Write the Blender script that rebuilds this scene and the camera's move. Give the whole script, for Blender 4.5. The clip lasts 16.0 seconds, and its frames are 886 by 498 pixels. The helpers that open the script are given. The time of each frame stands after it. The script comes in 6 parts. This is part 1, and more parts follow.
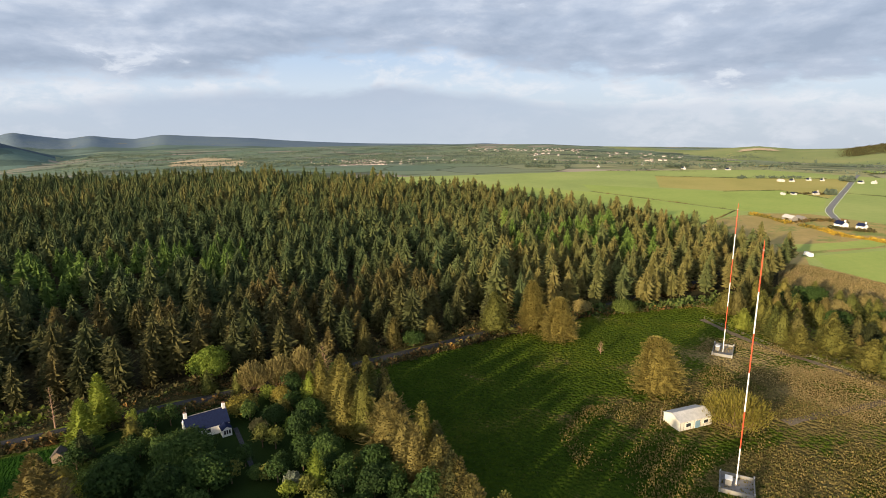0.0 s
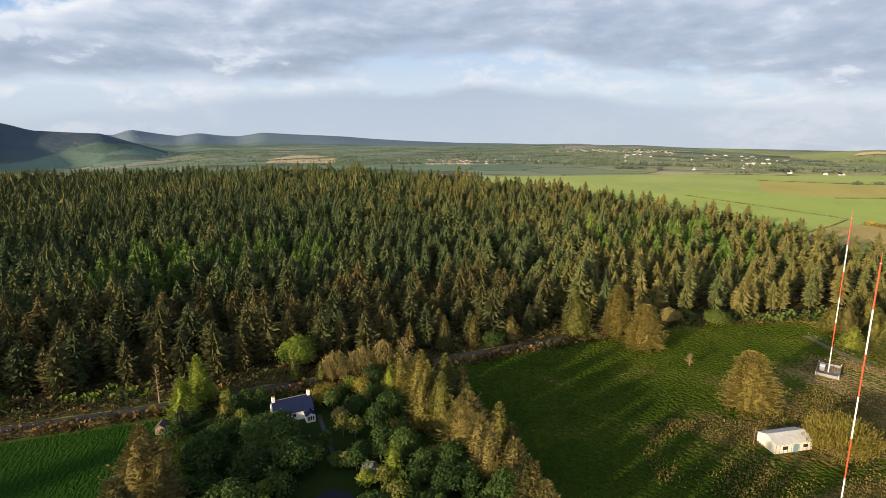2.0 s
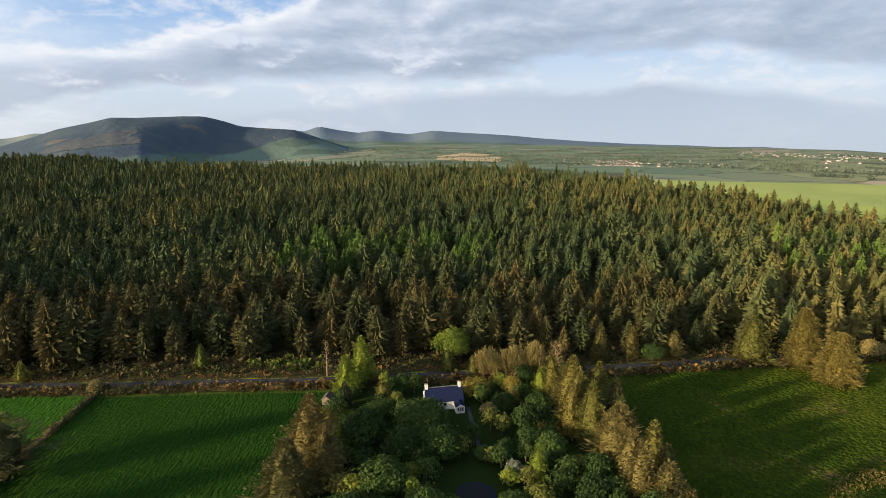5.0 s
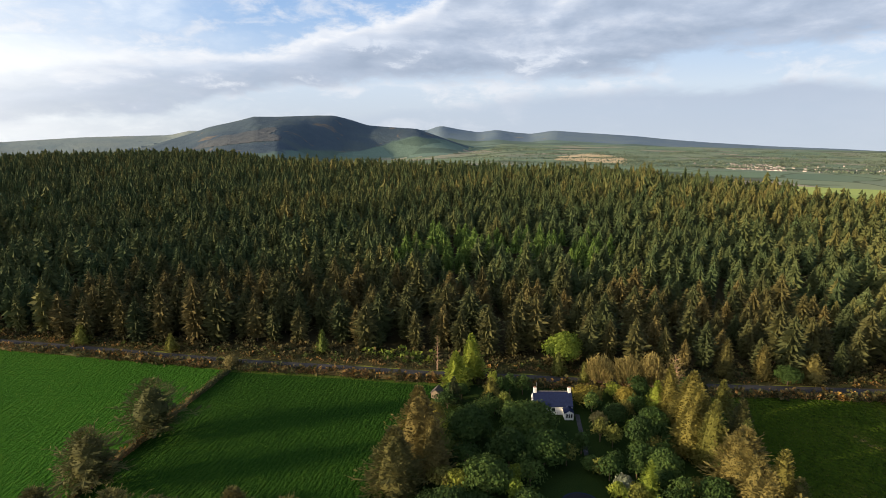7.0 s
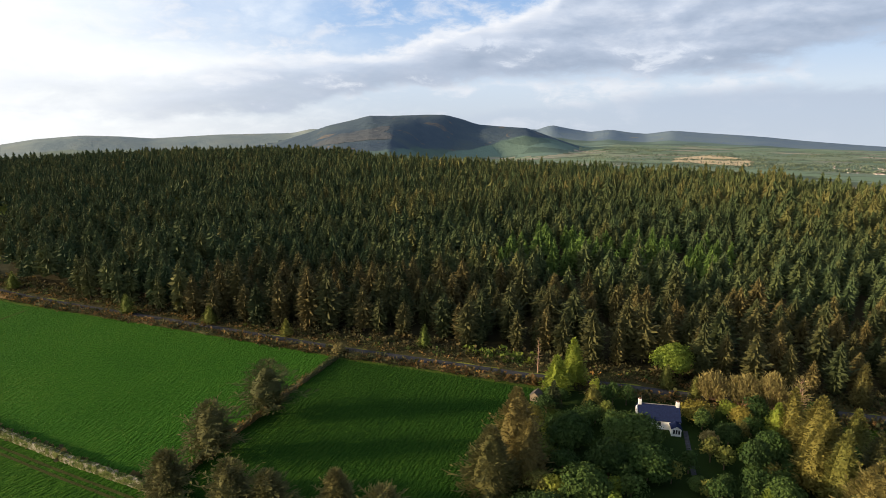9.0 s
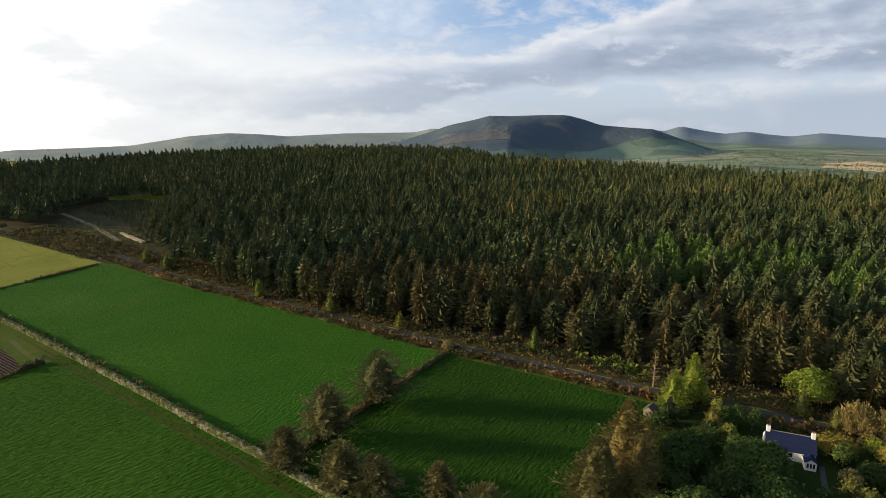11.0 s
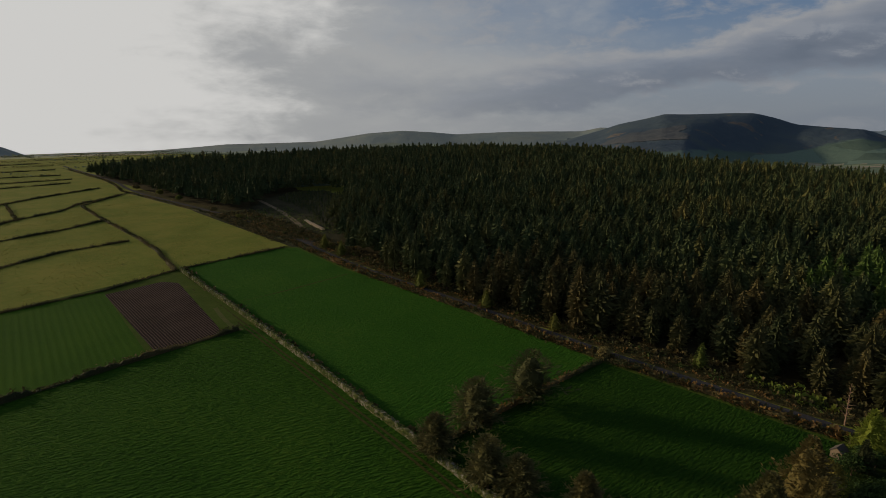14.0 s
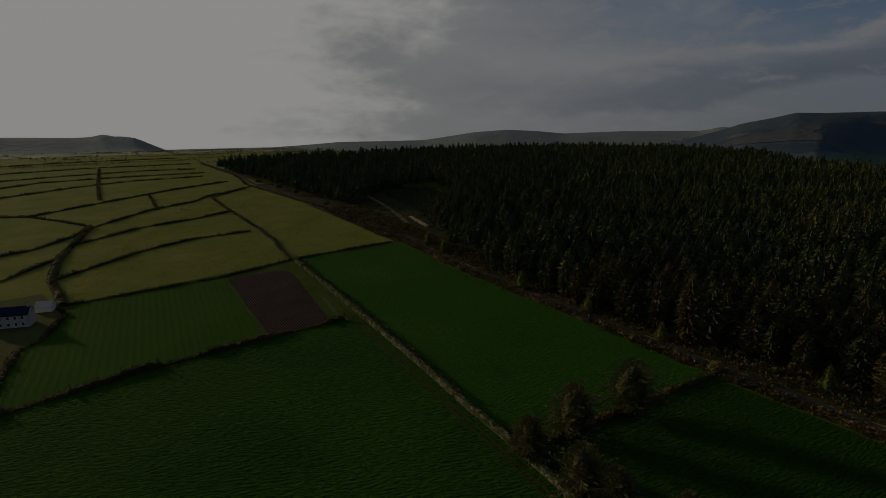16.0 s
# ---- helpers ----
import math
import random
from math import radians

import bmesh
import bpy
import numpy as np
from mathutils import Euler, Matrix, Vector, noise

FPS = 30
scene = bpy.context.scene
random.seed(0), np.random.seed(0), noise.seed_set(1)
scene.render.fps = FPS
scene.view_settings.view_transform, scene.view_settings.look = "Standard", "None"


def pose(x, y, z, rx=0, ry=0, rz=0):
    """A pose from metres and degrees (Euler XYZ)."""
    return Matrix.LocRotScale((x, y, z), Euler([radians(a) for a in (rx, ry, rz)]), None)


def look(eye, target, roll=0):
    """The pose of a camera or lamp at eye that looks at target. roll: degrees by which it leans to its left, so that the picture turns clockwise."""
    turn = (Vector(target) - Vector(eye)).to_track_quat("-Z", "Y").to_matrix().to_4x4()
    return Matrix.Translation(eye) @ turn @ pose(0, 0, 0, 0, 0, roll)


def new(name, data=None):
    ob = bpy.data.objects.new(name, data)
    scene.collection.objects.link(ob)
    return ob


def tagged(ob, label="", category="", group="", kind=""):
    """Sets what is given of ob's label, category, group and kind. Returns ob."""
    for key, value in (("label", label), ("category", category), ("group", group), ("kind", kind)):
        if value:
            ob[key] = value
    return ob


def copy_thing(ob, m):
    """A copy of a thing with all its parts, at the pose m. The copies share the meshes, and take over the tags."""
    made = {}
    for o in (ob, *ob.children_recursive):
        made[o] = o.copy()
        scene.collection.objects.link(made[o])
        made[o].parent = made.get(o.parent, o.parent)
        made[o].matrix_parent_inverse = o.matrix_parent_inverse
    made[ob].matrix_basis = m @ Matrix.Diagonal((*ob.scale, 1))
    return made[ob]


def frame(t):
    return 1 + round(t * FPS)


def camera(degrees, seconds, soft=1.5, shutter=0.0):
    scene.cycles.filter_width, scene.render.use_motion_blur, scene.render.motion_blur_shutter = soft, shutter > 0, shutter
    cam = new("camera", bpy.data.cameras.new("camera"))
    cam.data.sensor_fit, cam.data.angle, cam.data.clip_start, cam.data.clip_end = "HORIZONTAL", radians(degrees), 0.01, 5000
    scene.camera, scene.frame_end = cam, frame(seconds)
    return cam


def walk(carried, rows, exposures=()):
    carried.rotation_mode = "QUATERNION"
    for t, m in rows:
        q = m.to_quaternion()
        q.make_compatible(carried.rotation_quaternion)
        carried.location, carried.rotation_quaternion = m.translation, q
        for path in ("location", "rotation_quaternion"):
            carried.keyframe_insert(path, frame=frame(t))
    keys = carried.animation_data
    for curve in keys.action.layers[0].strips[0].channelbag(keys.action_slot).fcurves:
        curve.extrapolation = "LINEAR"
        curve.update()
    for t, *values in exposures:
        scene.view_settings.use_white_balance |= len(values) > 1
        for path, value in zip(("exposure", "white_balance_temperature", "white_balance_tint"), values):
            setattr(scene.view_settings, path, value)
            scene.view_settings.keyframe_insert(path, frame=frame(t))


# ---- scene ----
cam = camera(74.4, 16.0, soft=0.9)
EYE = 85.0
# seconds, yaw to the left, pitch, roll
TURN = [
    (0, -35.74, -13.10, -0.56), (0.5, -33.83, -13.11, -0.55), (1, -31.81, -13.08, -0.53), (1.5, -29.74, -13.08, -0.49),
    (2, -27.42, -13.07, -0.43), (2.5, -24.88, -13.04, -0.39), (3, -22.39, -13.03, -0.31), (3.5, -19.92, -13.02, -0.26),
    (4, -17.34, -13.04, -0.22), (6.5, -2.61, -13.05, -0.19), (7, 0.00, -13.06, -0.15), (7.5, 2.56, -13.08, -0.21),
    (8, 5.17, -13.09, -0.24), (8.5, 7.78, -13.10, -0.22), (9, 10.52, -13.11, -0.17), (11.5, 24.63, -13.09, -0.09),
    (12, 27.18, -13.12, -0.13), (12.5, 29.80, -13.13, -0.14), (13, 32.45, -13.15, -0.18), (13.5, 35.12, -13.17, -0.21),
    (14, 37.85, -13.18, -0.18), (14.5, 40.45, -13.19, -0.20), (15, 43.04, -13.21, -0.22), (15.5, 45.58, -13.22, -0.23),
    (16, 48.09, -13.25, -0.26),
]


def aim(yaw, pitch, roll):
    a, b = radians(yaw), radians(pitch)
    way = Vector((-math.sin(a) * math.cos(b), math.cos(a) * math.cos(b), math.sin(b)))
    return look((0, 0, EYE), Vector((0, 0, EYE)) + way, roll)


EXPOSURES = [(0, 0.05), (4, 0.06), (6.5, 0.10), (9, 0.10), (11.5, -0.22), (12.5, -0.60), (13.5, -1.25), (14.5, -1.8), (15.25, -2.3), (16, -2.78)]
walk(cam, [(t, aim(a, b, c)) for t, a, b, c in TURN], EXPOSURES)

# ---- light ----
SUN_AZ, SUN_EL = radians(105), radians(12.0)
TO_SUN = Vector((-math.sin(SUN_AZ) * math.cos(SUN_EL), math.cos(SUN_AZ) * math.cos(SUN_EL), math.sin(SUN_EL)))
sun = new("sun", bpy.data.lights.new("sun", "SUN"))
sun.data.energy, sun.data.angle, sun.data.color = 8.6, radians(1.6), (1.0, 0.775, 0.49)
sun.matrix_world = look(TO_SUN * 50, (0, 0, 0))


class Nodes:
    """Short hand for building node trees."""

    def __init__(self, tree):
        self.tree = tree
        tree.nodes.clear()

    def add(self, kind, **sockets):
        n = self.tree.nodes.new(kind)
        for key, v in sockets.items():
            self.put(n.inputs[key], v)
        return n

    def dot(self, a, b):
        n = self.tree.nodes.new("ShaderNodeVectorMath")
        n.operation = "DOT_PRODUCT"
        self.put(n.inputs[0], a)
        self.put(n.inputs[1], b)
        return n.outputs["Value"]

    def cells(self, vec, scale, feature="F1"):
        n = self.add("ShaderNodeTexVoronoi", Vector=vec)
        n.voronoi_dimensions, n.feature = "2D", feature
        n.inputs["Scale"].default_value = scale
        return n

    def put(self, socket, v):
        if isinstance(v, bpy.types.NodeSocket):
            self.tree.links.new(v, socket)
        elif isinstance(v, bpy.types.Node):
            self.tree.links.new(v.outputs[0], socket)
        else:
            socket.default_value = v

    def math(self, op, a, b=0.0, c=0.0, clamp=False):
        n = self.tree.nodes.new("ShaderNodeMath")
        n.operation, n.use_clamp = op, clamp
        for s, v in zip(n.inputs, (a, b, c)):
            self.put(s, v)
        return n.outputs[0]

    def mix(self, f, a, b, blend="MIX"):
        n = self.tree.nodes.new("ShaderNodeMix")
        n.data_type, n.blend_type = "RGBA", blend
        self.put(n.inputs[0], f)
        self.put(n.inputs[6], (*a, 1) if isinstance(a, tuple) else a)
        self.put(n.inputs[7], (*b, 1) if isinstance(b, tuple) else b)
        return n.outputs[2]

    def ramp(self, f, stops, ease="LINEAR"):
        n = self.tree.nodes.new("ShaderNodeValToRGB")
        n.color_ramp.interpolation = ease
        while len(n.color_ramp.elements) < len(stops):
            n.color_ramp.elements.new(0.5)
        for e, (p, c) in zip(n.color_ramp.elements, stops):
            e.position, e.color = p, (*c, 1) if isinstance(c, tuple) else (c, c, c, 1)
        self.put(n.inputs[0], f)
        return n.outputs[0]

    def noise(self, vec, scale, detail=3.0, rough=0.55, dist=0.0):
        return self.add("ShaderNodeTexNoise", Vector=vec, Scale=scale, Detail=detail, Roughness=rough, Distortion=dist).outputs[0]

    def step(self, v, lo, hi):
        n = self.tree.nodes.new("ShaderNodeMapRange")
        n.interpolation_type = "SMOOTHSTEP"
        for s, x in zip(n.inputs, (v, lo, hi, 0.0, 1.0)):
            self.put(s, x)
        return n.outputs[0]


def build_sky():
    world = bpy.data.worlds.new("evening_sky")
    world.use_nodes = True
    scene.world = world
    k = Nodes(world.node_tree)
    way = k.add("ShaderNodeTexCoord").outputs["Generated"]
    x, y, z = k.add("ShaderNodeSeparateXYZ", Vector=way).outputs
    up = k.math("MAXIMUM", k.math("ADD", z, 0.058), 0.004)  # the land falls away, so the sky begins below the level
    raised = k.add("ShaderNodeCombineXYZ", X=x, Y=y, Z=up)
    blue = k.add("ShaderNodeTexSky")
    blue.sky_type, blue.sun_disc, blue.sun_elevation, blue.sun_rotation, blue.dust_density = "NISHITA", False, SUN_EL, -SUN_AZ, 1.2
    k.put(blue.inputs["Vector"], raised)
    clear = k.mix(1.0, blue.outputs[0], (0.10, 0.105, 0.11), "MULTIPLY")
    az = k.math("ARCTAN2", x, y)  # to the right

    p = k.add("ShaderNodeCombineXYZ", X=az, Y=k.math("MULTIPLY", up, 3.2), Z=0.35)
    broad = k.math("SUBTRACT", k.noise(p, 3.2, 7.0, 0.55, 0.2), 0.5)
    q = k.add("ShaderNodeCombineXYZ", X=az, Y=k.math("MULTIPLY", up, 2.2), Z=1.7)
    tufts = k.math("SUBTRACT", k.noise(q, 15.0, 7.0, 0.6, 0.3), 0.5)
    p2 = k.add("ShaderNodeCombineXYZ", X=k.math("ADD", az, -0.03), Y=k.math("MULTIPLY", k.math("ADD", up, 0.012), 3.2), Z=0.35)
    lee = k.math("SUBTRACT", k.noise(p2, 3.2, 7.0, 0.55, 0.2), 0.5)
    ragged = k.math("ADD", k.math("MULTIPLY", broad, 0.14), k.math("MULTIPLY", tufts, 0.055))
    # by degrees to the left: where the grey deck begins and ends, and the top of the low bank
    turn = k.math("DIVIDE", k.math("SUBTRACT", radians(80), az), radians(160))

    def edge(*stops):
        return k.ramp(turn, [((a + 80) / 160, v) for a, v in stops], "EASE")

    low = edge((-80, 0.095), (-60, 0.103), (-50, 0.110), (-43, 0.126), (-36, 0.158), (-31, 0.142), (-24, 0.129), (-9, 0.120), (2, 0.114), (13, 0.104), (19, 0.090), (24, 0.056), (38, 0.046), (48, 0.060), (56, 0.10), (80, 0.10))
    high = edge((-80, 0.45), (-4, 0.40), (1, 0.232), (6, 0.196), (10, 0.170), (15, 0.150), (20, 0.148), (30, 0.158), (40, 0.156), (50, 0.172), (60, 0.20), (80, 0.26))
    above, under = k.math("ADD", k.math("SUBTRACT", up, low), ragged), k.math("ADD", k.math("SUBTRACT", high, up), ragged)
    deck = k.math("MULTIPLY", k.step(above, -0.008, 0.020), k.step(under, -0.012, 0.018))
    holes = k.step(k.math("ADD", broad, k.math("MULTIPLY", tufts, 0.8)), 0.13, 0.26)
    deck = k.math("MULTIPLY", deck, k.math("SUBTRACT", 1.0, k.math("MULTIPLY", holes, 0.75)))
    shore = edge((-80, 0.050), (-60, 0.058), (-47, 0.068), (-39, 0.086), (-31, 0.100), (-21, 0.096), (-11, 0.084), (0, 0.070), (10, 0.060), (25, 0.03), (80, 0.0))
    bank = k.step(k.math("ADD", k.math("SUBTRACT", shore, up), k.math("MULTIPLY", ragged, 0.45)), -0.010, 0.010)
    bank = k.math("MULTIPLY", bank, edge((-80, 0.25), (-58, 0.45), (-44, 0.80), (-30, 0.95), (-12, 0.85), (2, 0.5), (20, 0.3), (80, 0.2)))
    pale = k.ramp(k.math("MULTIPLY", up, 2.5), [(0.0, (0.56, 0.63, 0.74)), (0.10, (0.61, 0.68, 0.79)), (0.26, (0.66, 0.76, 0.90)), (0.40, (0.52, 0.67, 0.90)), (0.52, (0.36, 0.55, 0.86)), (0.8, (0.24, 0.42, 0.78))])
    base = k.mix(0.85, clear, pale)
    wisps = k.step(k.math("ADD", k.math("MULTIPLY", broad, 0.7), tufts), -0.06, 0.20)
    base = k.mix(k.math("MULTIPLY", wisps, 0.65), base, (0.84, 0.85, 0.89))
    light = k.math("ADD", 0.44, k.math("MULTIPLY", k.math("SUBTRACT", broad, lee), 2.6), clamp=True)
    light = k.math("ADD", light, k.math("MULTIPLY", tufts, 0.55), clamp=True)
    rim = k.math("MULTIPLY", k.step(under, 0.050, 0.0), 0.55)  # the side towards the sun is lit
    light = k.math("ADD", light, rim, clamp=True)
    thick = k.math("MULTIPLY", k.step(above, 0.085, 0.012), 0.24)  # the deck's base is duller
    light = k.math("SUBTRACT", light, thick, clamp=True)
    puff = k.ramp(light, [(0.0, (0.36, 0.43, 0.55)), (0.40, (0.475, 0.545, 0.67)), (0.70, (0.63, 0.69, 0.80)), (1.0, (0.90, 0.91, 0.94))])
    deck = k.math("MULTIPLY", deck, edge((-80, 0.92), (8, 0.92), (22, 0.74), (80, 0.70)))
    sky = k.mix(deck, base, puff)
    dull = k.ramp(k.math("MULTIPLY", up, 8.0), [(0.0, (0.54, 0.61, 0.70)), (0.5, (0.49, 0.57, 0.69)), (1.0, (0.45, 0.52, 0.65))])
    sky = k.mix(bank, sky, dull)
    dens = k.math("ADD", 0.5, k.math("ADD", broad, k.math("MULTIPLY", tufts, 0.4)))
    glow = k.dot(way, tuple(Vector((TO_SUN.x, TO_SUN.y, 0.16)).normalized()))
    thin = k.math("MULTIPLY", k.math("SUBTRACT", 0.50, dens), 0.85)
    haze = k.step(k.math("ADD", glow, thin), 0.02, 0.66)
    sky = k.mix(k.math("MULTIPLY", haze, 0.9, clamp=True), sky, (1.07, 1.08, 1.07))
    core = k.step(k.math("ADD", glow, k.math("MULTIPLY", thin, 0.7)), 0.54, 0.74)
    bright = k.mix(core, sky, (1.75, 1.73, 1.68))
    zenith = k.math("SUBTRACT", 1.0, k.math("MULTIPLY", k.step(up, 0.32, 0.70), 0.36))  # deeper overhead
    bright = k.mix(1.0, bright, k.add("ShaderNodeCombineXYZ", X=zenith, Y=zenith, Z=zenith).outputs[0], "MULTIPLY")
    bg = k.add("ShaderNodeBackground", Color=bright, Strength=1.0)
    k.add("ShaderNodeOutputWorld", Surface=bg)


build_sky()


# ---- materials ----
def material(name):
    m = bpy.data.materials.new(name)
    m.use_nodes = True
    return m, Nodes(m.node_tree)


def finish(k, colour, rough=0.85, spec=0.2, bump=None, strength=0.3, metal=0.0, reach=0.1):
    p = k.add("ShaderNodeBsdfPrincipled")
    k.put(p.inputs["Base Color"], (*colour, 1) if isinstance(colour, tuple) else colour)
    k.put(p.inputs["Roughness"], rough)
    p.inputs["Specular IOR Level"].default_value = spec
    p.inputs["Metallic"].default_value = metal
    if bump is not None:
        b = k.add("ShaderNodeBump", Height=bump, Strength=strength, Distance=reach)
        k.put(p.inputs["Normal"], b)
    k.add("ShaderNodeOutputMaterial", Surface=p)
    return p


def foliage(name, stops, by="tint", through_light=0.22, reach=1.0):
    """Leaves and needles: hue by tree, value by twig."""
    m, k = material(name)
    if by == "tint":
        a = k.add("ShaderNodeAttribute")
        a.attribute_name = "tint"
        f = a.outputs["Fac"]
    else:
        f = k.math("MULTIPLY", k.add("ShaderNodeObjectInfo").outputs["Random"], reach)
    geo = k.add("ShaderNodeNewGeometry")
    place = geo.outputs["Position"]
    hue = k.math("ADD", f, k.math("MULTIPLY", k.math("SUBTRACT", k.noise(place, 0.5, 2), 0.5), 0.35), clamp=True)
    col = k.ramp(hue, stops)
    val = k.math("ADD", 0.78, k.math("MULTIPLY", geo.outputs["Random Per Island"], 0.44))
    col = k.mix(1.0, col, k.add("ShaderNodeCombineXYZ", X=val, Y=val, Z=val).outputs[0], "MULTIPLY")
    d = k.add("ShaderNodeBsdfPrincipled", Roughness=0.8)
    k.put(d.inputs["Base Color"], col)
    d.inputs["Specular IOR Level"].default_value = 0.15
    t = k.add("ShaderNodeBsdfTranslucent", Color=col)
    s = k.add("ShaderNodeMixShader")
    s.inputs[0].default_value = through_light
    k.put(s.inputs[1], d)
    k.put(s.inputs[2], t)
    k.add("ShaderNodeOutputMaterial", Surface=s)
    return m


def ground_mat(name, stops, scale=0.03, fine=1.2, rows=None, bump=0.5, spots=None):
    """Grass or soil. rows: (direction in degrees, spacing, depth) of drill lines."""
    m, k = material(name)
    place = k.add("ShaderNodeNewGeometry").outputs["Position"]
    broad = k.noise(place, scale, 4, 0.55, 0.3)
    grain = k.noise(place, fine, 4, 0.7)
    tiny = k.noise(place, fine * 5, 2, 0.6)
    f = k.math("ADD", k.math("MULTIPLY", broad, 0.50), k.math("MULTIPLY", grain, 0.30))
    f = k.math("ADD", f, k.math("MULTIPLY", tiny, 0.20))
    height = k.math("ADD", grain, k.math("MULTIPLY", tiny, 0.5))
    if rows:
        a = radians(rows[0])
        x, y, _ = k.add("ShaderNodeSeparateXYZ", Vector=place).outputs
        across = k.math("ADD", k.math("MULTIPLY", x, math.sin(a)), k.math("MULTIPLY", y, -math.cos(a)))
        across = k.math("ADD", across, k.math("MULTIPLY", k.noise(place, 0.12, 2), 0.45 * rows[1]))
        if len(rows) > 3:  # short broken dashes, as wind or a harrow leaves them
            along = k.math("ADD", k.math("MULTIPLY", x, math.cos(a)), k.math("MULTIPLY", y, math.sin(a)))
            p = k.add("ShaderNodeCombineXYZ", X=k.math("MULTIPLY", along, 1 / rows[3]), Y=k.math("MULTIPLY", across, 1 / rows[1]))
            wave = k.math("MULTIPLY", k.math("SUBTRACT", k.noise(p, 1.0, 2, 0.5, 0.2), 0.5), 4.0)
        else:
            wave = k.math("SINE", k.math("MULTIPLY", across, 2 * math.pi / rows[1]))
            wave = k.math("MULTIPLY", wave, k.math("ADD", 0.25, k.noise(place, 0.2, 3)))
        f = k.math("ADD", f, k.math("MULTIPLY", wave, rows[2]))
        height = k.math("ADD", height, k.math("MULTIPLY", wave, rows[2] * 4))
    col = k.ramp(f, stops)
    if spots:
        col = k.mix(k.step(k.math("ADD", k.math("MULTIPLY", k.noise(place, spots[1], 3, 0.6), 0.6), k.math("MULTIPLY", grain, 0.4)), spots[2], spots[2] + 0.09), col, spots[0])
    finish(k, col, 1.0, 0.03, height, bump, reach=0.5)
    return m


def meadow_mat(name, stops, tan, straw):
    """Green meadow that passes into tawny rushes to the south and east."""
    m, k = material(name)
    place = k.add("ShaderNodeNewGeometry").outputs["Position"]
    x, y, _ = k.add("ShaderNodeSeparateXYZ", Vector=place).outputs
    broad, grain, tiny = k.noise(place, 0.05, 4, 0.55, 0.3), k.noise(place, 0.8, 4, 0.7), k.noise(place, 4.0, 2, 0.6)
    f = k.math("ADD", k.math("MULTIPLY", broad, 0.45), k.math("ADD", k.math("MULTIPLY", grain, 0.33), k.math("MULTIPLY", tiny, 0.22)))
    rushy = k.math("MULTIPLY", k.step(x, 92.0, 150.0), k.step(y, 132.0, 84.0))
    lumps = k.math("ADD", k.math("MULTIPLY", k.noise(place, 0.05, 5, 0.65, 0.6), 0.62), k.math("MULTIPLY", grain, 0.38))
    mask = k.step(k.math("ADD", lumps, k.math("MULTIPLY", rushy, 0.17)), 0.585, 0.675)
    dry = k.ramp(f, [(0.3, tuple(0.6 * c for c in tan)), (0.5, tan), (0.7, tuple(1.35 * c for c in tan))])
    # pale straw in the east, brightened to paint the low sun on it
    pale = k.math("MULTIPLY", k.step(x, 165.0, 198.0), k.step(k.noise(place, 0.04, 3), 0.36, 0.56))
    dry = k.mix(pale, dry, k.ramp(f, [(0.3, tuple(0.6 * c for c in straw)), (0.5, straw), (0.7, tuple(1.3 * c for c in straw))]))
    clumps = k.cells(place, 0.75)
    height = k.math("ADD", k.math("MULTIPLY", grain, 0.7), k.math("SUBTRACT", k.math("MULTIPLY", tiny, 0.3), clumps.outputs["Distance"]))
    # east of the belt's shadow the turf is painted brighter, as sunlit
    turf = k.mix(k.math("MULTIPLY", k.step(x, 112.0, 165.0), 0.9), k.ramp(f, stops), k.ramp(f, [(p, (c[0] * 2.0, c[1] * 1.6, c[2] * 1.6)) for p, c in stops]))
    finish(k, k.mix(mask, turf, dry), 1.0, 0.03, height, 1.0, reach=1.3)
    return m


def farmland_mat(name, stops, other, woods):
    """A far patchwork of fields with dark hedges; the tint of the land leads over to the other set of colours, blued
    for haze.
    """
    m, k = material(name)
    place = k.add("ShaderNodeNewGeometry").outputs["Position"]
    wob = k.add("ShaderNodeTexNoise", Vector=place, Scale=0.006, Detail=2.0).outputs[1]
    bent = k.tree.nodes.new("ShaderNodeVectorMath")
    bent.operation = "MULTIPLY_ADD"
    k.put(bent.inputs[0], wob)
    k.put(bent.inputs[1], (120, 120, 0))
    k.put(bent.inputs[2], place)
    cells, edge = k.cells(bent, 0.0085), k.cells(bent, 0.0085, "DISTANCE_TO_EDGE")
    pick = k.add("ShaderNodeSeparateColor", Color=cells.outputs["Color"]).outputs[0]
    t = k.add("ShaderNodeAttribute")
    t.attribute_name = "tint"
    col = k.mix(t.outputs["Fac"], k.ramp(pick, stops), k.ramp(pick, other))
    wood = k.step(k.noise(place, 0.004, 4, 0.6), woods, woods + 0.06)
    col = k.mix(k.math("MULTIPLY", wood, 0.8), col, (0.060, 0.080, 0.055))
    hedge = k.step(k.math("ADD", edge.outputs["Distance"], k.math("MULTIPLY", k.noise(place, 0.05, 2), 0.03)), 0.055, 0.03)
    col = k.mix(k.math("MULTIPLY", hedge, 0.75), col, (0.075, 0.09, 0.05))
    finish(k, col, 0.95, 0.05, k.noise(place, 0.2, 3), 0.4, reach=2.0)
    return m


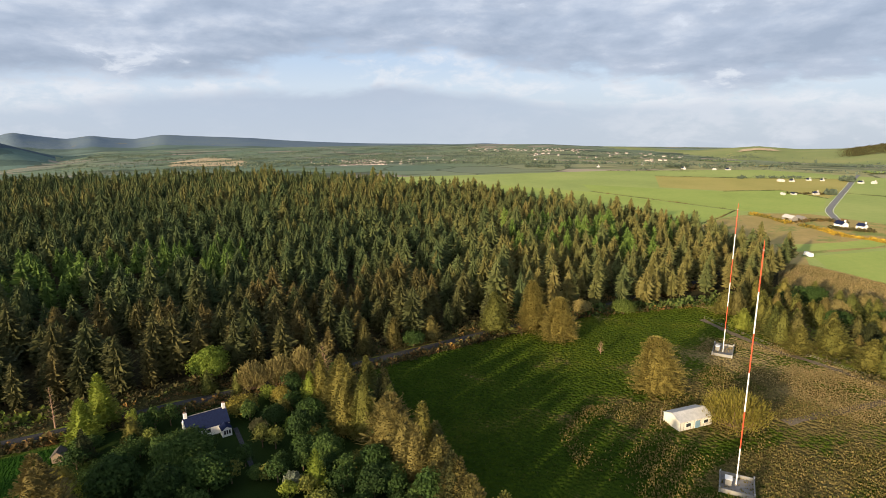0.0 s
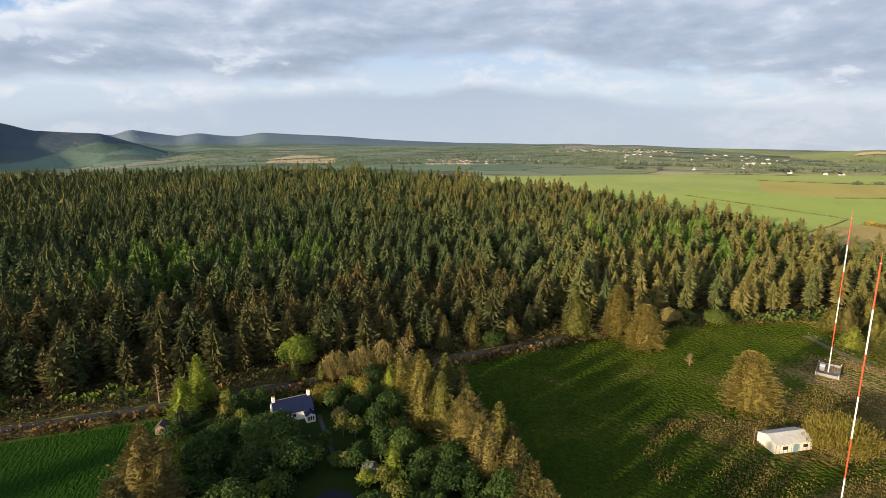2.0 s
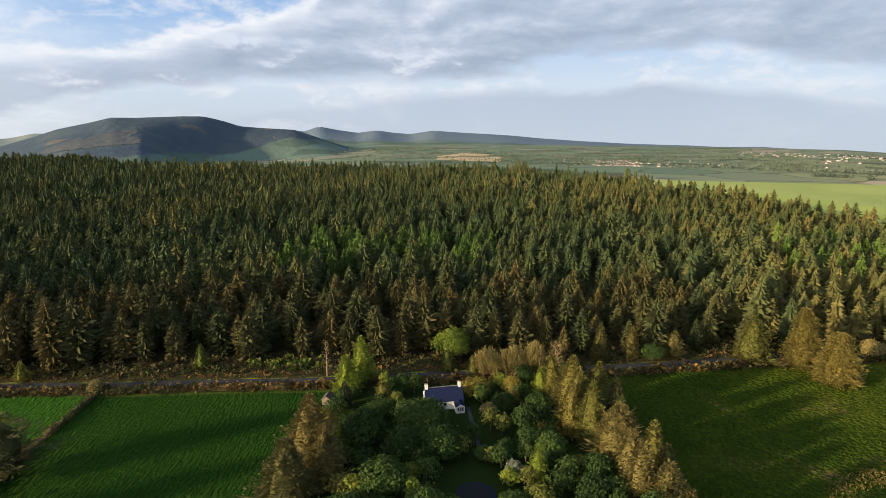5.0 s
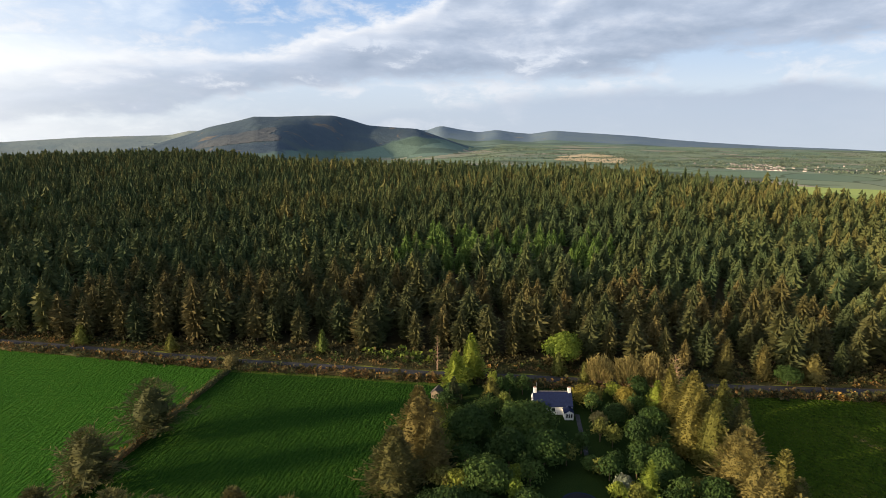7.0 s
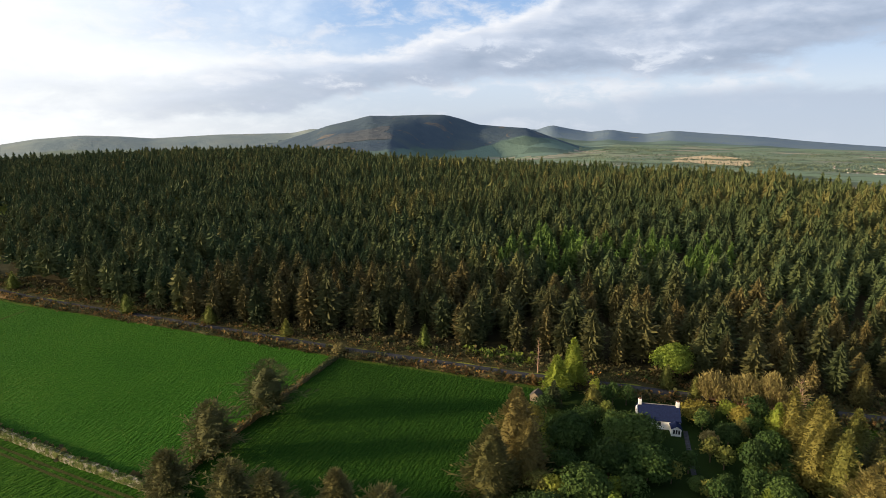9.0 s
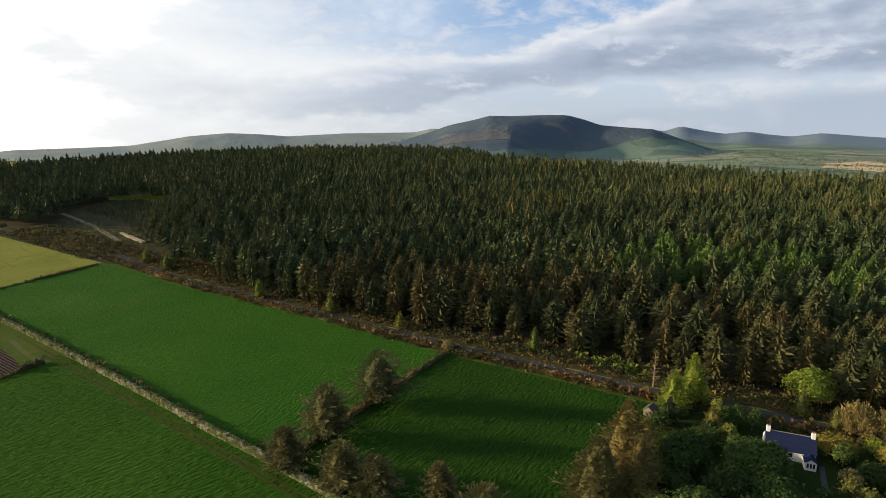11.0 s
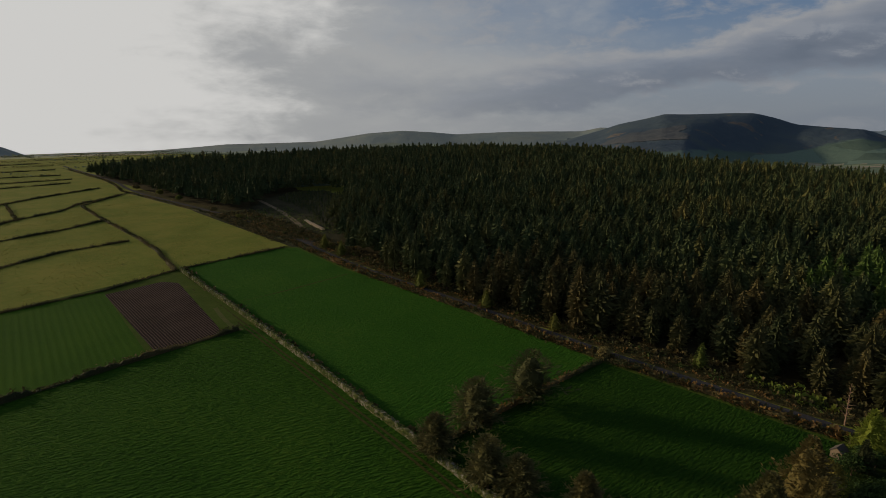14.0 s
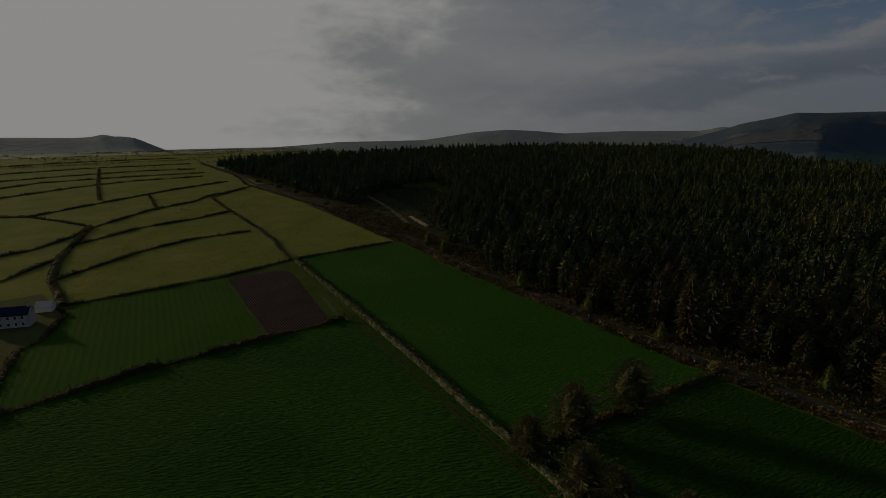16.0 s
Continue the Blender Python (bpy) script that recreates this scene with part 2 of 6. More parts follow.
def moor_mat(name, a, b, c, bare, amount=0.66, green=None):
    """Hill ground; the tint of the land mixes in green enclosed slopes."""
    m, k = material(name)
    place = k.add("ShaderNodeNewGeometry").outputs["Position"]
    n = k.noise(place, 0.004, 6, 0.62, 0.4)
    col = k.ramp(n, [(0.3, a), (0.5, b), (0.68, c)])
    col = k.mix(k.step(k.noise(place, 0.0075, 5, 0.6, 0.8), amount, amount + 0.05), col, bare)
    if green:
        t = k.add("ShaderNodeAttribute")
        t.attribute_name = "tint"
        cells = k.cells(place, 0.007)
        pick = k.add("ShaderNodeSeparateColor", Color=cells.outputs["Color"]).outputs[0]
        grass = k.ramp(pick, [(0.0, tuple(0.8 * q for q in green)), (0.6, green), (1.0, tuple(1.25 * q for q in green))])
        f = k.math("ADD", t.outputs["Fac"], k.math("MULTIPLY", k.math("SUBTRACT", k.noise(place, 0.005, 5, 0.6), 0.5), 0.9))
        col = k.mix(k.step(f, 0.42, 0.58), col, grass)
    finish(k, col, 0.95, 0.05, k.noise(place, 0.03, 5), 0.6, reach=8.0)
    return m


def plain_mat(name, col, rough=0.6, spec=0.4, vary=0.18, scale=1.5, metal=0.0, bump=0.1):
    m, k = material(name)
    place = k.add("ShaderNodeNewGeometry").outputs["Position"]
    n = k.math("ADD", k.math("MULTIPLY", k.noise(place, scale, 4, 0.6), 0.6), k.math("MULTIPLY", k.noise(place, scale * 9, 3), 0.4))
    lo, hi = tuple(c * (1 - vary) for c in col), tuple(min(1, c * (1 + vary)) for c in col)
    finish(k, k.ramp(n, [(0.3, lo), (0.7, hi)]), rough, spec, n, bump, metal=metal, reach=0.02)
    return m


SPRUCE = [(0.0, (0.043, 0.065, 0.0255)), (0.35, (0.073, 0.088, 0.0305)), (0.65, (0.106, 0.102, 0.032)), (1.0, (0.138, 0.117, 0.038))]
LARCH = [(0.0, (0.075, 0.125, 0.028)), (0.6, (0.105, 0.165, 0.033)), (1.0, (0.145, 0.178, 0.043))]
M = {}
M["needles"] = foliage("spruce_needles", SPRUCE, "tint", 0.14)
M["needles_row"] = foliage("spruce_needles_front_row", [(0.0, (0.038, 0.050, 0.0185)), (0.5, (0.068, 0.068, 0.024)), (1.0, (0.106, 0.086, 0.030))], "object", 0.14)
M["larch"] = foliage("larch_needles", LARCH, "tint", 0.3)
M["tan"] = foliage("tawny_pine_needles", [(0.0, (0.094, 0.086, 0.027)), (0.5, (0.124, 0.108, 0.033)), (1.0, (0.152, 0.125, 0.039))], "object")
M["olive"] = foliage("olive_conifer_needles", [(0.0, (0.0791, 0.0941, 0.0234)), (0.5, (0.1229, 0.1232, 0.0287)), (1.0, (0.1562, 0.1366, 0.0340))], "object")
M["dark"] = foliage("dark_conifer_needles", [(0.0, (0.03, 0.04, 0.016)), (1.0, (0.06, 0.06, 0.02))], "object")
M["leaf"] = foliage("green_leaves", [(0.0, (0.024, 0.046, 0.012)), (0.5, (0.040, 0.074, 0.017)), (1.0, (0.062, 0.100, 0.023))], "object", 0.25)
M["spring"] = foliage("fresh_leaves", [(0.0, (0.13, 0.19, 0.028)), (0.5, (0.19, 0.235, 0.034)), (1.0, (0.25, 0.245, 0.046))], "object", 0.35)
M["gold"] = foliage("yellow_green_leaves", [(0.0, (0.20, 0.175, 0.032)), (1.0, (0.28, 0.225, 0.046))], "object", 0.35)
M["twig"] = foliage("bare_twigs", [(0.0, (0.145, 0.122, 0.045)), (1.0, (0.215, 0.175, 0.062))], "object", 0.1)
M["rust"] = foliage("hedge_leaves", [(0.0, (0.048, 0.056, 0.020)), (0.45, (0.100, 0.080, 0.031)), (0.8, (0.180, 0.103, 0.040)), (1.0, (0.245, 0.150, 0.037))])
M["hedge"] = foliage("dark_hedge_leaves", [(0.0, (0.036, 0.043, 0.017)), (0.6, (0.078, 0.068, 0.027)), (1.0, (0.125, 0.096, 0.038))])
# far leaves lightened and blued, haze put into their colour
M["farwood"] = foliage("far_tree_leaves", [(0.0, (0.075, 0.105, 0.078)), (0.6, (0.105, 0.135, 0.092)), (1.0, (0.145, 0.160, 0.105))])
M["gorse"] = foliage("gorse_flowers", [(0.0, (0.10, 0.10, 0.03)), (0.5, (0.32, 0.22, 0.03)), (1.0, (0.5, 0.33, 0.04))])
M["blossom"] = foliage("white_blossom", [(0.0, (0.16, 0.18, 0.12)), (1.0, (0.28, 0.29, 0.22))], "object")
M["bark"] = plain_mat("bark", (0.11, 0.08, 0.055), 0.9, 0.1, 0.35, 3, bump=0.5)
M["palebark"] = plain_mat("pale_bark", (0.26, 0.17, 0.12), 0.9, 0.1, 0.3, 3, bump=0.4)
M["felled"] = ground_mat("felled_ground", [(0.3, (0.0180, 0.0216, 0.0108)), (0.5, (0.0348, 0.0360, 0.0192)), (0.68, (0.0630, 0.0564, 0.0360)), (0.78, (0.1020, 0.0900, 0.0660))], 0.08, 0.5)
M["floor"] = ground_mat("forest_floor", [(0.3, (0.0263, 0.0238, 0.0120)), (0.6, (0.0488, 0.0425, 0.0210)), (0.8, (0.0450, 0.0553, 0.0188))], 0.05, 0.8)
M["verge"] = ground_mat("rough_verge", [(0.3, (0.026, 0.032, 0.011)), (0.5, (0.048, 0.046, 0.018)), (0.7, (0.090, 0.064, 0.029))], 0.08, 0.7, bump=0.9)
M["grass_a"] = ground_mat("ley_grass", [(0.3, (0.0185, 0.0640, 0.0066)), (0.5, (0.0262, 0.0850, 0.0082)), (0.72, (0.0480, 0.1080, 0.0125))], 0.025, 0.8, (82.0, 0.8, 0.13, 2.4), 1.0)
# darker copy of the ley grass, tree shade put into the colour
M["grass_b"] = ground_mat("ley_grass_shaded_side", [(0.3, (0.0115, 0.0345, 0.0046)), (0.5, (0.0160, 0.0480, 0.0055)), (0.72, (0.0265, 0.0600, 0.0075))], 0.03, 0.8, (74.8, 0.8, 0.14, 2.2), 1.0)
M["grass_c"] = ground_mat("combed_grass", [(0.3, (0.0146, 0.0470, 0.0050)), (0.5, (0.0240, 0.0702, 0.0064)), (0.72, (0.0402, 0.0892, 0.0090))], 0.02, 0.9, (61, 0.85, 0.19, 2.4), 1.0)
M["grass_d"] = ground_mat("drilled_crop", [(0.3, (0.0224, 0.0575, 0.0052)), (0.5, (0.0305, 0.0782, 0.0062)), (0.72, (0.0448, 0.0954, 0.0086))], 0.02, 0.9, (164.5, 2.7, 0.045))
M["pasture"] = ground_mat("old_pasture", [(0.28, (0.084, 0.115, 0.020)), (0.45, (0.140, 0.162, 0.029)), (0.6, (0.190, 0.188, 0.039)), (0.78, (0.262, 0.222, 0.060))], 0.03, 0.24, None, 1.0, ((0.090, 0.105, 0.022), 0.05, 0.60))

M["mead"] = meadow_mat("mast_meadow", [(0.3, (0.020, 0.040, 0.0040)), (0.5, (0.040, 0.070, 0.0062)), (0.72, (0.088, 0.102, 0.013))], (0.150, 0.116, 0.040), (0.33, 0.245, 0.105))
M["rush"] = ground_mat("rush_ground", [(0.3, (0.14, 0.125, 0.04)), (0.5, (0.26, 0.20, 0.08)), (0.75, (0.42, 0.30, 0.14))], 0.06, 0.6, None, 1.0)
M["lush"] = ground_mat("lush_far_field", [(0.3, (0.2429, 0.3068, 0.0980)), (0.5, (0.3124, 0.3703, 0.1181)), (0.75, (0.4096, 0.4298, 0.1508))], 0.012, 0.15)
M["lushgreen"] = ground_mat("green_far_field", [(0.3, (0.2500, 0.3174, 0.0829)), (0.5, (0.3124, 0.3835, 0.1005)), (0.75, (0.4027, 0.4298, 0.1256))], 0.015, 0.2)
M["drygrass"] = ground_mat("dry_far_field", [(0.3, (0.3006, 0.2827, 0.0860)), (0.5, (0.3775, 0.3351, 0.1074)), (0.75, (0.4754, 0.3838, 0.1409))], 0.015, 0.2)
M["stubble"] = ground_mat("pale_stubble", [(0.3, (0.46, 0.36, 0.22)), (0.7, (0.58, 0.45, 0.29))], 0.01, 0.1)
M["lawn"] = ground_mat("garden_lawn", [(0.3, (0.0140, 0.0280, 0.0064)), (0.7, (0.0240, 0.0400, 0.0100))], 0.1, 1.5)
M["soil"] = ground_mat("ploughed_soil", [(0.3, (0.034, 0.024, 0.021)), (0.5, (0.066, 0.046, 0.040)), (0.72, (0.120, 0.088, 0.076))], 0.05, 1.0, (-11.5, 1.05, 0.34), 1.0)
M["dirt"] = ground_mat("bare_track", [(0.3, (0.112, 0.087, 0.056)), (0.7, (0.210, 0.168, 0.119))], 0.1, 1.0)
M["tarmac"] = ground_mat("tarmac", [(0.3, (0.036, 0.036, 0.040)), (0.7, (0.062, 0.061, 0.064))], 0.08, 2.0, None, 0.3)
M["stone"] = ground_mat("mossy_field_stone", [(0.36, (0.035, 0.055, 0.014)), (0.50, (0.080, 0.090, 0.028)), (0.54, (0.17, 0.16, 0.115)), (0.66, (0.33, 0.31, 0.26))], 0.6, 2.2)
M["margin"] = ground_mat("grassy_margin", [(0.3, (0.034, 0.058, 0.010)), (0.5, (0.050, 0.078, 0.013)), (0.72, (0.085, 0.095, 0.022))], 0.1, 0.8, None, 0.9)
M["tread"] = ground_mat("trodden_grass", [(0.3, (0.030, 0.040, 0.009)), (0.7, (0.062, 0.062, 0.020))], 0.1, 1.0)
M["worn"] = ground_mat("worn_grass", [(0.3, (0.05, 0.075, 0.018)), (0.7, (0.11, 0.10, 0.04))], 0.1, 1.0)
M["bracken"] = foliage("bramble_leaves", [(0.0, (0.05, 0.08, 0.022)), (0.6, (0.09, 0.13, 0.03)), (1.0, (0.14, 0.15, 0.045))])
M["freshbramble"] = foliage("fresh_bramble_leaves", [(0.0, (0.10, 0.15, 0.028)), (1.0, (0.19, 0.225, 0.038))], "tint", 0.3)
# duller white: haze and shade on distant walls put into base colour
M["limewash"] = plain_mat("greyed_limewash", (0.50, 0.485, 0.45), 0.9, 0.1, 0.25, 0.4)
# town walls dimmed further, again painted haze
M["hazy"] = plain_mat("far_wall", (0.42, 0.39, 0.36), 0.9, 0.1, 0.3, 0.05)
M["farroof"] = plain_mat("far_roofs", (0.15, 0.125, 0.12), 0.9, 0.1, 0.5, 0.03)
# ridge colours paled and blued, haze put into the base colour
M["pale"] = moor_mat("hazed_ridge", (0.150, 0.195, 0.205), (0.180, 0.220, 0.220), (0.215, 0.245, 0.225), (0.26, 0.245, 0.21), 0.64, (0.20, 0.235, 0.18))
M["farroad"] = plain_mat("pale_tarmac", (0.21, 0.205, 0.20), 0.9, 0.2, 0.15, 0.2)
M["grazing"] = ground_mat("rough_grazing", [(0.3, (0.2365, 0.2232, 0.0721)), (0.5, (0.3942, 0.2947, 0.1201)), (0.75, (0.6111, 0.4198, 0.1922))], 0.03, 0.35, None, 1.0, ((0.2200, 0.2475, 0.0770), 0.03, 0.50))
# the second set of field colours is bluer and duller, painted haze
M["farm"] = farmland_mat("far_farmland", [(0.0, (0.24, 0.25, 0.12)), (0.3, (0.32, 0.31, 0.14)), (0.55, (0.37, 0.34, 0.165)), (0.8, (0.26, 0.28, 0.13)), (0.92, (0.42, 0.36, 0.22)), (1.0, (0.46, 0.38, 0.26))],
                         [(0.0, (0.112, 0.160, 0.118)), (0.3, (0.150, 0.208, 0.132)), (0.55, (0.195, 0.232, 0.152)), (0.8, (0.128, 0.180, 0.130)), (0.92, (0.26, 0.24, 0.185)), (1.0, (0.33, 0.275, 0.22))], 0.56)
# distant haze painted as bluish base colours on moor and fell
M["moor"] = moor_mat("hazed_moor", (0.105, 0.150, 0.20), (0.130, 0.175, 0.22), (0.145, 0.190, 0.20), (0.19, 0.20, 0.17), 0.64, (0.110, 0.155, 0.130))
M["fell"] = moor_mat("hazed_hill", (0.045, 0.068, 0.098), (0.062, 0.088, 0.112), (0.075, 0.100, 0.105), (0.125, 0.112, 0.100), 0.62, (0.095, 0.142, 0.118))
M["down"] = moor_mat("green_down", (0.1935, 0.2350, 0.0950), (0.2475, 0.2800, 0.1092), (0.3060, 0.3100, 0.1283), (0.5564, 0.4118, 0.1905), 0.66)
M["white"] = plain_mat("whitewash", (0.80, 0.79, 0.76), 0.7, 0.3, 0.08, 1.2)
M["cream"] = plain_mat("cream_paint", (0.64, 0.61, 0.52), 0.6, 0.4, 0.14, 0.9)
M["slate"] = plain_mat("blue_slate", (0.013, 0.020, 0.056), 0.8, 0.08, 0.35, 2.0, bump=0.3)
M["tile"] = plain_mat("clay_tile", (0.22, 0.12, 0.08), 0.8, 0.2, 0.3, 2.0)
M["blue"] = plain_mat("faded_blue_paint", (0.16, 0.26, 0.33), 0.7, 0.3)
M["tin"] = plain_mat("pale_sheet_roof", (0.50, 0.48, 0.45), 0.5, 0.4, 0.25, 0.8)
M["glass"] = plain_mat("window_glass", (0.03, 0.035, 0.04), 0.08, 0.8, 0.1)
M["red"] = plain_mat("mast_red", (0.52, 0.075, 0.03), 0.5, 0.4, 0.12, 0.5)
M["mastwhite"] = plain_mat("mast_white", (0.80, 0.79, 0.77), 0.5, 0.4, 0.08, 0.5)
M["concrete"] = plain_mat("concrete", (0.22, 0.205, 0.185), 0.9, 0.2, 0.25, 1.0)
M["wood"] = plain_mat("weathered_wood", (0.22, 0.17, 0.12), 0.9, 0.15, 0.3, 2.0)
M["steel"] = plain_mat("galvanised_steel", (0.5, 0.5, 0.5), 0.45, 0.5, 0.12, 2.0, 0.8)
M["grey"] = plain_mat("grey_cabinet", (0.23, 0.22, 0.20), 0.6, 0.3, 0.1)
# brown slope shifted to blue-grey, painted haze as on the hill
M["scree"] = moor_mat("hazed_brown_slope", (0.0663, 0.0795, 0.0966), (0.0850, 0.0951, 0.1050), (0.1062, 0.1096, 0.1134), (0.1403, 0.1406, 0.1365), 0.58)
M["water"] = plain_mat("dark_mat", (0.012, 0.014, 0.018), 0.8, 0.15, 0.2)
M["logs"] = plain_mat("fresh_logs", (0.64, 0.52, 0.36), 0.8, 0.2, 0.3, 2.0)


from mathutils.geometry import tessellate_polygon


# ---- mesh helpers ----
def mesh_of(name, verts, faces, mats, tint=None, index=None, smooth=False):
    """A mesh from arrays: verts (n, 3) and faces, an array of triangles or quads, or a list of both."""
    me = bpy.data.meshes.new(name)
    groups = faces if isinstance(faces, list) else [faces]
    groups = [np.asarray(g, np.int32) for g in groups if len(g)]
    loops = np.concatenate([g.ravel() for g in groups])
    sizes = np.concatenate([np.full(len(g), g.shape[1], np.int32) for g in groups])
    starts = np.concatenate([[0], np.cumsum(sizes)[:-1]]).astype(np.int32)
    me.vertices.add(len(verts))
    me.vertices.foreach_set("co", np.asarray(verts, np.float32).ravel())
    me.loops.add(len(loops))
    me.loops.foreach_set("vertex_index", loops)
    me.polygons.add(len(sizes))
    me.polygons.foreach_set("loop_start", starts)
    for m in mats if isinstance(mats, (list, tuple)) else [mats]:
        me.materials.append(m)
    if index is not None:
        me.polygons.foreach_set("material_index", np.asarray(index, np.int32))
    me.polygons.foreach_set("use_smooth", np.full(len(sizes), smooth))
    if tint is not None:
        a = me.attributes.new("tint", "FLOAT", "POINT")
        a.data.foreach_set("value", np.asarray(tint, np.float32))
    me.update(calc_edges=True)
    return me


def thing(name, label, category, group="", place=(0, 0, 0), turn=0.0):
    ob = tagged(new(name), label, category, group)
    ob.empty_display_size = 0.5
    ob.matrix_basis = pose(*place, 0, 0, turn)
    return ob


def child(name, me, parent, label=""):
    ob = new(name, me)
    ob.parent = parent
    return tagged(ob, label) if label else ob


def part(name, bm, mat, parent, label=""):
    me = bpy.data.meshes.new(name)
    bm.to_mesh(me)
    bm.free()
    me.materials.append(mat)
    return child(name, me, parent, label)


def box(x0, x1, y0, y1, z0, z1, bevel=0.0):
    bm = bmesh.new()
    bmesh.ops.create_cube(bm, size=1.0)
    for v in bm.verts:
        v.co = Vector((x0 + (v.co.x + 0.5) * (x1 - x0), y0 + (v.co.y + 0.5) * (y1 - y0), z0 + (v.co.z + 0.5) * (z1 - z0)))
    if bevel:
        bmesh.ops.bevel(bm, geom=list(bm.edges), offset=bevel, segments=1, affect="EDGES")
    return bm


def prism(outline, x0, x1):
    """An outline in y, z drawn out along x."""
    bm = bmesh.new()
    a = [bm.verts.new((x0, y, z)) for y, z in outline]
    b = [bm.verts.new((x1, y, z)) for y, z in outline]
    bm.faces.new(a[::-1])
    bm.faces.new(b)
    for i in range(len(outline)):
        j = (i + 1) % len(outline)
        bm.faces.new((a[i], a[j], b[j], b[i]))
    bmesh.ops.recalc_face_normals(bm, faces=bm.faces)
    return bm


def tube(r0, r1, z0, z1, sides=10, x=0.0, y=0.0):
    bm = bmesh.new()
    bmesh.ops.create_cone(bm, cap_ends=True, segments=sides, radius1=r0, radius2=r1, depth=z1 - z0, matrix=Matrix.Translation((x, y, (z0 + z1) / 2)))
    return bm


def inside(poly, x, y):
    """Which of the points lie in the polygon."""
    hit = np.zeros(x.shape, bool)
    px, py = np.array(poly, float).T
    for i in range(len(px)):
        j = i - 1
        cross = ((py[i] > y) != (py[j] > y)) & (x < (px[j] - px[i]) * (y - py[i]) / (py[j] - py[i] + 1e-12) + px[i])
        hit ^= cross
    return hit


def unit(v):
    return v / (np.linalg.norm(v, axis=-1, keepdims=True) + 1e-9)


def kites(rng, root, way, length, width, lift=0.12, loose=0.5):
    """Bent four-cornered leaves or sprays from root along way."""
    n = len(root)
    side = unit(np.cross(way, rng.normal(size=(n, 3)) * loose + (0, 0, 1)))
    L, W = np.broadcast_to(length, n)[:, None], np.broadcast_to(width, n)[:, None]
    mid = root + way * L * 0.5 + np.array((0, 0, 1)) * L * lift
    v = np.stack([root, mid + side * W, root + way * L, mid - side * W], 1)
    return v.reshape(-1, 3), np.arange(n * 4).reshape(n, 4)


def limb(p, q, r0, r1, sides=5):
    """A tapered limb from p to q."""
    p, q = np.array(p, float), np.array(q, float)
    w = unit(q - p)
    a = unit(np.cross(w, (0.3, 0.9, 0.2)))
    b = np.cross(w, a)
    t = np.linspace(0, 2 * np.pi, sides, endpoint=False)[:, None]
    ring = np.cos(t) * a + np.sin(t) * b
    v = np.concatenate([p + ring * r0, q + ring * r1])
    i = np.arange(sides)
    return v, np.stack([i, (i + 1) % sides, (i + 1) % sides + sides, i + sides], 1)


def joined(pieces):
    vs, fs, n = [], [], 0
    for v, f in pieces:
        vs.append(v)
        fs.append(np.asarray(f) + n)
        n += len(v)
    return np.concatenate(vs), np.concatenate(fs)


# ---- the land ----
def curve(table, az):
    a, e = np.array(table, float).T
    return np.interp(az, a[::-1] if a[0] > a[-1] else a, e[::-1] if a[0] > a[-1] else e)


# skylines: degrees to the left of straight ahead, degrees of elevation from the eye
FAR_RIDGE = [(-76, -4.2), (-60, -3.85), (-47.9, -3.55), (-43.6, -3.32), (-39.9, -3.0), (-36.5, -3.11), (-34, -2.99), (-28.9, -2.88), (-24.6, -2.63), (-20.8, -2.36), (-18.2, -2.1), (-15.6, -1.93), (-13.4, -1.81), (-10.6, -1.60), (-8.4, -1.92), (-6.8, -1.78), (-5.2, -1.54), (-3.4, -1.77), (-1.6, -1.49), (0.2, -1.13), (1.5, -1.56), (3.4, -1.5), (30, -2.6), (60, -3.6), (90, -4)]
BIG_HILL = [(-8, -4.4), (-3, -3.4), (0, -2.3), (2.4, -1.42), (5, -1.25), (7.2, -1.06), (8.7, -0.55), (10.3, -0.15), (12, -0.14), (14, -0.20), (15.5, -0.24), (17.5, -0.22), (19, -0.6), (21.4, -1.12), (23, -1.7), (26, -2.6), (31, -4.2)]
PALE_RIDGE = [(8, -3.6), (18, -1.9), (21, -1.5), (23, -1.42), (24.7, -1.78), (31.2, -1.84), (36.6, -2.08), (39, -1.86), (41.8, -1.72), (45, -1.95), (49.9, -2.72), (54, -2.80), (58, -2.84), (62, -3.2), (65.8, -3.52), (72, -3.5), (80, -3.7)]
KNOB_HILL = [(71, -4.4), (72.9, -3.5), (74, -2.85), (75.4, -2.12), (76.3, -1.95), (77.2, -1.93), (77.6, -1.76), (78.3, -1.76), (78.6, -1.95), (80, -1.98), (84.8, -1.82), (95, -1.6), (110, -2.2), (135, -3.6)]
DOWNS = [(-130, -4.0), (-95, -2.7), (-78, -2.45), (-72.7, -2.66), (-71, -3.0), (-70.2, -3.14), (-67, -3.3), (-63.8, -3.08), (-60, -3.55), (-57.6, -3.76), (-52.7, -3.58), (-47, -3.9), (-40, -4.4)]
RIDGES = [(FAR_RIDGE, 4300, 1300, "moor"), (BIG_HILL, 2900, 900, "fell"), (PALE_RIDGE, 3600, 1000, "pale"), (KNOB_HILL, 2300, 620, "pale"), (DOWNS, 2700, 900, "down")]


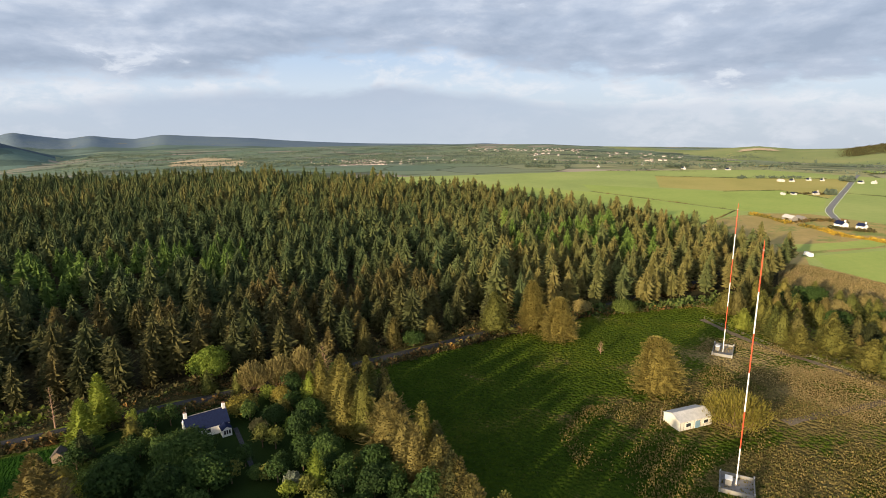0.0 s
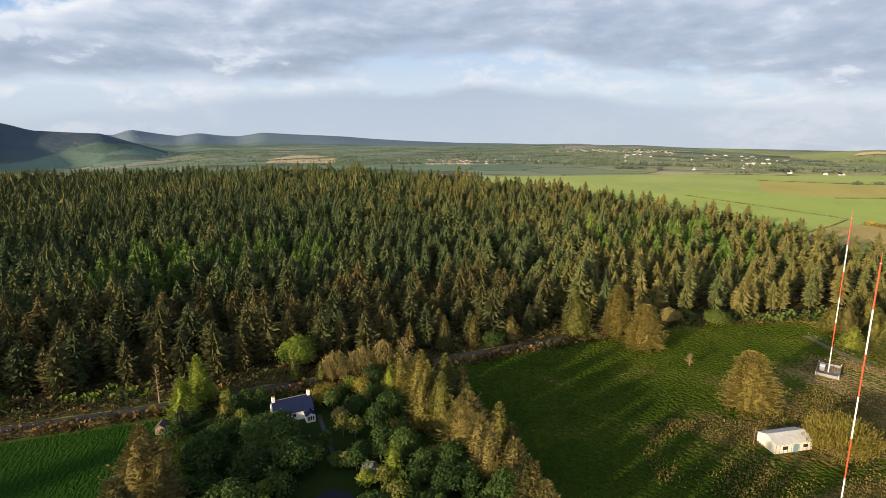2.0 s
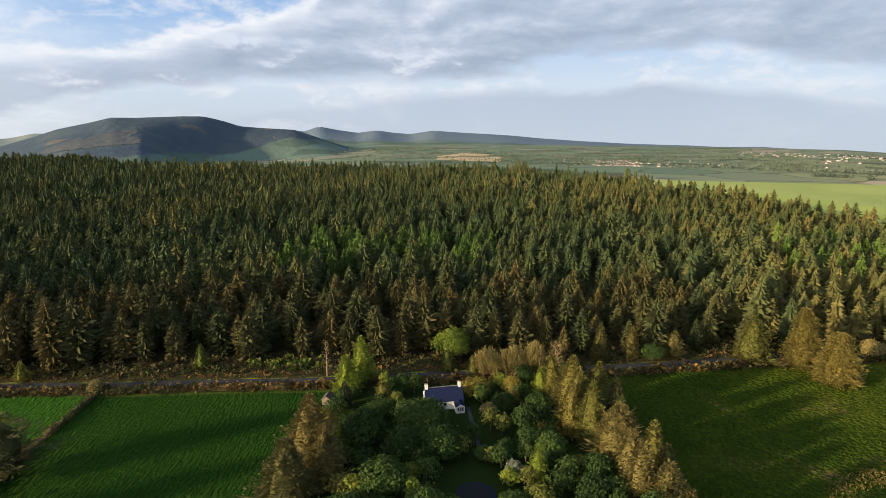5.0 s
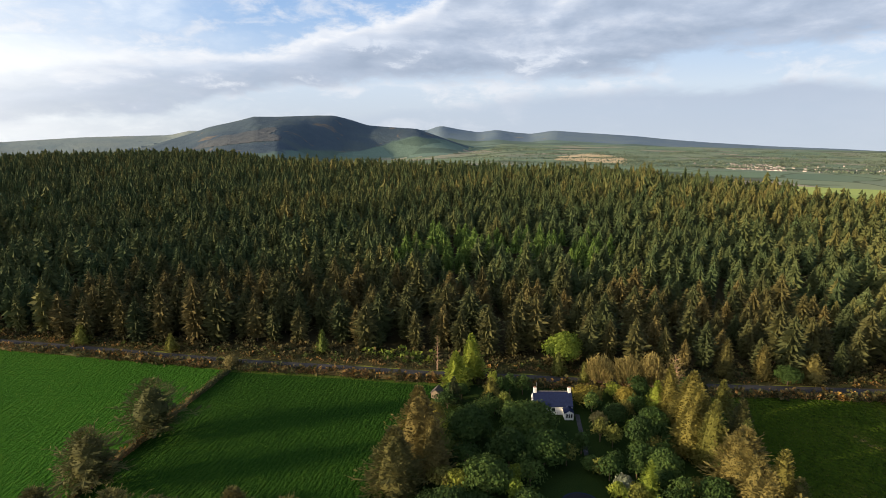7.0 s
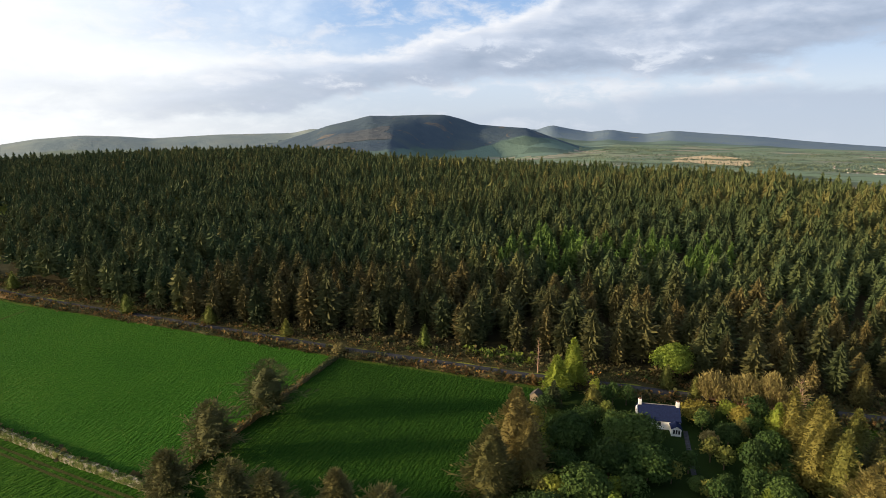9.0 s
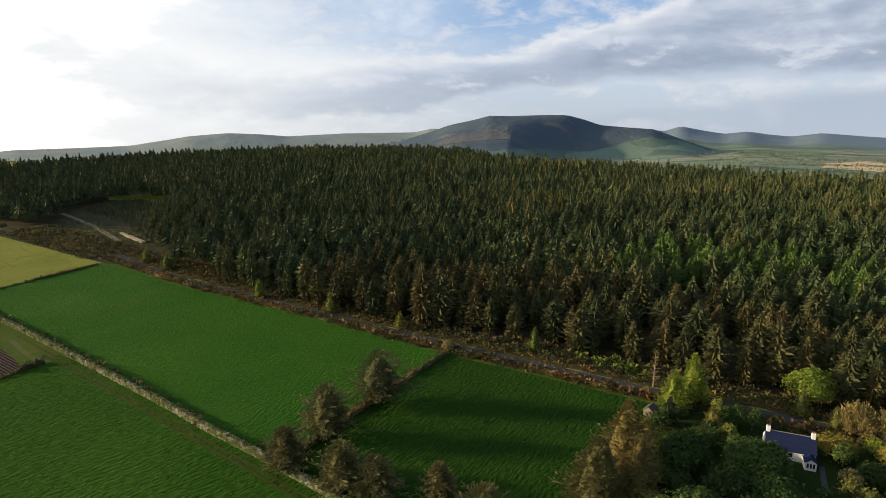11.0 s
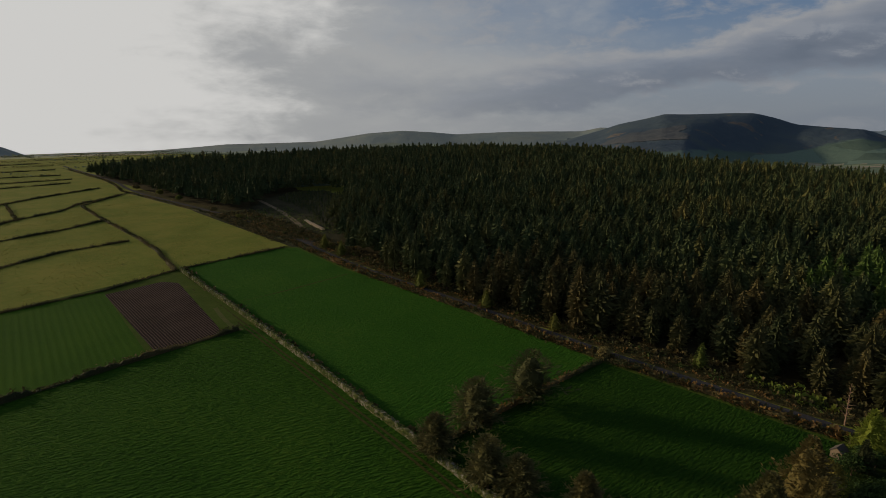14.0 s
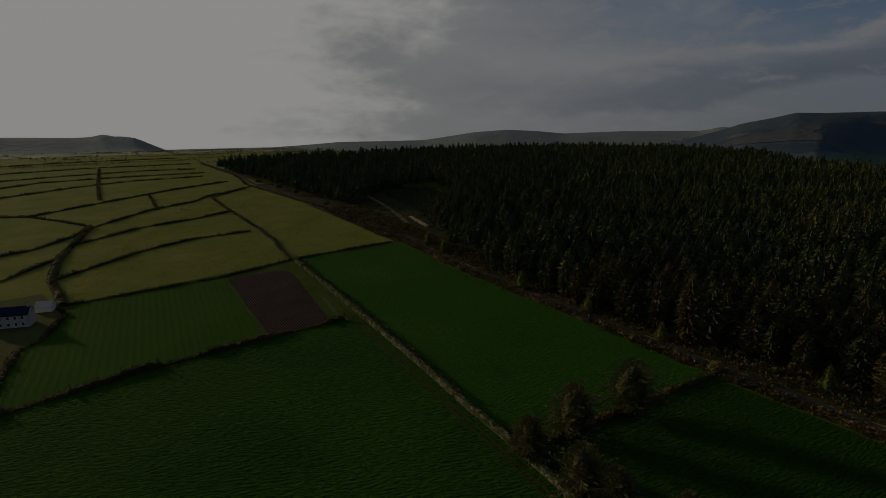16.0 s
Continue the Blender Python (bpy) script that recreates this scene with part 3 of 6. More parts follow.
def land(x, y):
    """The height of the ground, and which hill it belongs to (0: none)."""
    x, y = np.asarray(x, float), np.asarray(y, float)
    d, az = np.hypot(x, y), np.degrees(np.arctan2(-x, y))
    near = np.interp(d, [0, 850, 1100, 1400, 2000, 2600, 3400, 5000], [0, 0, -8, -30, -70, -110, -145, -190])
    west = np.interp(d, [0, 1250, 1700, 2400, 3400, 5000], [0, 0, -14, -60, -130, -190])
    w = np.clip((az - 45) / 18, 0, 1)
    w = w * w * (3 - 2 * w)
    z = near * (1 - w) + west * w
    brow = np.clip((az - 6) / 20, 0, 1) * np.clip((66 - az) / 12, 0, 1)  # the plantation climbs a low brow
    z = z + 15 * brow * np.clip((y - 430) / 420, 0, 1) ** 1.2 * np.clip((1500 - d) / 400, 0, 1)
    vale = np.clip((az + 66) / 20, 0, 1) * np.clip((4 - az) / 10, 0, 1)  # the far side of the vale tilts up
    z = z + vale * np.interp(d, [0, 1300, 2000, 2700, 3300, 4200], [0, 0, 22, 50, 55, 0])
    best, which, high = z.copy(), np.zeros(z.shape, int), np.zeros(z.shape)
    for i, (table, dist, wide, _) in enumerate(RIDGES):
        crest = EYE + dist * np.tan(np.radians(curve(table, az)))
        if i == 1:
            wide = np.interp(az, [-6, 0, 5, 9, 12.5, 15.5, 20, 26], [1000, 820, 600, 560, 780, 1250, 1250, 1000])  # a spur runs out towards the plantation
        t = np.clip((d - dist) / wide, -1, 1)
        lift = 0.5 + 0.5 * np.cos(np.pi * t)
        folds = 1 + 0.05 * (np.sin(az * 0.9 + d * 0.003 + i) + np.sin(az * 0.37 - d * 0.0041)) * (1 - lift)
        top = z + (crest - z) * np.clip(lift * folds, 0, 1)
        take = top > best + 3
        which, high = np.where(take, i + 1, which), np.where(take, lift, high)
        best = np.maximum(best, top)
    return best, which, high


def build_ground():
    rad = np.concatenate([[0.5], np.arange(30, 900, 45), np.arange(900, 4951, 54)])
    az = np.radians(np.arange(0, 360, 0.5))
    A, D = np.meshgrid(az, rad)
    X, Y = -np.sin(A) * D, np.cos(A) * D
    Z, which, high = land(X, Y)
    n = len(az)
    V = np.stack([X, Y, Z], -1).reshape(-1, 3)
    i, j = np.meshgrid(np.arange(len(rad) - 1), np.arange(n), indexing="ij")
    q = np.stack([i * n + j, (i + 1) * n + j, (i + 1) * n + (j + 1) % n, i * n + (j + 1) % n], -1).reshape(-1, 4)[:, ::-1]
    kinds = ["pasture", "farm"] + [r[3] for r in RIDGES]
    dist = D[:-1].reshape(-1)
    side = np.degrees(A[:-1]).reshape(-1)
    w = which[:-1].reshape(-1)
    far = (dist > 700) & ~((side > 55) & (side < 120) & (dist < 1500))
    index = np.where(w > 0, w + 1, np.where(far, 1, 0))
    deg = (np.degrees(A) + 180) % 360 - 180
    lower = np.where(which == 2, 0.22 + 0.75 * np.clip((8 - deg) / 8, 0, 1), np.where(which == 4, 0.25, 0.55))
    # bearing and distance lead the fields over to the haze-blued colours
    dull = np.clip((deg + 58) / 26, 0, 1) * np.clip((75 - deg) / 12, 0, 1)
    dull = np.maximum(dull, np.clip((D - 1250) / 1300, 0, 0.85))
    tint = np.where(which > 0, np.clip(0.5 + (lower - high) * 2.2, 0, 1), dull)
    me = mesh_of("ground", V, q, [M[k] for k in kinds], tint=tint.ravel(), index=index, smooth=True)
    tagged(new("ground", me), "rolling farmland falling away to distant hills", "ground", kind="structure")


build_ground()


def sheet(name, poly, mat, z, label, category="field"):
    """A flat piece of land."""
    pts = [Vector((x, y, z)) for x, y in poly]
    tris = [tri if (pts[tri[1]] - pts[tri[0]]).cross(pts[tri[2]] - pts[tri[0]]).z > 0 else tri[::-1] for tri in tessellate_polygon([pts])]
    me = bpy.data.meshes.new(name)
    me.from_pydata(pts, [], tris)
    me.materials.append(M[mat])
    return tagged(new(name, me), label, category, kind="structure")


def spread(path, step):
    """Points along a path, evenly."""
    p = np.array(path, float)
    seg = np.linalg.norm(np.diff(p, axis=0), axis=1)
    s = np.concatenate([[0], np.cumsum(seg)])
    t = np.arange(0, s[-1], step)
    return np.stack([np.interp(t, s, p[:, 0]), np.interp(t, s, p[:, 1])], 1)


def smooth_path(path, rounds=2):
    p = np.array(path, float)
    for _ in range(rounds):
        a, b = p[:-1] * 0.75 + p[1:] * 0.25, p[:-1] * 0.25 + p[1:] * 0.75
        p = np.concatenate([p[:1], np.stack([a, b], 1).reshape(-1, 2), p[-1:]])
    return p


def normals2(p):
    t = np.gradient(p, axis=0)
    t = t / (np.linalg.norm(t, axis=1, keepdims=True) + 1e-9)
    return np.stack([-t[:, 1], t[:, 0]], 1)


def ribbon(name, path, width, mat, z, label, category="road", ragged=0.0):
    rng = np.random.default_rng(len(path) + int(width * 10))
    p = spread(smooth_path(path), 2.5)
    nn = normals2(p)
    w = width / 2 * (1 + ragged * rng.normal(size=(len(p), 1)))
    v = np.concatenate([p + nn * w, p - nn * w])
    v = np.concatenate([v, np.full((len(v), 1), z)], 1)
    n = len(p)
    i = np.arange(n - 1)
    f = np.stack([i + n, i + n + 1, i + 1, i], 1)
    return tagged(new(name, mesh_of(name, v, f, M[mat])), label, category, kind="structure")


def offset_line(path, d):
    p = np.array(path, float)
    return p + normals2(p) * d


ROAD = [(-1100, 385), (-1016, 368), (-790, 335), (-679, 300), (-533, 284), (-396, 270), (-305, 243), (-238, 223), (-147, 206), (-97, 196), (-69, 190.5), (-36, 186), (-7, 181), (21, 178.5), (37, 176.5), (80, 171), (136, 167), (200, 160), (285, 154), (320, 165)]
FAR_ROAD = [(500, 177), (515, 185), (533, 195), (553, 206), (576, 214), (618, 226), (684, 245), (762, 267), (839, 290), (900, 306)]
FRONT = [(-278, 246), (-232, 233), (-184, 219), (-141, 212), (-123, 208), (-75, 205), (-34, 202), (0, 197), (50, 189), (87, 180), (112, 178), (143, 173), (190, 163), (215, 150), (245, 138), (272, 128), (300, 122), (332, 138), (350, 182)]
FOREST = FRONT + [(358, 219), (356, 311), (352, 450), (328, 590), (240, 725), (120, 805), (-19, 870), (-147, 862), (-254, 850), (-368, 1015), (-580, 1060), (-790, 1060), (-850, 700), (-905, 470), (-900, 340), (-741, 325), (-596, 301), (-512, 291), (-464, 290), (-458, 306), (-502, 354), (-520, 390), (-512, 418), (-505, 430), (-455, 428), (-377, 338), (-333, 294), (-304, 272)]

sheet("forest_ground", [(x, y - 6 if x < 150 else y) if i < len(FRONT) else (x, y) for i, (x, y) in enumerate(FOREST) if y < 720 or i < len(FRONT)], "floor", 0.05, "brown needle-littered floor of the plantation", "ground")
sheet("clearing", [(-306, 232), (-275, 240), (-303, 275), (-333, 297), (-377, 341), (-455, 431), (-508, 433), (-514, 418), (-522, 390), (-504, 354), (-460, 306), (-468, 290), (-600, 301), (-485, 268), (-416, 254)], "felled", 0.07, "rough clear-felled ground beside the plantation", "ground")
WALL = [(-308, 158), (-268, 148), (-232, 140), (-185, 128.5), (-142, 118), (-112, 110), (-95, 106), (-65, 98), (-45, 93), (-15, 86)]
PINE_HEDGE = [(-73, 184), (-76, 168), (-79, 152), (-83, 125), (-86, 104)]
sheet("margin", [(-310, 238), (-238, 220), (-147, 203.5), (-97, 193.5), (-36, 183), (0, 177), (-2, 168), (-8, 108), (-15, 84), (-95, 104), (-232, 138), (-310, 156)], "margin", 0.065, "rough grassy margin round the ley fields", "margin")
sheet("margin", [(-308, 156), (-190, 134), (-190, -120), (-300, -120), (-303, 38)], "margin", 0.06, "rough grassy margin round the fields", "margin")
sheet("field", [(-309, 222), (-309, 160)] + WALL[1:7] + [(-86, 107), (-83, 125), (-79, 152), (-74, 184), (-97, 189), (-147, 199), (-238, 215), (-300, 232)], "grass_a", 0.08, "bright green ley field combed by the wind", "field")
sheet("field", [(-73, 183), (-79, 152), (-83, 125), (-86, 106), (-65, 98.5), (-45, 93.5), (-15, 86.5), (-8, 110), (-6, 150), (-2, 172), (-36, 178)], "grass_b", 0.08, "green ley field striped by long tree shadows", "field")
sheet("field", [(-203, 131), (-203, 88), (-204, 44), (-200, 7), (-196, -120), (60, -120), (40, 70), (-15, 85)] + WALL[8:2:-1], "grass_c", 0.08, "dark green field with combed rows", "field")
sheet("field", [(-293, 112), (-293, 140), (-284, 144), (-255, 135), (-210, 121), (-203, 117), (-205, 92.5)], "soil", 0.10, "ploughed brown field with fine ridges", "field")
sheet("field", [(-300, 114), (-204, 89.5), (-205, 44), (-201, 7), (-197, -120), (-290, -120), (-280, 20), (-302, 37)], "grass_d", 0.09, "green crop drilled in rows", "field")
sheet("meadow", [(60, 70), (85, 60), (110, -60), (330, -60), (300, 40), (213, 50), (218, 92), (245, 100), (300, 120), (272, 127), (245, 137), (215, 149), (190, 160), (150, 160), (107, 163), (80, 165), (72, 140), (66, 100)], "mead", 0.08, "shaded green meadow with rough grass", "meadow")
sheet("rush_bed", [(287, 70), (340, 90), (350, 135), (345, 150), (300, 130), (290, 110)], "rush", 0.12, "brown tussocky rushes in rough grazing", "rushes")
sheet("garden", [(-2, 172), (-6, 150), (-8, 110), (-15, 86), (40, 72), (64, 80), (66, 100), (72, 140), (80, 166), (37, 171), (21, 173)], "lawn", 0.06, "shaded garden lawn round the cottage", "garden")
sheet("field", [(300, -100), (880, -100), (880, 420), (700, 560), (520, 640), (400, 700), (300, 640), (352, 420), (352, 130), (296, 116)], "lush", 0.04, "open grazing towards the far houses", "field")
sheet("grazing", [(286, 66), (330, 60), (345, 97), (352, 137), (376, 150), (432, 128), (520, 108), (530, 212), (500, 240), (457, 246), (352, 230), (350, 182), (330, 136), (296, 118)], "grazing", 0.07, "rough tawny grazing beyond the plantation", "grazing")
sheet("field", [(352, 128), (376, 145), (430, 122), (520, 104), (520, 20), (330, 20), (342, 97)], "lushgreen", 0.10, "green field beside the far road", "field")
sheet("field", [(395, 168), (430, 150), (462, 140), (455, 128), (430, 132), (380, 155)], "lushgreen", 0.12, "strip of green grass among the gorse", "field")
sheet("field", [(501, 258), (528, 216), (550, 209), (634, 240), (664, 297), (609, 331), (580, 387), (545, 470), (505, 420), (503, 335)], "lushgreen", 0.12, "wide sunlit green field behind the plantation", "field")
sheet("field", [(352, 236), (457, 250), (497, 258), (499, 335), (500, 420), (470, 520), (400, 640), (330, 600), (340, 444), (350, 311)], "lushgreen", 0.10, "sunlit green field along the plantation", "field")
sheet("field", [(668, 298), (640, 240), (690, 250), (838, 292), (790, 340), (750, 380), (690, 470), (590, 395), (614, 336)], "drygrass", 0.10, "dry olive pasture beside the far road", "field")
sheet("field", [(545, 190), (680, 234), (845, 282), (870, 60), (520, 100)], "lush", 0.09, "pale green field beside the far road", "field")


def draped(name, poly, mat, lift, label, cell=14.0):
    """A field that follows the slope of the land."""
    p = np.array(poly, float)
    lo, hi = p.min(0) - cell, p.max(0) + cell
    gx, gy = np.meshgrid(np.arange(lo[0], hi[0], cell), np.arange(lo[1], hi[1], cell), indexing="ij")
    v = np.stack([gx, gy, land(gx, gy)[0] + lift], -1).reshape(-1, 3)
    n, m = gx.shape
    i, j = np.meshgrid(np.arange(n - 1), np.arange(m - 1), indexing="ij")
    f = np.stack([i * m + j, (i + 1) * m + j, (i + 1) * m + j + 1, i * m + j + 1], -1).reshape(-1, 4)
    mid = v[f].mean(1)
    f = f[inside(poly, mid[:, 0], mid[:, 1])]
    used, back = np.unique(f, return_inverse=True)
    return tagged(new(name, mesh_of(name, v[used], back.reshape(f.shape), M[mat], smooth=True)), label, "field", kind="structure")


draped("field", [(2230, 1170), (2330, 1200), (2400, 1120), (2330, 1060)], "stubble", 2.0, "pale stubble field on the far down")
draped("moor_slope", [(-945, 2190), (-925, 2265), (-880, 2275), (-862, 2318), (-812, 2300), (-770, 2335), (-735, 2325), (-700, 2395), (-672, 2405), (-655, 2340), (-668, 2290), (-612, 2250), (-600, 2170), (-800, 2130)], "scree", 1.4, "bare brown slope low on the big hill, blued with haze", 8.0)
draped("field", [(285, 1480), (336, 1728), (479, 1995), (515, 2016), (528, 1726), (452, 1450), (400, 1310)], "stubble", 1.2, "pale stubble field below the far ridge")
draped("field", [(1500, 900), (1640, 980), (1720, 860), (1560, 800)], "lushgreen", 1.2, "green field on the slope of the far vale")
draped("field", [(1180, 620), (1320, 690), (1370, 600), (1230, 560)], "drygrass", 1.0, "dry field on the slope of the far vale")
draped("field", [(1000, 330), (1160, 390), (1190, 310), (1040, 260)], "lushgreen", 1.0, "green field beyond the far houses")

sheet("farmyard", [(-300, 37), (-287, 37), (-260, 25), (-254, 17), (-222, 9), (-215, -60), (-330, -60), (-330, 36)], "worn", 0.13, "worn grass and gravel round the farmhouse", "yard")

ribbon("road", ROAD, 4.4, "tarmac", 0.16, "narrow tarmac country road along the plantation", "road")
ribbon("road", FAR_ROAD, 4.6, "farroad", 0.16, "pale tarmac road between far fields", "road")
for off in (-2.9, 2.9):
    p = spread(smooth_path(FAR_ROAD[1:9]), 5)
    ribbon("road_line", p + normals2(p) * off, 0.3, "mastwhite", 0.18, "white painted edge line of the road", "road line")
for off, wide in ((7.0, 9.0), (-4.2, 4.0)):
    p = spread(smooth_path(ROAD[3:19]), 4)
    ribbon("verge", p + normals2(p) * off, wide, "verge", 0.11, "rough brown verge beside the road", "verge", 0.15)
ribbon("track", [(-309, 250), (-347, 277), (-424, 315), (-499, 344)], 4.0, "dirt", 0.12, "pale forest track into the clearing", "track", 0.1)
ribbon("track", [(-303, 238), (-312, 252), (-318, 262)], 12.0, "tarmac", 0.13, "grey lay-by at the mouth of the track", "track", 0.1)
ribbon("track", [(222, 124), (214, 100), (212, 88), (213, 76), (210, 55), (205, 20)], 2.4, "dirt", 0.14, "pale worn track along the fence", "track", 0.2)
ribbon("track", [(163, 64), (175, 60), (205, 50), (240, 36)], 2.6, "dirt", 0.15, "faint track through the rushes", "track", 0.25)
ribbon("wheel_track", [(-232, 146), (-229, 170), (-228, 210)], 0.55, "tread", 0.10, "faint wheel mark across the ley", "track", 0.3)
ribbon("wheel_track", [(-231.9, 147.9), (-228.2, 171.9), (-227.1, 211.7)], 0.55, "tread", 0.10, "faint wheel mark across the ley", "track", 0.3)
for off in (-3.4, -5.2):
    ribbon("wheel_track", offset_line(WALL[1:9], off), 0.8, "tread", 0.13, "trodden wheel line along the stone bank", "track", 0.08)
ribbon("gateway", [(-233, 133.5), (-218, 128), (-206, 124.5), (-199, 125)], 2.0, "worn", 0.145, "worn gateway at the corner of the plough", "track", 0.12)
ribbon("track", [(-300, 153), (-268, 144.5), (-240, 136.5), (-215, 129), (-204, 124)], 4.5, "margin", 0.14, "strip of rough grass along the stone wall", "track", 0.2)


# ---- trees ----
def crown_core(rng, h, reach_at, bare, k=0.5, rings=7, sides=8, top=0.86):
    """The dark, jagged inside of a crown."""
    zs = h * (bare + (top * 0.94 - bare) * np.linspace(0, 1, rings))
    a = np.arange(sides) * 2 * math.pi / sides
    v = []
    for n, z in enumerate(zs):
        r = reach_at(z) * k * rng.uniform(0.72, 1.22, sides)
        t = a + n * math.pi / sides
        v.append(np.stack([np.cos(t) * r, np.sin(t) * r, z + rng.normal(0, 0.015 * h, sides)], 1))
    v = np.concatenate(v + [np.array([[0, 0, h * top]])])
    f = []
    for n in range(rings - 1):
        for i in range(sides):
            p, q = n * sides + i, n * sides + (i + 1) % sides
            f += [(p, q, p + sides), (q, q + sides, p + sides)]
    f += [((rings - 1) * sides + i, (rings - 1) * sides + (i + 1) % sides, rings * sides) for i in range(sides)]
    return v, np.array(f)


def frond_mesh(root, out, length, width, rise, curl, sag):
    """Roof-shaped fronds from root along the level direction out; the tips sweep up, the sides hang."""
    n = len(root)
    up = np.array((0.0, 0.0, 1.0))
    side = np.stack([-out[:, 1], out[:, 0], np.zeros(n)], 1)
    L, W = length[:, None], width[:, None]
    mid = root + out * L * 0.52 + up * L * (rise * 0.52)[:, None]
    tip = root + out * L + up * L * (rise + curl)[:, None]
    hang = up * W * sag
    v = np.stack([root, mid - side * W - hang, tip, mid + side * W - hang, mid], 1).reshape(-1, 3)
    i = np.arange(n)[:, None] * 5
    f = np.concatenate([i + np.array([[0, 1, 4]]), i + np.array([[1, 2, 4]]), i + np.array([[4, 2, 3]]), i + np.array([[0, 4, 3]])])
    return v, f


def shoots(root, out, length, width, rise, roll):
    """Flat side shoots, four-cornered."""
    n = len(root)
    side = np.stack([-out[:, 1] * np.cos(roll), out[:, 0] * np.cos(roll), np.sin(roll)], 1)
    L, W = length[:, None], width[:, None]
    way = out + np.array((0.0, 0.0, 1.0)) * rise[:, None]
    v = np.stack([root, root + way * L * 0.55 - side * W, root + way * L, root + way * L * 0.55 + side * W], 1).reshape(-1, 3)
    i = np.arange(n)[:, None] * 4
    return v, np.concatenate([i + np.array([[0, 1, 2]]), i + np.array([[0, 2, 3]])])


def fronds(rng, h, reach_at, bare, whorls, per, low=-0.12, high=0.55, curl=0.16, width=0.13, sub=0, ragged=0.16, fine=0.20, inner=0.1, short=1.0):
    """Whorls of branches up a stem; sub: pairs of side shoots on each branch; inner: where on the branch the needles begin."""
    f = np.linspace(0, 1, whorls) ** 0.95
    top = 0.985 if whorls > 8 else 0.93
    z = np.repeat(h * (top - (top - bare) * f), per)
    n = len(z)
    a = np.tile(np.arange(per) * 2 * math.pi / per, whorls) + np.repeat(np.arange(whorls) * 1.1 + rng.uniform(0, 0.6, whorls), per) + rng.normal(0, 0.16, n)
    z = z + rng.normal(0, 0.3 * h * (1 - bare) / whorls, n)
    t = np.clip(z / h, 0, 1)
    reach = reach_at(z) * np.clip(rng.normal(1, ragged, n), 0.5, 1.5) + 0.12
    rise = low + (high - low) * np.clip((t - 0.35) / 0.65, 0, 1) ** 1.3 + rng.normal(0, 0.09, n)
    out = np.stack([np.cos(a), np.sin(a), np.zeros(n)], 1)
    up = np.array((0.0, 0.0, 1.0))
    foot = np.stack([np.zeros(n), np.zeros(n), np.minimum(z - rise * reach * 0.75, h * 0.98)], 1)
    root = foot + (out + up * rise[:, None]) * (reach * inner)[:, None]
    pieces = [frond_mesh(root, out, reach * (1.02 - inner), (reach * width + 0.05) * rng.uniform(0.75, 1.25, n), rise, np.full(n, curl), 0.55)]
    for k in range(sub):
        for sgn in (-1, 1):
            along = inner + (0.95 - inner) * rng.uniform(0.12, 1.0, n)
            b = a + sgn * rng.uniform(0.4, 1.05, n)
            o = np.stack([np.cos(b), np.sin(b), np.zeros(n)], 1)
            r2 = foot + (out + up * (rise + 0.8 * curl * along * along)[:, None]) * (reach * along)[:, None] - up * 0.02 * reach[:, None]
            l2 = reach * (0.46 - 0.24 * along) * short * rng.uniform(0.7, 1.35, n) + 0.1
            pieces.append(shoots(r2, o, l2, l2 * fine + 0.02, rise * 0.7 + rng.normal(0.04, 0.2, n), sgn * rng.uniform(0.0, 0.7, n)))
    return joined(pieces)


def spire(h, r, steep):
    """The reach of a plantation spruce's branches, by height: a cone to the full width, thin again low down in the stand."""
    return lambda z: np.minimum(r, steep * np.maximum(h - z, 0) ** 0.95 + 0.25) * (1 - 0.35 * np.clip((0.38 * h - z) / (0.38 * h), 0, 1))


def full_cone(h, r, power=0.8, waist=0.18):
    """The reach of an open-grown tree: widest near the ground, rounded above."""
    return lambda z: r * np.clip((1.01 - z / h) / (1 - waist), 0, 1) ** power * np.clip(0.72 + 1.6 * z / h, 0, 1)


def tiers(rng, h, reach_at, bare, layers, per, slope=0.62):
    """Star-shaped whorls hanging from the stem one above the other, their points swept up."""
    pieces, above = [], h
    for f in np.linspace(0, 1, layers) ** 1.25:
        z = h * (0.95 - (0.95 - bare) * f)
        m = max(4, per - (2 if f < 0.15 else 0))
        i = np.arange(2 * m)
        out = i % 2 == 0
        reach = float(reach_at(z)) + 0.1
        a = rng.uniform(0, 6.283) + i * math.pi / m + rng.normal(0, 0.12, 2 * m)
        far = np.where(out, rng.uniform(0.72, 1.15, 2 * m), rng.uniform(0.32, 0.5, 2 * m)) * reach
        zz = z - (0.03 * h if f == 0 else 0) + np.where(out, 0.06, 0.02) * reach + rng.normal(0, 0.10, 2 * m) * reach - slope * 0.35 * reach
        ring = np.stack([np.cos(a) * far, np.sin(a) * far, zz], 1)
        top = np.array([[0.0, 0.0, h if f == 0 else min(h, max(above, z + slope * reach * 0.65 + 0.2))]])
        above = z
        pieces.append((np.concatenate([ring, top]), np.stack([i, (i + 1) % (2 * m), np.full(2 * m, 2 * m)], 1)))
    return joined(pieces)


def spruce_parts(seed, h=20.0, r=4.0, layers=12, per=8, whorls=9, arms=7, bare=0.12, steep=0.45, width=0.10, sub=0):
    """Stem and crown of a conifer as arrays: layered whorls with branches standing out of them."""
    rng = np.random.default_rng(seed)
    reach = spire(h, r, steep)
    pieces = [tiers(rng, h, reach, bare, layers, per), fronds(rng, h, reach, bare, whorls, arms, 0.02, 0.6, 0.26, width, sub, 0.2, inner=0.35)]
    return limb((0, 0, 0), (0, 0, h * 0.8), 0.010 * h + 0.03, 0.03, 5), joined(pieces)


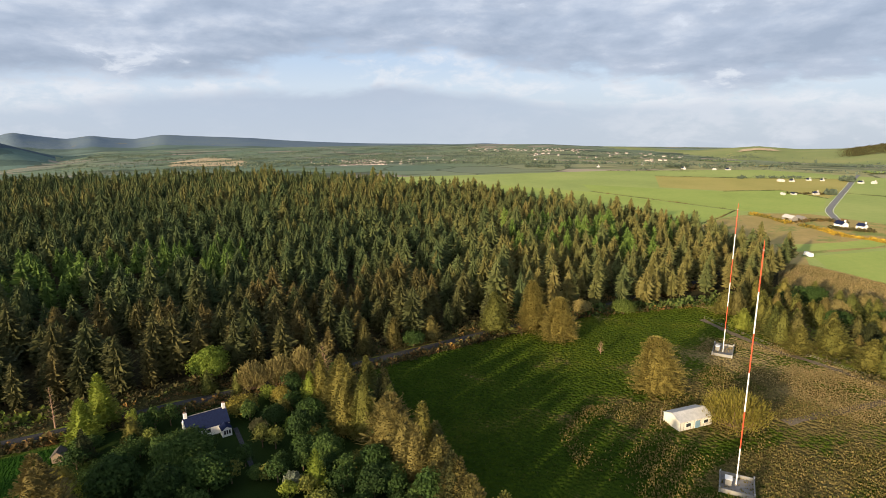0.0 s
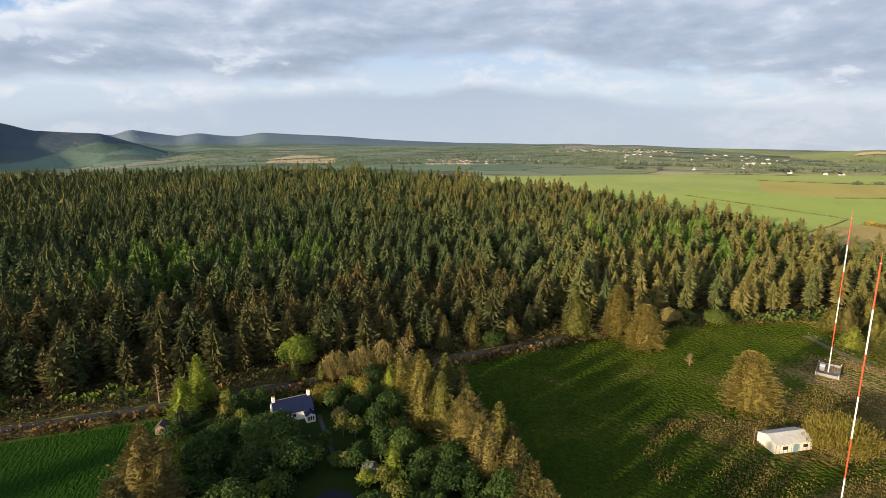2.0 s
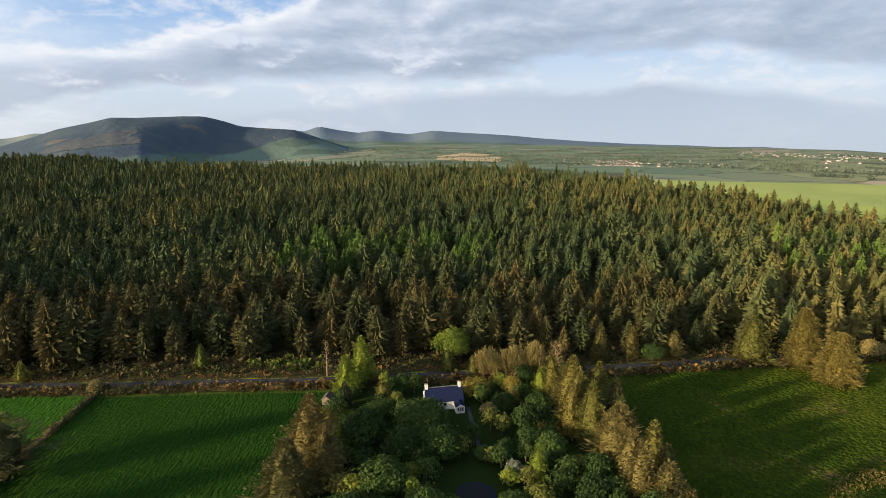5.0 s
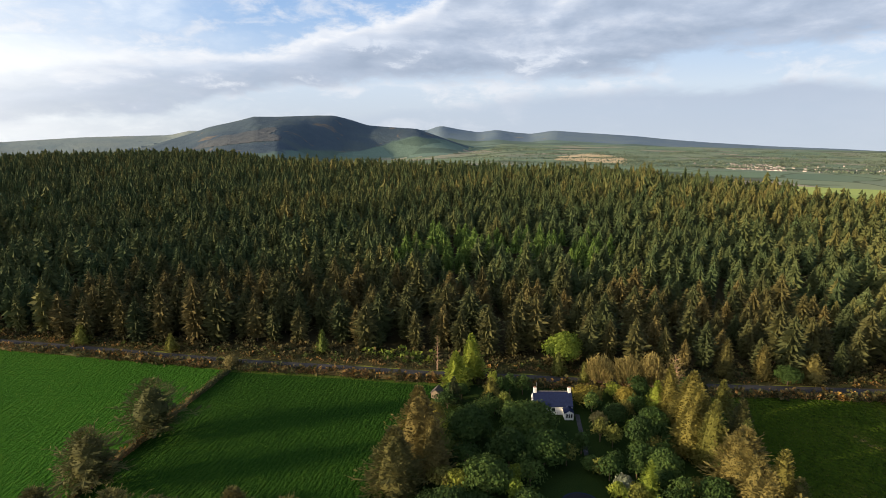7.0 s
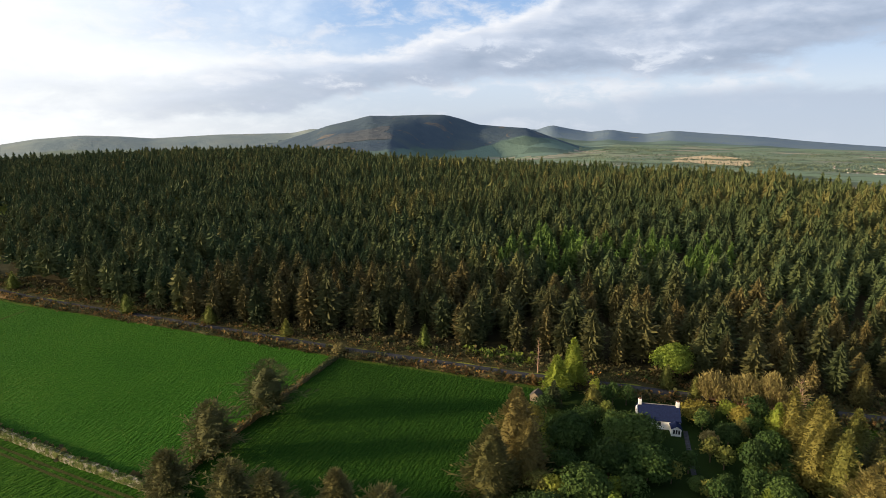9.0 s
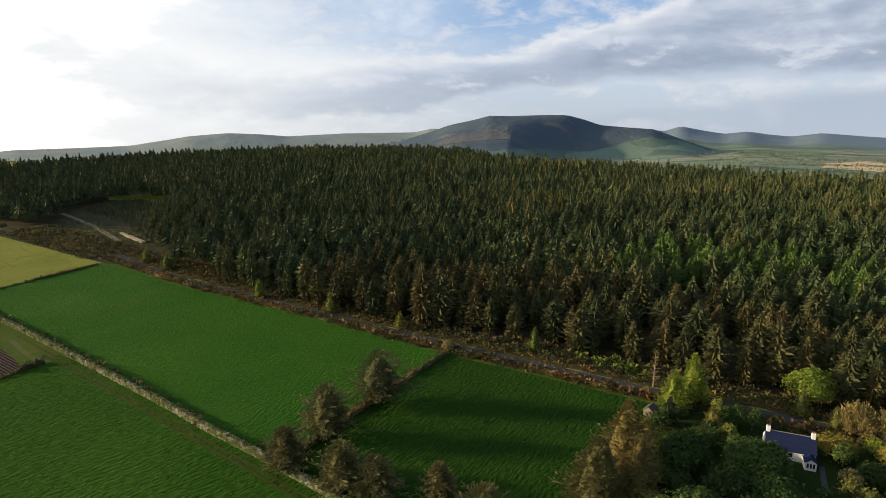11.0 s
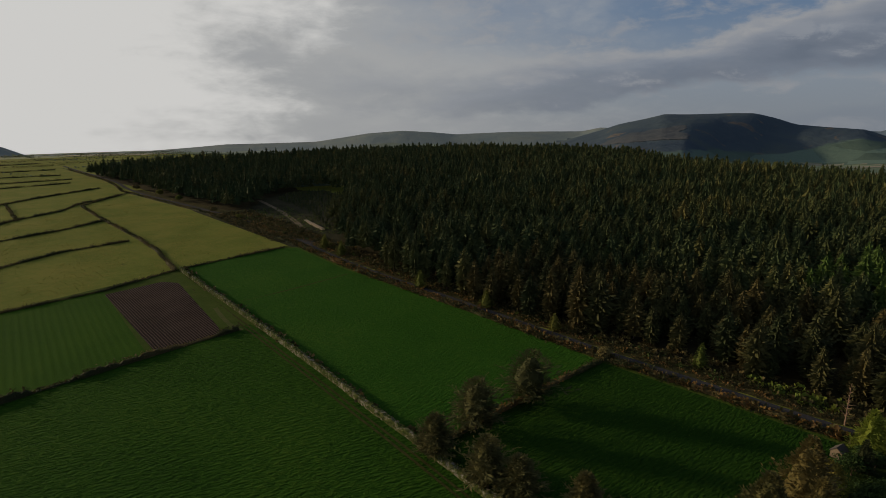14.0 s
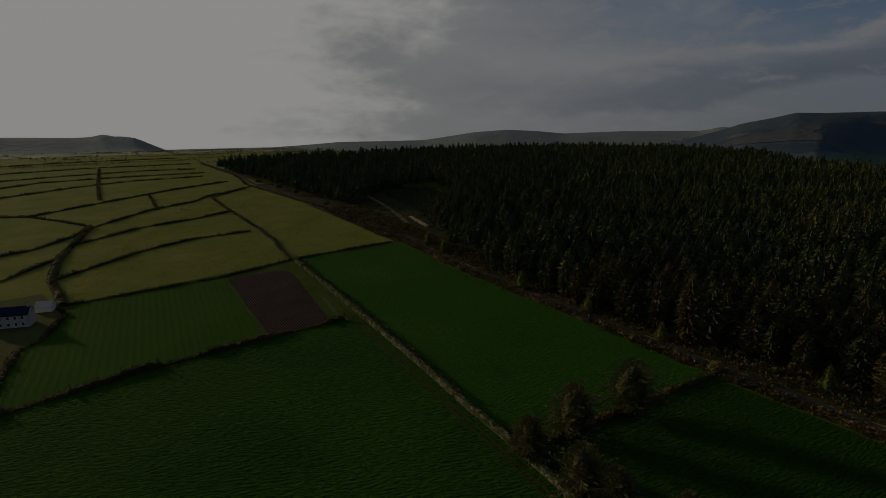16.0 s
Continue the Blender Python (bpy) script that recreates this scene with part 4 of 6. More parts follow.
def leafy(rng, centres, radii, n, size, squash=0.8, droop=0.0):
    """Leaf sprays lying over the shells of several lobes, the outer ones loose."""
    pick = rng.choice(len(centres), n, p=np.array(radii) ** 2 / np.sum(np.array(radii) ** 2))
    w = unit(rng.normal(size=(n, 3)))
    w[:, 2] = np.where(w[:, 2] < -0.35, -w[:, 2], w[:, 2])
    bump = 1 + 0.16 * np.sin(w[:, 0] * 9 + pick) * np.sin(w[:, 1] * 8 + 2 * pick) + 0.10 * np.sin(w[:, 2] * 13 + pick)
    reach = np.array(radii)[pick] * np.clip(rng.normal(0.95, 0.13, n), 0.5, 1.3) * bump
    root = np.array(centres)[pick] + w * reach[:, None] * (1, 1, squash)
    face = unit(w + (0, 0, 0.25) + rng.normal(0, 0.38, (n, 3)))
    way = unit(np.cross(face, rng.normal(size=(n, 3))))
    side = np.cross(face, way)
    s = (size * rng.uniform(0.55, 1.4, n))[:, None]
    wide = s * rng.uniform(0.28, 0.5, (n, 1))
    mid = root + face * s * 0.14
    v = np.stack([root - way * s * 0.5, mid + side * wide, root + way * s * 0.5 - face * s * 0.1, mid - side * wide], 1)
    return v.reshape(-1, 3), np.arange(n * 4).reshape(n, 4)


def broadleaf(x, y, h, w, mat, label, seed, n=1500, size=0.75, lobes=9, bark="bark", name="broadleaf_tree", group=""):
    rng = np.random.default_rng(seed)
    ob = thing(name, label, "tree", group, (x, y, 0), rng.uniform(0, 360))
    base = h * 0.26
    centres, radii, limbs = [], [], [limb((0, 0, 0), (0, 0, base * 1.3), 0.02 * h + 0.06, 0.014 * h + 0.04, 7)]
    for i in range(lobes):
        a, f = i * 2.4 + rng.uniform(0, 0.6), (i + 0.5) / lobes
        z = base + (h - base) * (0.16 + 0.60 * f)
        rr = w * 0.5 * (0.30 + 0.26 * math.sin(math.pi * min(1, 0.25 + 0.75 * f)))
        out = max(0.0, w * 0.5 - rr) * math.sqrt(max(0.04, 1 - (2 * f - 0.75) ** 2)) * rng.uniform(0.7, 1.05)
        rr *= rng.uniform(0.68, 1.22)
        c = (math.cos(a) * out, math.sin(a) * out, min(z, h - rr * 0.75))
        centres.append(c), radii.append(rr)
        limbs.append(limb((0, 0, base * rng.uniform(0.6, 1.2)), c, 0.009 * h + 0.03, 0.03, 4))
    centres.append((0, 0, h - w * 0.22)), radii.append(w * 0.27)
    v, f = joined(limbs)
    child("trunk", mesh_of("trunk", v, f, M[bark]), ob)
    v, f = leafy(rng, centres, radii, n, size)
    child("crown", mesh_of("crown", v, f, M[mat]), ob)
    return ob


def needle_sprays(rng, h, reach_at, n, size, bare, tier=1.3, arms=9, lift=0.25, depth=0.34, skew=1.35):
    """Many short sprays over a crown, gathered into drooping layers and separate branches."""
    z = h * (bare + (0.985 - bare) * rng.uniform(0, 1, n * 2) ** skew)
    z = z[rng.uniform(0, 1, n * 2) < 0.35 + 0.65 * np.clip(reach_at(z) / (reach_at(h * 0.4) + 1e-6), 0, 1)][:n]
    n = len(z)
    level = np.floor(z / tier + 0.5 * np.sin(z * 1.7))
    frac = z / tier - np.floor(z / tier)
    a = rng.uniform(0, 6.283, n)
    branch = 0.5 + 0.5 * np.cos(arms * a + level * 2.1 + 1.3 * np.sin(level * 5.3))
    r = reach_at(z) * (1 - depth * frac * 0.7) * (1 - depth * (1 - branch)) * (1 + 0.09 * np.sin(2 * a + level)) * rng.uniform(0.80, 1.20, n) + 0.05
    out = np.stack([np.cos(a), np.sin(a), np.zeros(n)], 1)
    up = np.array((0.0, 0.0, 1.0))
    root = out * (r * 0.92)[:, None] + up * z[:, None]
    t = np.clip(z / h, 0, 1)
    way = unit(out + up * (lift + 0.7 * t * t + rng.normal(0, 0.16, n))[:, None] + rng.normal(0, 0.32, (n, 3)))
    side = unit(np.cross(up, way) + rng.normal(0, 0.28, (n, 3)))
    L = (size * rng.uniform(0.6, 1.4, n))[:, None]
    W = L * rng.uniform(0.16, 0.28, (n, 1))
    v = np.stack([root - way * L * 0.3, root + way * L * 0.25 - side * W, root + way * L * 0.7, root + way * L * 0.25 + side * W], 1).reshape(-1, 3)
    i = np.arange(n)[:, None] * 4
    return v, np.concatenate([i + np.array([[0, 1, 2]]), i + np.array([[0, 2, 3]])])


def conifer(x, y, h, w, mat, label, seed, n=2600, bare=0.05, name="conifer_tree", group="", power=0.85, size=0.75):
    """A garden conifer, fuller than those of the plantation."""
    rng = np.random.default_rng(seed)
    ob = thing(name, label, "tree", group, (x, y, 0), rng.uniform(0, 360))
    reach = full_cone(h, w * 0.52, power)
    lop = rng.uniform(0, 6.28)
    core = crown_core(rng, h, reach, bare + 0.02, 0.55, 8, 9)
    v, f = joined([core, needle_sprays(rng, h, reach, n, size, bare, 1.1 + 0.03 * h, 8 + seed % 4), fronds(rng, h, reach, bare, 12, 7, -0.06, 0.6, 0.14, 0.03, 1, 0.22, 0.12, 0.55, 0.6)])
    # one side fuller than the other
    a = np.arctan2(v[:, 1], v[:, 0])
    v[:, :2] *= (1 + 0.12 * np.sin(a - lop) + 0.06 * np.sin(3 * a + v[:, 2] * 0.5 + lop))[:, None]
    child("trunk", mesh_of("trunk", *limb((0, 0, 0), (0, 0, h * 0.85), 0.010 * h + 0.05, 0.03, 6), M["bark"]), ob)
    child("crown", mesh_of("crown", v, f, M[mat]), ob)
    return ob


def dome_pine(x, y, h, w, mat, label, seed, lean=0.0, name="pine_tree"):
    """A wide old conifer clothed to the ground in slanting layers, rounded at the top."""
    rng = np.random.default_rng(seed)
    ob = thing(name, label, "tree", "", (x, y, 0), 0)

    def reach(z):
        t = np.clip(z / h, 0, 1)
        return w * 0.5 * np.clip((1.02 - t) / 0.92, 0, 1) ** 0.52 * np.clip(0.86 + 1.2 * t, 0, 1)

    core = crown_core(rng, h, reach, 0.02, 0.44, 9, 13, 0.80)
    v, f = joined([core, needle_sprays(rng, h, reach, 15000, 0.62, 0.01, 1.7, 9, 0.35, 0.42, 1.1), fronds(rng, h, lambda z: reach(z) * 0.88, 0.04, 15, 12, -0.02, 0.5, 0.12, 0.04, 1, 0.1, 0.12, 0.5, 0.6)])
    a = np.arctan2(v[:, 1], v[:, 0])
    v[:, :2] *= (1 + 0.10 * np.sin(2 * a + seed) + 0.07 * np.sin(5 * a + v[:, 2] * 0.7))[:, None]
    v[:, 0] += lean * v[:, 2] ** 2 / h
    child("trunk", mesh_of("trunk", *limb((0, 0, 0), (lean * h * 0.6, 0, h * 0.8), 0.03 * h, 0.08, 7), M["bark"]), ob)
    child("crown", mesh_of("crown", v, f, M[mat]), ob)
    return ob


def field_pine(x, y, h, w, mat, label, seed, group=""):
    """A wind-worn pine: bare lower stem, limbs in uneven layers, a pointed head."""
    rng = np.random.default_rng(seed)
    ob = thing("pine_tree", label, "tree", group, (x, y, 0), 0)

    def reach(z):
        t = np.clip((z / h - 0.12) / 0.88, 0, 1)
        return w * 0.5 * np.clip(0.6 + 2.0 * t, 0, 1) * np.clip((1.02 - t) / 0.74, 0, 1) ** 0.52

    core = crown_core(rng, h, reach, 0.24, 0.45, 6, 8)
    v, f = joined([core, needle_sprays(rng, h, reach, 5200, 0.70, 0.15, 1.7, 6, 0.05, 0.55), fronds(rng, h, reach, 0.17, 12, 7, -0.05, 0.5, 0.10, 0.02, 2, 0.3, 0.12, 0.5, 0.6)])
    v[:, 0] += 0.6 * np.sin(v[:, 2] * 0.25 + seed) * np.clip(v[:, 2] / h, 0, 1)
    pieces = [limb((0, 0, 0), (0, 0, h * 0.85), 0.016 * h + 0.06, 0.04, 7)]
    for n in range(9):
        a, z = n * 2.4 + rng.uniform(0, 0.5), h * (0.13 + 0.05 * n)
        q = float(reach(z)) * 0.7
        pieces.append(limb((0, 0, z), (math.cos(a) * q, math.sin(a) * q, z + 0.15 * q), 0.09, 0.03, 4))
    child("trunk", mesh_of("trunk", *joined(pieces), M["bark"]), ob)
    child("crown", mesh_of("crown", v, f, M[mat]), ob)
    return ob


def stemmed_tree(x, y, h, w, mat, label, seed, stems=34, twigs=7000, bark="palebark"):
    """A wide tree of many rising stems, clothed in fine upright twigs."""
    rng = np.random.default_rng(seed)
    ob = thing("willow_tree", label, "tree", "", (x, y, 0), rng.uniform(0, 360))
    limbs, paths = [limb((0, 0, 0), (0, 0, h * 0.12), 0.4, 0.3, 7)], []
    for i in range(stems):
        f = math.sqrt((i + 0.5) / stems)
        a = i * 2.39996 + rng.uniform(-0.2, 0.2)
        top = np.array((math.cos(a) * f * w * 0.48, math.sin(a) * f * w * 0.48, h * (1 - 0.42 * f ** 2.2) * rng.uniform(0.88, 1.06)))
        foot = np.array((math.cos(a) * 0.3 * f * w * 0.2, math.sin(a) * 0.3 * f * w * 0.2, h * 0.05))
        knee = foot * 0.35 + top * 0.65 + np.array((0.1 * top[0], 0.1 * top[1], -0.13 * h))
        limbs += [limb(foot, knee, 0.12, 0.07, 5), limb(knee, top, 0.07, 0.02, 4)]
        paths.append((foot, knee, top))
    child("trunk", mesh_of("trunk", *joined(limbs), M[bark]), ob)
    pick, t = rng.integers(0, stems, twigs), (rng.uniform(0.2, 1, twigs) ** 0.7)[:, None]
    A, B, C = (np.array([p[k] for p in paths])[pick] for k in range(3))
    at = np.where(t < 0.5, A + (B - A) * t * 2, B + (C - B) * (t * 2 - 1))
    root = at + rng.normal(0, 0.055 * w, (twigs, 3)) * (1, 1, 0.6)
    root[:, 2] = np.maximum(root[:, 2], 0.4)
    way = unit(unit(C - A) + rng.normal(0, 0.38, (twigs, 3)) + (0, 0, 0.5))
    s = rng.uniform(0.5, 1.2, twigs)
    child("crown", mesh_of("crown", *kites(rng, root, way, s, 0.05 + 0.07 * s, 0.05), M[mat]), ob)
    return ob


def bare_tree(x, y, h, w, label, seed, bark="palebark", twigs=500, name="bare_tree", mat="twig"):
    rng = np.random.default_rng(seed)
    ob = thing(name, label, "tree", "", (x, y, 0), 0)
    limbs, tips = [limb((0, 0, 0), (0, 0, h * 0.97), 0.016 * h + 0.05, 0.03, 6)], []
    for i in range(34):
        f = 0.16 + 0.8 * i / 34
        a = i * 2.4 + rng.uniform(-0.4, 0.4)
        l = w * 0.5 * (1 - f * 0.7) * rng.uniform(0.6, 1.1)
        q = np.array((math.cos(a) * l, math.sin(a) * l, f * h + l * rng.uniform(0.3, 0.9)))
        limbs.append(limb((0, 0, f * h), q, 0.07, 0.025, 4))
        tips.append((np.array((0, 0, f * h)), q))
    v, f = joined(limbs)
    child("trunk", mesh_of("trunk", v, f, M[bark]), ob)
    pick = rng.integers(0, len(tips), twigs)
    t = rng.uniform(0.25, 1, twigs)[:, None]
    P, Q = np.array([p for p, _ in tips])[pick], np.array([q for _, q in tips])[pick]
    way = unit(unit(Q - P) + rng.normal(0, 0.6, (twigs, 3)) + (0, 0, 0.3))
    s = rng.uniform(0.5, 1.3, twigs) * w / 8
    v, f = kites(rng, P + (Q - P) * t, way, s, 0.035 + 0.02 * s, 0.05)
    child("crown", mesh_of("crown", v, f, M[mat]), ob)
    return ob


def forest_points():
    rng = np.random.default_rng(5)
    gx, gy = np.meshgrid(np.arange(-910, 360, 8.0), np.arange(130, 1066, 8.0))
    gx, gy = gx + rng.normal(0, 2.1, gx.shape), gy + rng.normal(0, 2.1, gy.shape)
    x, y = gx.ravel(), gy.ravel()
    keep = inside(FOREST, x, y) & (rng.random(x.shape) < 0.92)
    # a few rides and gaps
    gap = np.sin(x * 0.031 + 1.3) * np.sin(y * 0.027 + 0.4) + 0.35 * np.sin(x * 0.11 + y * 0.07)
    keep &= ~((gap > 1.12) & (rng.random(x.shape) < 0.7))
    return x[keep], y[keep], rng


def scatter(templates, x, y, z, h, tint, rng):
    """Copies of array trees, joined: verts, faces, tint per vertex."""
    vs, fs, ts, n = [], [], [], 0
    kind = rng.integers(0, len(templates), len(x))
    for k, (v, f) in enumerate(templates):
        m = np.where(kind == k)[0]
        a, s = rng.uniform(0, 6.283, len(m)), h[m] / 20.0
        c, d = np.cos(a), np.sin(a)
        wide = s * rng.uniform(0.85, 1.2, len(m))
        X = (v[None, :, 0] * c[:, None] - v[None, :, 1] * d[:, None]) * wide[:, None] + x[m][:, None]
        Y = (v[None, :, 0] * d[:, None] + v[None, :, 1] * c[:, None]) * wide[:, None] + y[m][:, None]
        Z = v[None, :, 2] * s[:, None] + z[m][:, None]
        vs.append(np.stack([X, Y, Z], -1).reshape(-1, 3))
        fs.append((f[None] + (np.arange(len(m)) * len(v))[:, None, None] + n).reshape(-1, f.shape[1]))
        ts.append(np.repeat(tint[m], len(v)))
        n += len(m) * len(v)
    return np.concatenate(vs), np.concatenate(fs), np.concatenate(ts)


def build_forest():
    x, y, rng = forest_points()
    d = np.hypot(x, y)
    az = np.degrees(np.arctan2(-x, y))
    z = land(x, y)[0]
    patch = np.sin(x * 0.017 + 0.6) * np.sin(y * 0.021 + 1.1) + 0.6 * np.sin(x * 0.043 - y * 0.031)
    ramp = np.clip((az + 52) / 52, 0, 1)
    side = 0.20 - 0.29 * ramp * ramp * (3 - 2 * ramp)  # ruddier stands in the east; the west's dark green paints in cool backlight
    tint = np.clip(0.37 + side + 0.10 * patch + rng.normal(0, 0.18, x.shape), 0, 1)
    h = np.clip(rng.normal(19.6, 3.3, x.shape) + 1.4 * patch, 11, 27)
    dip = np.exp(-((az + 17) / 21) ** 2 - ((d - 330) / 120) ** 2)  # a hollow of younger trees, the shade over them painted into the tint
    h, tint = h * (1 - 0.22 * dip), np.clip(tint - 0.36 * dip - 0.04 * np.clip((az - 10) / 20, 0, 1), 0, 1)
    h = h * (1 - 0.16 * np.clip((x - 130) / 70, 0, 1) * np.clip((230 - y) / 60, 0, 1))
    larch = ((az > -17) & (az < 5) & (d > 300 + 15 * np.sin(az)) & (d < 362)) | ((az > -58) & (az < -41) & (d > 320) & (d < 400))
    larch &= rng.random(x.shape) < np.where(az < -35, 0.4, 0.75)
    h = h + 1.6 * np.clip((-8 - az) / 12, 0, 1) * (d > 320)
    # the front rows stand singly
    front = np.interp(x, [p[0] for p in FRONT], [p[1] for p in FRONT])
    single = np.argsort(y - front + np.where((x < -150) | (x > 150) | larch, 1e4, 0))[:270]
    rest = np.ones(x.shape, bool)
    rest[single] = False
    kinds = []
    for s in range(6):
        stem, crown = spruce_parts(40 + s, 20.0, 3.8 + 0.3 * (s % 3), 17, 9, 15, 8, 0.07 + 0.05 * (s % 2), 0.42 + 0.05 * (s % 3), 0.07, 1)
        ob = thing("spruce_tree", "dark olive spruce with drooping branches at the plantation's edge", "tree", "front row of the plantation")
        child("trunk", mesh_of("trunk", *stem, M["bark"]), ob)
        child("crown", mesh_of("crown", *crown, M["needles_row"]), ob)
        kinds.append(ob)
    for n, i in enumerate(single):
        s = h[i] / 20 * rng.uniform(0.85, 1.05)
        m = pose(x[i], y[i], 0, rng.normal(0, 1.2), rng.normal(0, 1.2), rng.uniform(0, 360)) @ Matrix.Diagonal((s * rng.uniform(0.9, 1.2), s * rng.uniform(0.9, 1.2), s, 1))
        if n < 6:
            kinds[n].matrix_basis = m
        else:
            ob = copy_thing(kinds[n % 6], Matrix())
            ob.matrix_basis = m
    # nearest and farthest distance, layers and points, whorls and branches
    rings = [(0, 330, 13, 8, 9, 7), (330, 545, 9, 7, 6, 6), (545, 2000, 5, 6, 3, 5)]
    for lo, hi, layers, per, whorls, arms in rings:
        shapes = [spruce_parts(70 + s, 20.0, 3.9 + 0.3 * (s % 3), layers, per, whorls, arms, 0.15 if lo == 0 else 0.36, 0.43 + 0.06 * (s % 3), 0.10 if lo == 0 else 0.15) for s in range(8)]
        for flag, mat, what, text in ((False, "needles", "spruce_plantation", "dense dark spruce plantation, closed canopy of pointed tops"), (True, "larch", "larch_stand", "fresh light green larches among the spruces")):
            m = rest & (larch == flag) & (d >= lo) & (d < hi)
            if m.sum() < 5:
                continue
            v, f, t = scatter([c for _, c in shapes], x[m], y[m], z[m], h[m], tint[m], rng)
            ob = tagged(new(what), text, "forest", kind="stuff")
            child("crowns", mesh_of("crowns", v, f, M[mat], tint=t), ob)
            if lo == 0:
                v, f, t = scatter([s for s, _ in shapes], x[m], y[m], z[m], h[m], tint[m], rng)
                child("trunks", mesh_of("trunks", v, f, M["bark"]), ob)


build_forest()


# ---- hedges and walls ----
def hedge(path, h, w, mat, label, seed, per=14, size=0.6, gaps=0.0, name="hedge", category="hedge", kind=""):
    """A hedge of sprays round a lumpy core."""
    rng = np.random.default_rng(seed)
    p = spread(path, 1.6)
    p = p + rng.normal(0, 0.18, p.shape)
    nn = normals2(p)
    n = len(p)
    lump = 0.75 + 0.22 * np.sin(np.arange(n) * 0.37 + seed) * np.sin(np.arange(n) * 0.113) + rng.normal(0, 0.16, n)
    if gaps:
        lump *= np.where(np.sin(np.arange(n) * 0.21 + seed) + rng.normal(0, 0.3, n) > 1 - 2 * gaps, 0.3, 1.0)
    lump = np.clip(lump, 0.2, 1.3)
    prof = np.array([(-0.45, 0.0), (-0.34, 0.42), (-0.13, 0.62), (0.15, 0.60), (0.35, 0.4), (0.45, 0.0)])
    ring = p[:, None, :] + nn[:, None, :] * (prof[None, :, :1] * w) * (0.7 + 0.3 * lump[:, None, None])
    zz = prof[None, :, 1] * h * lump[:, None] * (1 + rng.normal(0, 0.08, (n, 6)))
    v = np.concatenate([ring, zz[..., None]], -1).reshape(-1, 3)
    i, j = np.meshgrid(np.arange(n - 1), np.arange(5), indexing="ij")
    f = np.stack([i * 6 + j, i * 6 + j + 1, (i + 1) * 6 + j + 1, (i + 1) * 6 + j], -1).reshape(-1, 4)
    m = int(n * per)
    k = rng.integers(0, n, m)
    a = rng.uniform(-1.2, 1.2, m)
    off, up = np.sin(a) * w * 0.5, np.cos(a) * h * 0.85 * rng.uniform(0.55, 1.1, m)
    al = rng.uniform(-0.8, 0.8, m)
    tan = np.stack([nn[:, 1], -nn[:, 0]], 1)
    xy = p[k] + nn[k] * off[:, None] * (0.75 + 0.25 * lump[k])[:, None] + tan[k] * al[:, None]
    root = np.stack([xy[:, 0], xy[:, 1], np.maximum(0.1, up * lump[k])], 1)
    way = unit(np.stack([nn[k, 0] * np.sin(a), nn[k, 1] * np.sin(a), np.cos(a)], 1) + rng.normal(0, 0.6, (m, 3)))
    s = size * rng.uniform(0.5, 1.4, m)
    lv, lf = kites(rng, root, way, s, s * 0.4)
    tone = 0.5 + 0.35 * np.sin(np.arange(n) * 0.13 + seed * 2) + rng.normal(0, 0.12, n)
    ob = tagged(new(name), label, category, kind=kind)
    child("core", mesh_of("core", v, f, M[mat], tint=np.repeat(np.clip(tone - 0.25, 0, 1), 6)), ob)
    child("sprays", mesh_of("sprays", lv, lf, M[mat], tint=np.repeat(np.clip(tone[k] + rng.normal(0, 0.15, m), 0, 1), 4)), ob)
    return ob


def scrub(path, wide, n, mat, label, seed, lo=0.6, hi=1.6, name="scrub", keep=None):
    """Low bushes of every size along a path, too many to count."""
    rng = np.random.default_rng(seed)
    p = spread(path, 1.0)
    nn = normals2(p)
    k = rng.integers(0, len(p), n)
    q = p[k] + nn[k] * rng.uniform(-wide / 2, wide / 2, (n, 1)) + rng.normal(0, 0.4, (n, 2))
    r = lo + (hi - lo) * rng.random(n) ** 2.2
    m = 10
    w = unit(rng.normal(size=(n, m, 3)))
    w[..., 2] = np.abs(w[..., 2])
    base = np.concatenate([q, np.full((n, 1), 0.05)], 1)
    root = base[:, None, :] + w * (r[:, None, None] * rng.uniform(0.35, 0.9, (n, m, 1))) * (1, 1, 0.9)
    way = unit(w + rng.normal(0, 0.5, w.shape))
    s = (r[:, None] * rng.uniform(0.45, 0.85, (n, m))).ravel()
    v, f = kites(rng, root.reshape(-1, 3), way.reshape(-1, 3), s, s * 0.42)
    ob = tagged(new(name), label, "scrub", kind="stuff")
    child("sprays", mesh_of("sprays", v, f, M[mat], tint=np.repeat(rng.uniform(0, 1, n), m * 4)), ob)


def young_trees():
    """Rows of young spruce planted over the felled ground."""
    rng = np.random.default_rng(61)
    poly = [(-326, 282), (-350, 298), (-424, 336), (-490, 358), (-512, 390), (-504, 425), (-458, 424), (-385, 345), (-337, 300)]
    gx, gy = np.meshgrid(np.arange(-520, -315, 3.4), np.arange(270, 432, 3.5))
    x, y = (gx + rng.normal(0, 0.5, gx.shape)).ravel(), (gy + rng.normal(0, 0.5, gy.shape)).ravel()
    m = inside(poly, x, y) & (rng.random(x.shape) < 0.85)
    x, y = x[m], y[m]
    shapes = [spruce_parts(300 + s, 20.0, 5.5, 3, 5, 2, 4, 0.02, 0.6, 0.2)[1] for s in range(4)]
    v, f, t = scatter(shapes, x, y, np.zeros(len(x)), rng.uniform(1.6, 4.2, len(x)), rng.uniform(0, 0.5, len(x)), rng)
    ob = tagged(new("young_spruces"), "rows of young spruces on the felled ground", "forest", kind="stuff")
    child("crowns", mesh_of("crowns", v, f, M["needles"], tint=t), ob)


young_trees()

